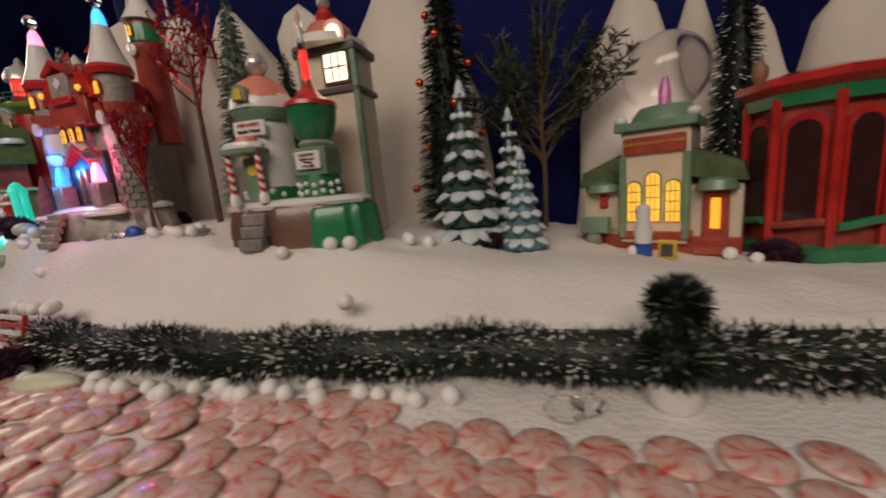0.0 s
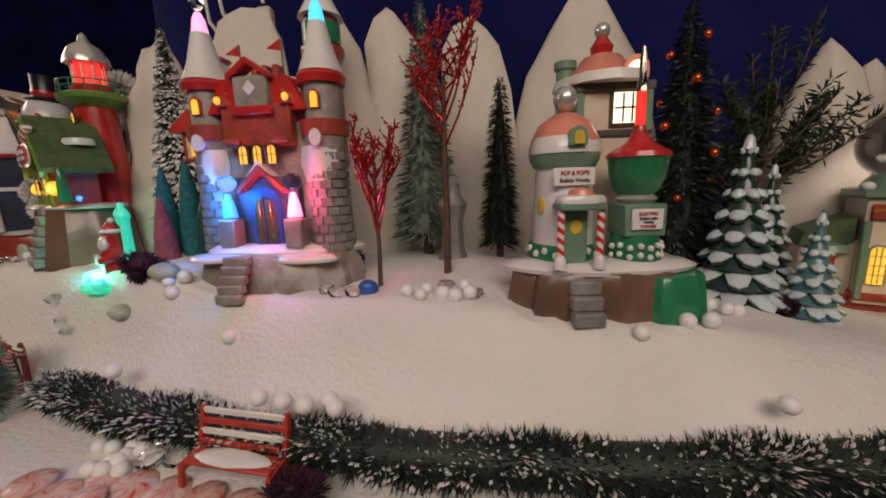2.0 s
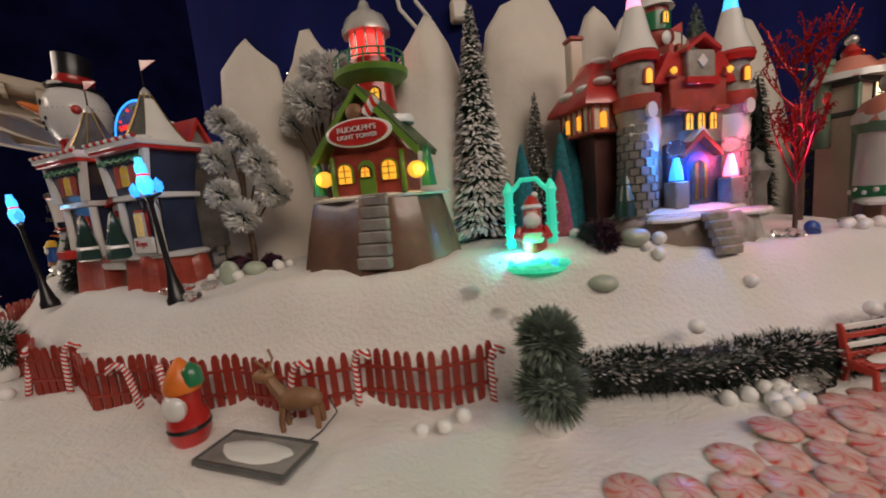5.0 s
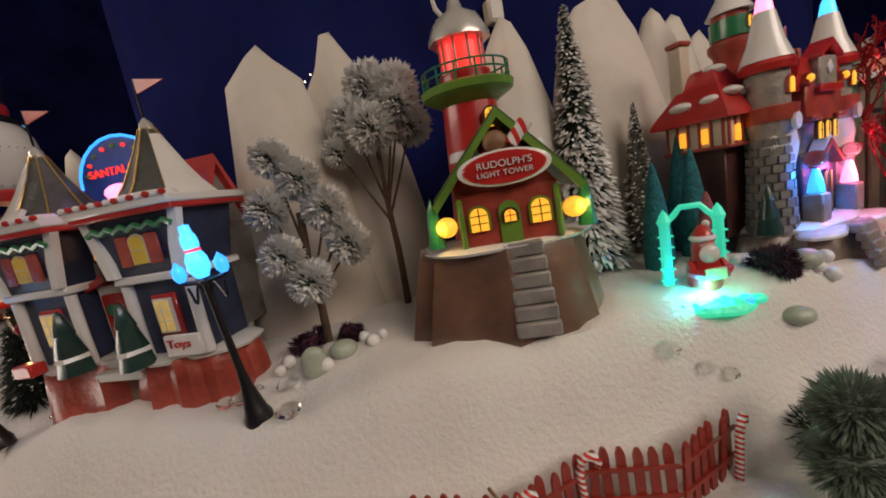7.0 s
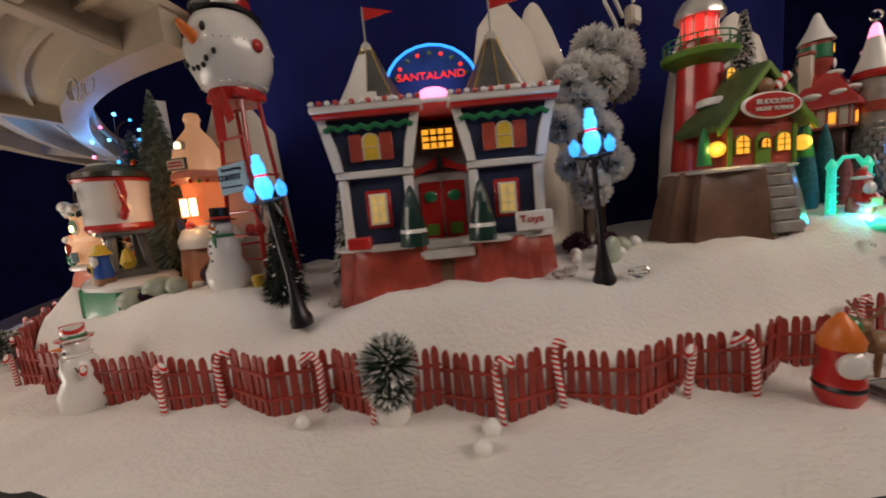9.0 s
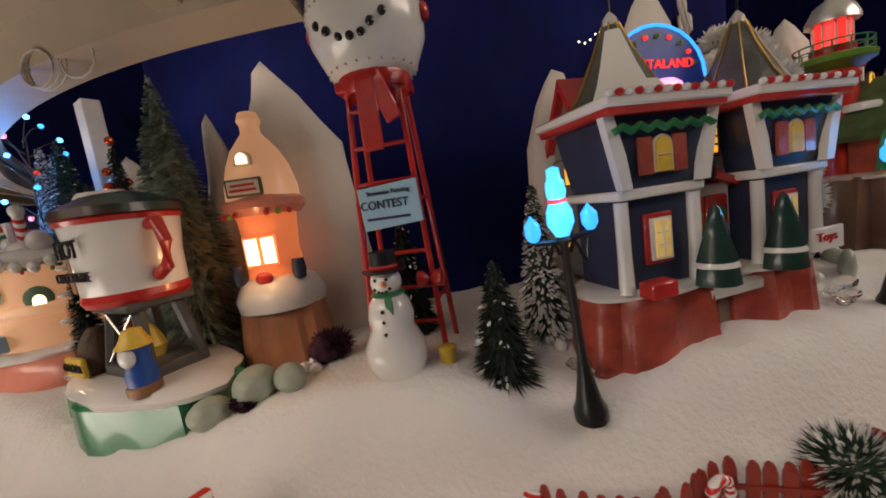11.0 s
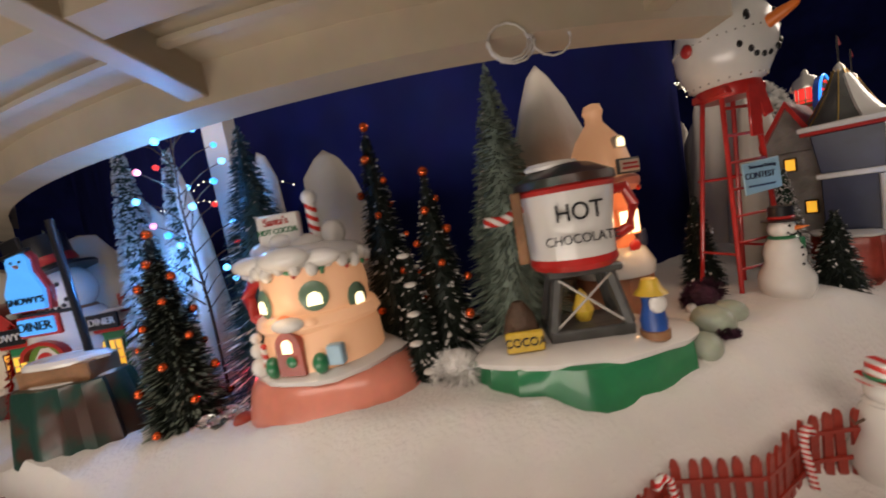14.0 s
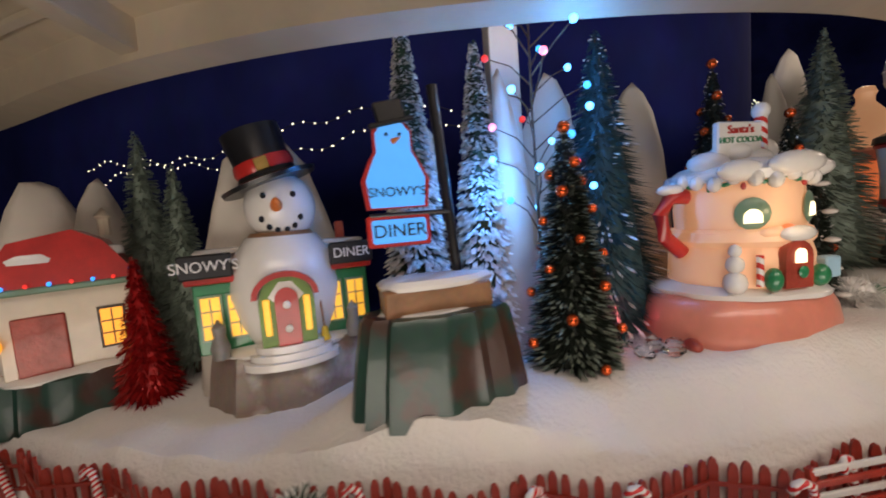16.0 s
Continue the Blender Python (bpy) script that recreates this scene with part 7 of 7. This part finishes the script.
def sled_santa():
    t = thing("toboggan", pose(-0.895, -0.262, -0.064, 0, 0, -28), "flat grey toboggan dusted with snow", "sled")
    part("deck", box(B(), (0, 0, 0.004), (0.068, 0.030, 0.006)), GREY, t)
    part("rim", tube(B(), [(-0.034, -0.015, 0.006), (0.034, -0.015, 0.006), (0.034, 0.015, 0.006), (-0.034, 0.015, 0.006), (-0.034, -0.015, 0.006)], 0.002, 6), SLATE, t)
    part("snow_dust", snow_cap(B(), (0, 0, 0.006), 0.026, 0.010, 0.002, 2), CWHITE, t)
    s = thing("elf_figurine", pose(-0.948, -0.226, -0.064, 0, 0, -30), "plump santa figurine with an orange and green hat", "figurine")
    part("figurine", lathe(B(), [(0.009, 0), (0.013, 0.008), (0.013, 0.020), (0.009, 0.028), (0.010, 0.036), (0.009, 0.042)], n=18), RED, s)
    part("beard", ball(B(), (0, -0.008, 0.030), 0.010, (1, 0.6, 1)), CWHITE, s)
    part("hat", lathe(B(), [(0.0115, 0.040), (0.012, 0.045), (0.007, 0.055), (0.002, 0.062), (0, 0.063)], n=16), ORANGE, s)
    part("hat_tail", lathe(B(), [(0.007, 0.044), (0.006, 0.054), (0, 0.060)], (0.008, 0.002, 0), 10), GREEN, s)
    part("belt", lathe(B(), [(0.0128, 0.012), (0.0138, 0.014), (0.0128, 0.0165)], n=18), BLACK, s)
    d = thing("reindeer_figurine", pose(-0.872, -0.232, -0.066, 0, 0, -12) @ Matrix.Scale(1.15, 4), "small brown reindeer figurine by the fence", "figurine")
    bm = B()
    ball(bm, (0, 0, 0.021), 0.0085, (1.7, 0.8, 0.85), 14)
    for x in (-0.010, 0.010):
        for y in (-0.004, 0.004):
            tube(bm, [(x, y, 0.018), (x * 1.15, y, 0.008), (x * 1.1, y, -0.001)], 0.0021, 6, 0.0014)
    tube(bm, [(-0.011, 0, 0.024), (-0.016, 0, 0.032), (-0.018, 0, 0.036)], 0.0042, 8, 0.003)
    ball(bm, (-0.021, 0, 0.037), 0.0048, (1.5, 0.85, 0.9), 10)
    for sy in (-1, 1):
        tube(bm, [(-0.018, 0.002 * sy, 0.040), (-0.017, 0.006 * sy, 0.046), (-0.020, 0.008 * sy, 0.051)], 0.0009, 5)
    part("reindeer", bm, WOOD, d)
    part("tow_rope", tube(B(), [(-0.852, -0.238, -0.040), (-0.846, -0.244, -0.050), (-0.856, -0.255, -0.056), (-0.868, -0.266, -0.058)], 0.0006, 5), BLACK, t, "thin black rope").matrix_parent_inverse = t.matrix_world.inverted()
    p = thing("man_figurine", pose(0.063, -0.100, ground(0.063, -0.100), 0, 0, -15), "small baker figurine in white with blue trousers", "figurine")
    part("figurine", lathe(B(), [(0.006, 0), (0.0065, 0.010), (0.0075, 0.022), (0.005, 0.030), (0.006, 0.036), (0.005, 0.042), (0, 0.046)], n=14), CWHITE, p)
    part("trousers", lathe(B(), [(0.0072, -0.001), (0.0072, 0.010), (0.006, 0.011)], n=14), BLUE, p)
    c = thing("menu_stand", pose(0.082, -0.098, ground(0.082, -0.098), 0, 0, -20), "tiny yellow framed chalkboard stand", "sign")
    part("frame", box(B(), (0, 0, 0.008), (0.014, 0.004, 0.017)), YELLOW, c)
    part("board", box(B(), (0, -0.0026, 0.008), (0.009, 0.001, 0.011)), SLATE, c)
    st = thing("stone_figure", pose(-0.352, -0.112, 0.028, 0, 0, 0), "plain grey gnarled stone figure under the tree", "statue")
    part("figure", lathe(B(), [(0.016, 0), (0.011, 0.02), (0.010, 0.045), (0.015, 0.062), (0.008, 0.072), (0.008, 0.082), (0, 0.09)], n=14, wob=0.06), GREY, st)


sled_santa()

# ---- edge of the terrace: hedge, fence, canes, tubs ----


def garland(u0, u1, label, seed, n=19000):
    t = thing("pine_garland", pose(0, 0, 0), label, "garland", "hedge garlands")
    rnd = random.Random(seed)
    core, dk, wh = B(), B(), B()
    pts = []
    for i in range(41):
        p, nn = lip(u0 + (u1 - u0) * i / 40)
        pts.append((p.x - nn.x * 0.010, p.y - nn.y * 0.010, -0.050))
    tube(core, pts, 0.014, 12)
    for i in range(n):
        u = u0 + (u1 - u0) * rnd.random()
        p, nn = lip(u)
        c = Vector((p.x - nn.x * 0.011, p.y - nn.y * 0.011, -0.049 + 0.003 * math.sin(u * 180)))
        a = rnd.uniform(0, 6.2832)
        tg = Vector((-nn.y, nn.x, 0))
        d = Vector((-nn.x, -nn.y, 0)) * math.cos(a) + Vector((0, 0, 1)) * math.sin(a) + tg * rnd.uniform(-1.7, 1.7)
        d.normalize()
        r = rnd.uniform(0.016, 0.0250) * (0.86 if d.z > 0.5 else 1)
        s = d.cross(Vector((rnd.random(), rnd.random(), rnd.random()))).normalized() * 0.0007
        b = c + d * 0.008
        e = c + d * r
        m_ = b.lerp(e, 0.6)
        dk.faces.new([dk.verts.new(b), dk.verts.new(m_ + s), dk.verts.new(e), dk.verts.new(m_ - s)])
        if rnd.random() < (0.30 if d.z > 0 else 0.16) * (0.4 + 1.2 * (noise.noise((u * 90, 0, d.z)) > 0)):
            b, e = c + d * (r - 0.004), c + d * (r + 0.0012)
            m_ = b.lerp(e, 0.5)
            s *= 1.5
            wh.faces.new([wh.verts.new(b), wh.verts.new(m_ + s), wh.verts.new(e), wh.verts.new(m_ - s)])
    part("stem", core, NEEDLEDARK, t)
    part("bristles", dk, NEEDLEDARK, t, smooth=False)
    part("frost", wh, FLOCK, t, "white flocked specks", smooth=False)


garland(0.035, 0.20, "dark green pine garland flecked with white", 1)
garland(0.20, 0.335, "dark green pine garland flecked with white", 2)


def picket_mesh():
    bm = prism(B(), [(-0.0027, 0), (0.0027, 0), (0.0027, 0.041), (0.0016, 0.0450), (0, 0.0460), (-0.0016, 0.0450), (-0.0027, 0.041)], -0.001, 0.001)
    me = bpy.data.meshes.new("picket")
    bm.to_mesh(me)
    bm.free()
    me.materials.append(FENCERED)
    return me


def cane_mesh():
    pts = [(0, 0, 0), (0, 0, 0.014), (0, 0, 0.036), (0.002, 0, 0.0415), (0.006, 0, 0.044), (0.010, 0, 0.0425), (0.012, 0, 0.038)]
    bm = tube(B(), pts, 0.0026, 8)
    me = bpy.data.meshes.new("cane")
    bm.to_mesh(me)
    bm.free()
    me.materials.append(CANE)
    me.shade_smooth()
    return me


PICKET, CANEM = picket_mesh(), cane_mesh()
rnd = random.Random(12)
u, side, k = 0.352, 1, 0
while u < 0.995:
    a, na = lip(u)
    b, nb = lip(u + 0.0155)
    wa, wb = (-0.004, -0.019) if side > 0 else (-0.019, -0.004)
    pa, pb = a + na * wa, b + nb * wb
    z = min(ground(pa.x, pa.y), ground(pb.x, pb.y), low(u) + 0.004) - 0.001
    d = pb - pa
    rz = math.degrees(math.atan2(d.y, d.x))
    t = thing("picket_fence", pose(pa.x, pa.y, z, 0, 0, rz), "dark red wooden picket fence panel in the snow", "fence", "fence panels")
    ln = d.length
    for i in range(6):
        o = new("picket", PICKET)
        o.parent = t
        o.matrix_basis = pose(ln * (i + 0.5) / 6, 0, rnd.uniform(-0.001, 0.001), rnd.uniform(-3, 3), rnd.uniform(-2, 2), 0)
    for h in (0.014, 0.033):
        part("rail", box(B(), (ln / 2, 0.0018, h), (ln, 0.0014, 0.0024), bev=0), FENCERED, t)
    if k % 3 != 1:
        c = new("candy_cane", CANEM)
        q = pa + (pb - pa).normalized() * 0.004
        nn = na * -0.006
        c.matrix_world = pose(q.x + nn.x, q.y + nn.y, z + rnd.uniform(-0.002, 0.003), rnd.uniform(-8, 8), rnd.uniform(-10, 10), rz + rnd.choice((0, 180)) + rnd.uniform(-25, 25))
        tagged(c, "red and white striped candy cane by the fence", "candy cane", "candy canes")
    u += 0.0155
    side, k = -side, k + 1


def topiary(p, h, r, label, seed, n=900, two=False, frost=0.4, mat=None):
    z = ground(p[0], p[1])
    t = thing("potted_bush", pose(p[0], p[1], z - 0.001), label, "bush", "potted bushes")
    rnd = random.Random(seed)
    part("pot", lathe(B(), [(0.010, 0), (0.0125, 0.004), (0.012, 0.013), (0.010, 0.015)], n=16), CWHITE, t, "white pot")
    dk, wh = B(), B()
    for c, rr in (((0, 0, h * 0.62), r), ((0, 0, h * 0.38), r * 0.9)) if not two else (((0, 0, h * 0.76), r * 0.95), ((0, 0, h * 0.36), r * 1.1)):
        ball(dk, c, rr * 0.65, n=8)
        puff(dk, c, rr, n * 2, rnd, 0.0007, 0.75)
        puff(wh, c, rr * 1.03, int(n * 2 * frost), rnd, 0.0009, 0.25)
    part("foliage", dk, mat or (NEEDLEGREY if two else NEEDLE), t, smooth=False)
    part("frost", wh, FLOCK if not two else NEEDLEGREY, t, smooth=False)


topiary((-0.705, -0.283), 0.082, 0.023, "round frosted topiary of two balls in a pot", 1, two=True)
topiary((-1.192, -0.062), 0.066, 0.021, "round frosted bush in a white pot", 2)
topiary((-1.527, 0.425), 0.060, 0.020, "round frosted bush in a white pot", 3)
topiary((-1.560, 0.900), 0.050, 0.020, "round frosted bush in a white pot", 4)
topiary((0.052, -0.262), 0.070, 0.017, "dark frosted bush in a pot by the hedge", 5, two=True, frost=0.1, mat=NEEDLEDARK)


def bench(p, rz, w=0.060):
    t = thing("park_bench", pose(p[0], p[1], ground(p[0], p[1]), 0, 0, rz), "red slatted park bench dusted with snow", "bench", "benches")
    for sx in (-1, 1):
        part("end_frame", prism(B(), [(0.010, 0), (0.013, 0), (0.011, 0.016), (-0.004, 0.018), (-0.010, 0.042), (-0.013, 0.042), (-0.008, 0.014), (-0.009, 0), (-0.006, 0), (-0.004, 0.012), (0.009, 0.012)], -0.0015, 0.0015, pose(w / 2 * sx, 0, 0, 0, 0, -90)), BENCHRED, t)
    for k in range(4):
        part("back_slat", box(B(), (0, 0.0058 + 0.0016 * k, 0.021 + 0.0062 * k), (w, 0.002, 0.0042), bev=0.0005), BENCHRED if k % 2 == 0 else CWHITE, t)
    for k in range(3):
        part("seat_slat", box(B(), (0, -0.008 + 0.005 * k, 0.0175), (w, 0.0042, 0.002), bev=0.0005), BENCHRED, t)
    part("seat_snow", snow_cap(B(), (0, -0.003, 0.0185), w * 0.42, 0.007, 0.002, 3), CWHITE, t)


bench((-0.459, -0.304), -2)
bench((-1.556, 0.575), -80)

# ---- beads, sweets, gems, stones ----
bm = ball(B(), (0, 0, 0), 0.0056, n=14)
pearl = bpy.data.meshes.new("bead")
bm.to_mesh(pearl)
bm.free()
pearl.materials.append(PEARL)
pearl.shade_smooth()


def bead(x, y, dz=0.0, s=1.0):
    o = new("white_bead", pearl)
    o.matrix_world = pose(x, y, ground(x, y) + 0.0042 * s + dz) @ Matrix.Diagonal((s, s, s, 1))
    tagged(o, "round white bead lying on the snow", "bead", "white beads")


rnd = random.Random(21)
for k in range(26):
    x = -0.40 + 0.0135 * k + rnd.uniform(-0.004, 0.004)
    p, n = min((lip(i / 200) for i in range(60)), key=lambda q: abs(q[0].x - x))
    bead(x, p.y - 0.040 + rnd.uniform(-0.006, 0.006), 0, rnd.uniform(0.85, 1.1))
for x, y in ((-0.434, -0.283), (-0.452, -0.281), (-0.418, -0.285), (-0.405, -0.278), (-0.398, -0.285), (-0.139, -0.249), (-0.585, -0.264)):
    bead(x, y - 0.006, 0.0, 1.0)
    scene.collection.objects[-1].location.z = -0.0185
for x, y in ((-0.580, -0.291), (-0.566, -0.293), (-0.551, -0.291), (-0.541, -0.293), (-0.556, -0.302), (-0.548, -0.303), (-0.552, -0.311), (-0.562, -0.311), (-0.540, -0.309), (-0.548, -0.299)):
    bead(x, y, 0.0)
for x, y in ((-0.372, -0.216), (-0.360, -0.222), (-0.358, -0.210), (-0.345, -0.214), (-0.335, -0.218), (-0.33, -0.20), (-0.325, -0.212), (-0.507, -0.243), (-0.575, -0.222), (-0.568, -0.214), (-0.583, -0.216), (-0.176, -0.212), (-0.160, -0.209),
             (-0.21, -0.228), (-0.115, -0.155), (-0.128, -0.165), (-0.135, -0.155), (0.055, -0.10), (0.13, -0.09), (0.145, -0.10), (-0.99, -0.058), (-0.983, -0.052), (-0.915, -0.072), (-0.920, -0.060), (-0.955, -0.080),
             (-0.905, -0.065), (-1.295, 0.222), (-1.300, 0.232), (-1.288, 0.236), (-1.17, 0.085), (-0.79, -0.262), (-0.775, -0.266), (-0.76, -0.258), (-1.15, -0.115), (-1.165, -0.125), (-1.245, -0.03), (-0.63, -0.185)):
    bead(x, y, 0, rnd.uniform(0.8, 1.05))

bm = lathe(B(), [(0.0095, 0.0), (0.0122, 0.0008), (0.0132, 0.0022), (0.0118, 0.0036), (0.006, 0.0044), (0, 0.0046)], n=22)
mint = bpy.data.meshes.new("mint")
bm.to_mesh(mint)
bm.free()
mint.materials.append(MINT)
mint.shade_smooth()
for r_ in range(5):
    for k in range(42):
        u = 0.02 + 0.0076 * k + 0.0038 * (r_ % 2)
        d = -0.050 - 0.0192 * r_ + rnd.uniform(-0.003, 0.003)
        if u < 0.30 + 0.012 * r_ and not (0.085 < u < 0.16 and r_ < 1) and not (0.06 < u < 0.105):
            p, n = lip(u)
            q = p + n * d
            o = new("peppermint_sweet", mint)
            o.matrix_world = pose(q.x, q.y, ground(q.x, q.y) - 0.0005, rnd.uniform(-5, 5), rnd.uniform(-5, 5), rnd.uniform(0, 360)) @ Matrix.Diagonal((rnd.uniform(0.92, 1.06),) * 3 + (1,))
            tagged(o, "red and white peppermint sweet pressed in snow", "sweet", "peppermint path")

bm = lathe(B(), [(0.002, 0), (0.0062, 0.003), (0.0066, 0.005), (0.0045, 0.0072), (0, 0.0075)], n=9)
gem = bpy.data.meshes.new("gem")
bm.to_mesh(gem)
bm.free()
gem.materials.append(GEM)
for x, y, s in ((-0.985, -0.116, 1.3), (-1.180, 0.050, 1.1), (-1.190, 0.058, 1), (-1.175, 0.060, 1.2), (-1.165, 0.045, 1.1), (-1.155, 0.030, 1.2), (-1.185, 0.068, 1), (-1.168, 0.036, 0.9), (-1.02, -0.075, 1.2), (-1.01, -0.068, 1), (-1.03, -0.07, 1),
                (-0.985, -0.075, 1.3), (-0.735, -0.200, 1.2), (-0.715, -0.212, 1.1), (-0.700, -0.218, 1), (-0.43, -0.215, 1.2), (-0.415, -0.218, 1), (-0.44, -0.209, 1), (-1.455, 0.655, 1.3), (-1.465, 0.645, 1.2), (-1.450, 0.640, 1), (-1.475, 0.660, 1.2),
                (-1.462, 0.630, 1.1), (-1.480, 0.640, 1.3), (-1.455, 0.675, 1), (0.0, -0.283, 1.5), (0.012, -0.278, 1.3), (-0.51, -0.295, 1.4), (-0.525, -0.298, 1.5), (-0.32, -0.205, 1), (-0.345, -0.2, 1.1)):
    o = new("glass_gem", gem)
    o.matrix_world = pose(x, y, ground(x, y) - 0.0005, rnd.uniform(-20, 20), rnd.uniform(-20, 20), rnd.uniform(0, 360)) @ Matrix.Diagonal((s, s, s, 1))
    tagged(o, "clear faceted glass gem on the snow", "gem", "glass gems")
for x, y, s, m_, lb in ((-0.354, -0.322, (0.027, 0.010, 0.008), OVAL, "long pale oval stone below the hedge"), (-0.590, -0.212, (0.014, 0.010, 0.008), STONEGREEN, "flat grey-green glass stone"),
                        (-0.628, -0.224, (0.012, 0.009, 0.007), STONEGREEN, "flat grey-green glass stone"), (-0.963, -0.078, (0.011, 0.006, 0.014), STONEGREEN, "upright grey-green stone slab"), (-0.940, -0.072, (0.012, 0.009, 0.008), STONEGREEN, "rounded grey-green stone on snow"),
                        (-0.405, -0.212, (0.008, 0.006, 0.007), BLUE, "small bright blue pebble"), (-1.470, 0.620, (0.009, 0.006, 0.006), BRICKRED, "small dark red pebble")):
    o = part("pebble", ball(B(), (0, 0, 0), 1, s, 16), m_)
    for v in o.data.vertices:
        v.co += v.co.normalized() * 0.0012 * noise.noise(v.co * 90)
    o.matrix_world = pose(x, y, ground(x, y) + s[2] * 0.5, 0, 0, rnd.uniform(-20, 20))
    tagged(o, lb, "stone", "stones")

# ---- strings of lights, cables ----


def fairy_string(name, pts, mat, wire, label, every=1, r=0.002):
    t = thing(name, pose(0, 0, 0), label, "fairy lights", "light strings")
    part("wire", tube(B(), pts, 0.0006, 4), wire, t)
    for i, p in enumerate(pts[::every]):
        part("bulb", ball(B(), p, r, n=6), mat[i % len(mat)], t)


# rows of glowing beads before the backdrop stand in for lights reflected in glass
for z, d0, u0, u1, n in ((0.235, 0.30, 0.80, 1.10, 46), (0.262, 0.31, 0.83, 1.12, 40), (0.30, 0.31, 0.40, 0.47, 12)):
    pts = []
    for i in range(n):
        p, nn = lip(u0 + (u1 - u0) * i / (n - 1))
        pts.append((p.x + nn.x * d0, p.y + nn.y * d0, z + 0.006 * math.sin(i * 1.1) + 0.012 * math.sin(i * 0.21)))
    fairy_string("reflected_light_string", pts, [LITWHITE], BLACK, "string of tiny warm white bulbs standing in for reflected lights", r=0.0011)
# lit bare branches between the frosted trees
t = thing("lit_branch", pose(-1.408, 0.715, -0.03), "bare branch with blue and red bulbs", "light branch")
rnd = random.Random(5)
bm = tube(B(), [(0, 0, 0), (0.003, 0.004, 0.12), (-0.002, 0.006, 0.24), (0.004, 0.004, 0.33)], 0.0018, 6, 0.0008)
for k in range(26):
    z = 0.12 + 0.0082 * k
    a = k * 2.3
    e = (0.040 * math.cos(a), 0.045 * math.sin(a), z + 0.03)
    tube(bm, [(0, 0.005, z), (e[0] * 0.5, e[1] * 0.5, z + 0.02), e], 0.0008, 5, 0.0004)
    part("bulb", ball(B(), e, 0.0034, n=8), (LITBULB, LITCYAN, LITBULB, LITPINK, LITBULB, LITRED)[k % 6], t, "glowing bulb" if k == 0 else "")
part("branch", bm, BROWN, t)
for p, e in (((-1.440, 0.765, 0.15), 0.34), ((-1.440, 0.690, 0.23), 0.26)):
    point_lamp("branch_glow", p, e, (0.08, 0.35, 1.0))
point_lamp("branch_glow_red", (-1.425, 0.665, 0.03), 0.018, (1.0, 0.05, 0.1))
# looped cables under the canopy beam
for x, y, rz in ((-1.395, 0.355, -60), (-1.375, 0.325, -60)):
    t = thing("cable_coil", pose(x, y, 0.285, 0, 0, rz), "loop of white cable hanging from the beam", "cable")
    for k in range(3 if x < -1.38 else 1):
        part("loop", tube(B(), [(0.016 * math.sin(a * 0.5236) * (1 + 0.1 * k) + 0.002 * k, 0.002 * k, -0.015 + 0.013 * math.cos(a * 0.5236) * (1 + 0.08 * k)) for a in range(13)], 0.0009, 6), POST, t)
# white flex hanging on the wall behind the hills
for pts in ([(-0.735, 0.070, 0.46), (-0.748, 0.068, 0.40), (-0.742, 0.066, 0.36), (-0.722, 0.064, 0.335), (-0.705, 0.062, 0.30)], [(-0.712, 0.070, 0.46), (-0.725, 0.068, 0.405), (-0.718, 0.066, 0.37), (-0.700, 0.064, 0.345)],
            [(-0.655, 0.075, 0.47), (-0.658, 0.074, 0.42), (-0.655, 0.073, 0.38)]):
    t = thing("wall_cable", pose(0, 0, 0), "white electric flex hanging down the wall", "cable", "wall cables")
    part("flex", tube(B(), pts, 0.0028, 8), POST, t)
t = thing("socket_box", pose(-0.655, 0.075, 0.36), "cream plastic socket box on the wall", "socket")
part("housing", box(B(), (0, 0, 0), (0.024, 0.016, 0.030), bev=0.003), CREAM, t)
part("face_plate", box(B(), (0, -0.0085, 0), (0.018, 0.002, 0.022)), POST, t)
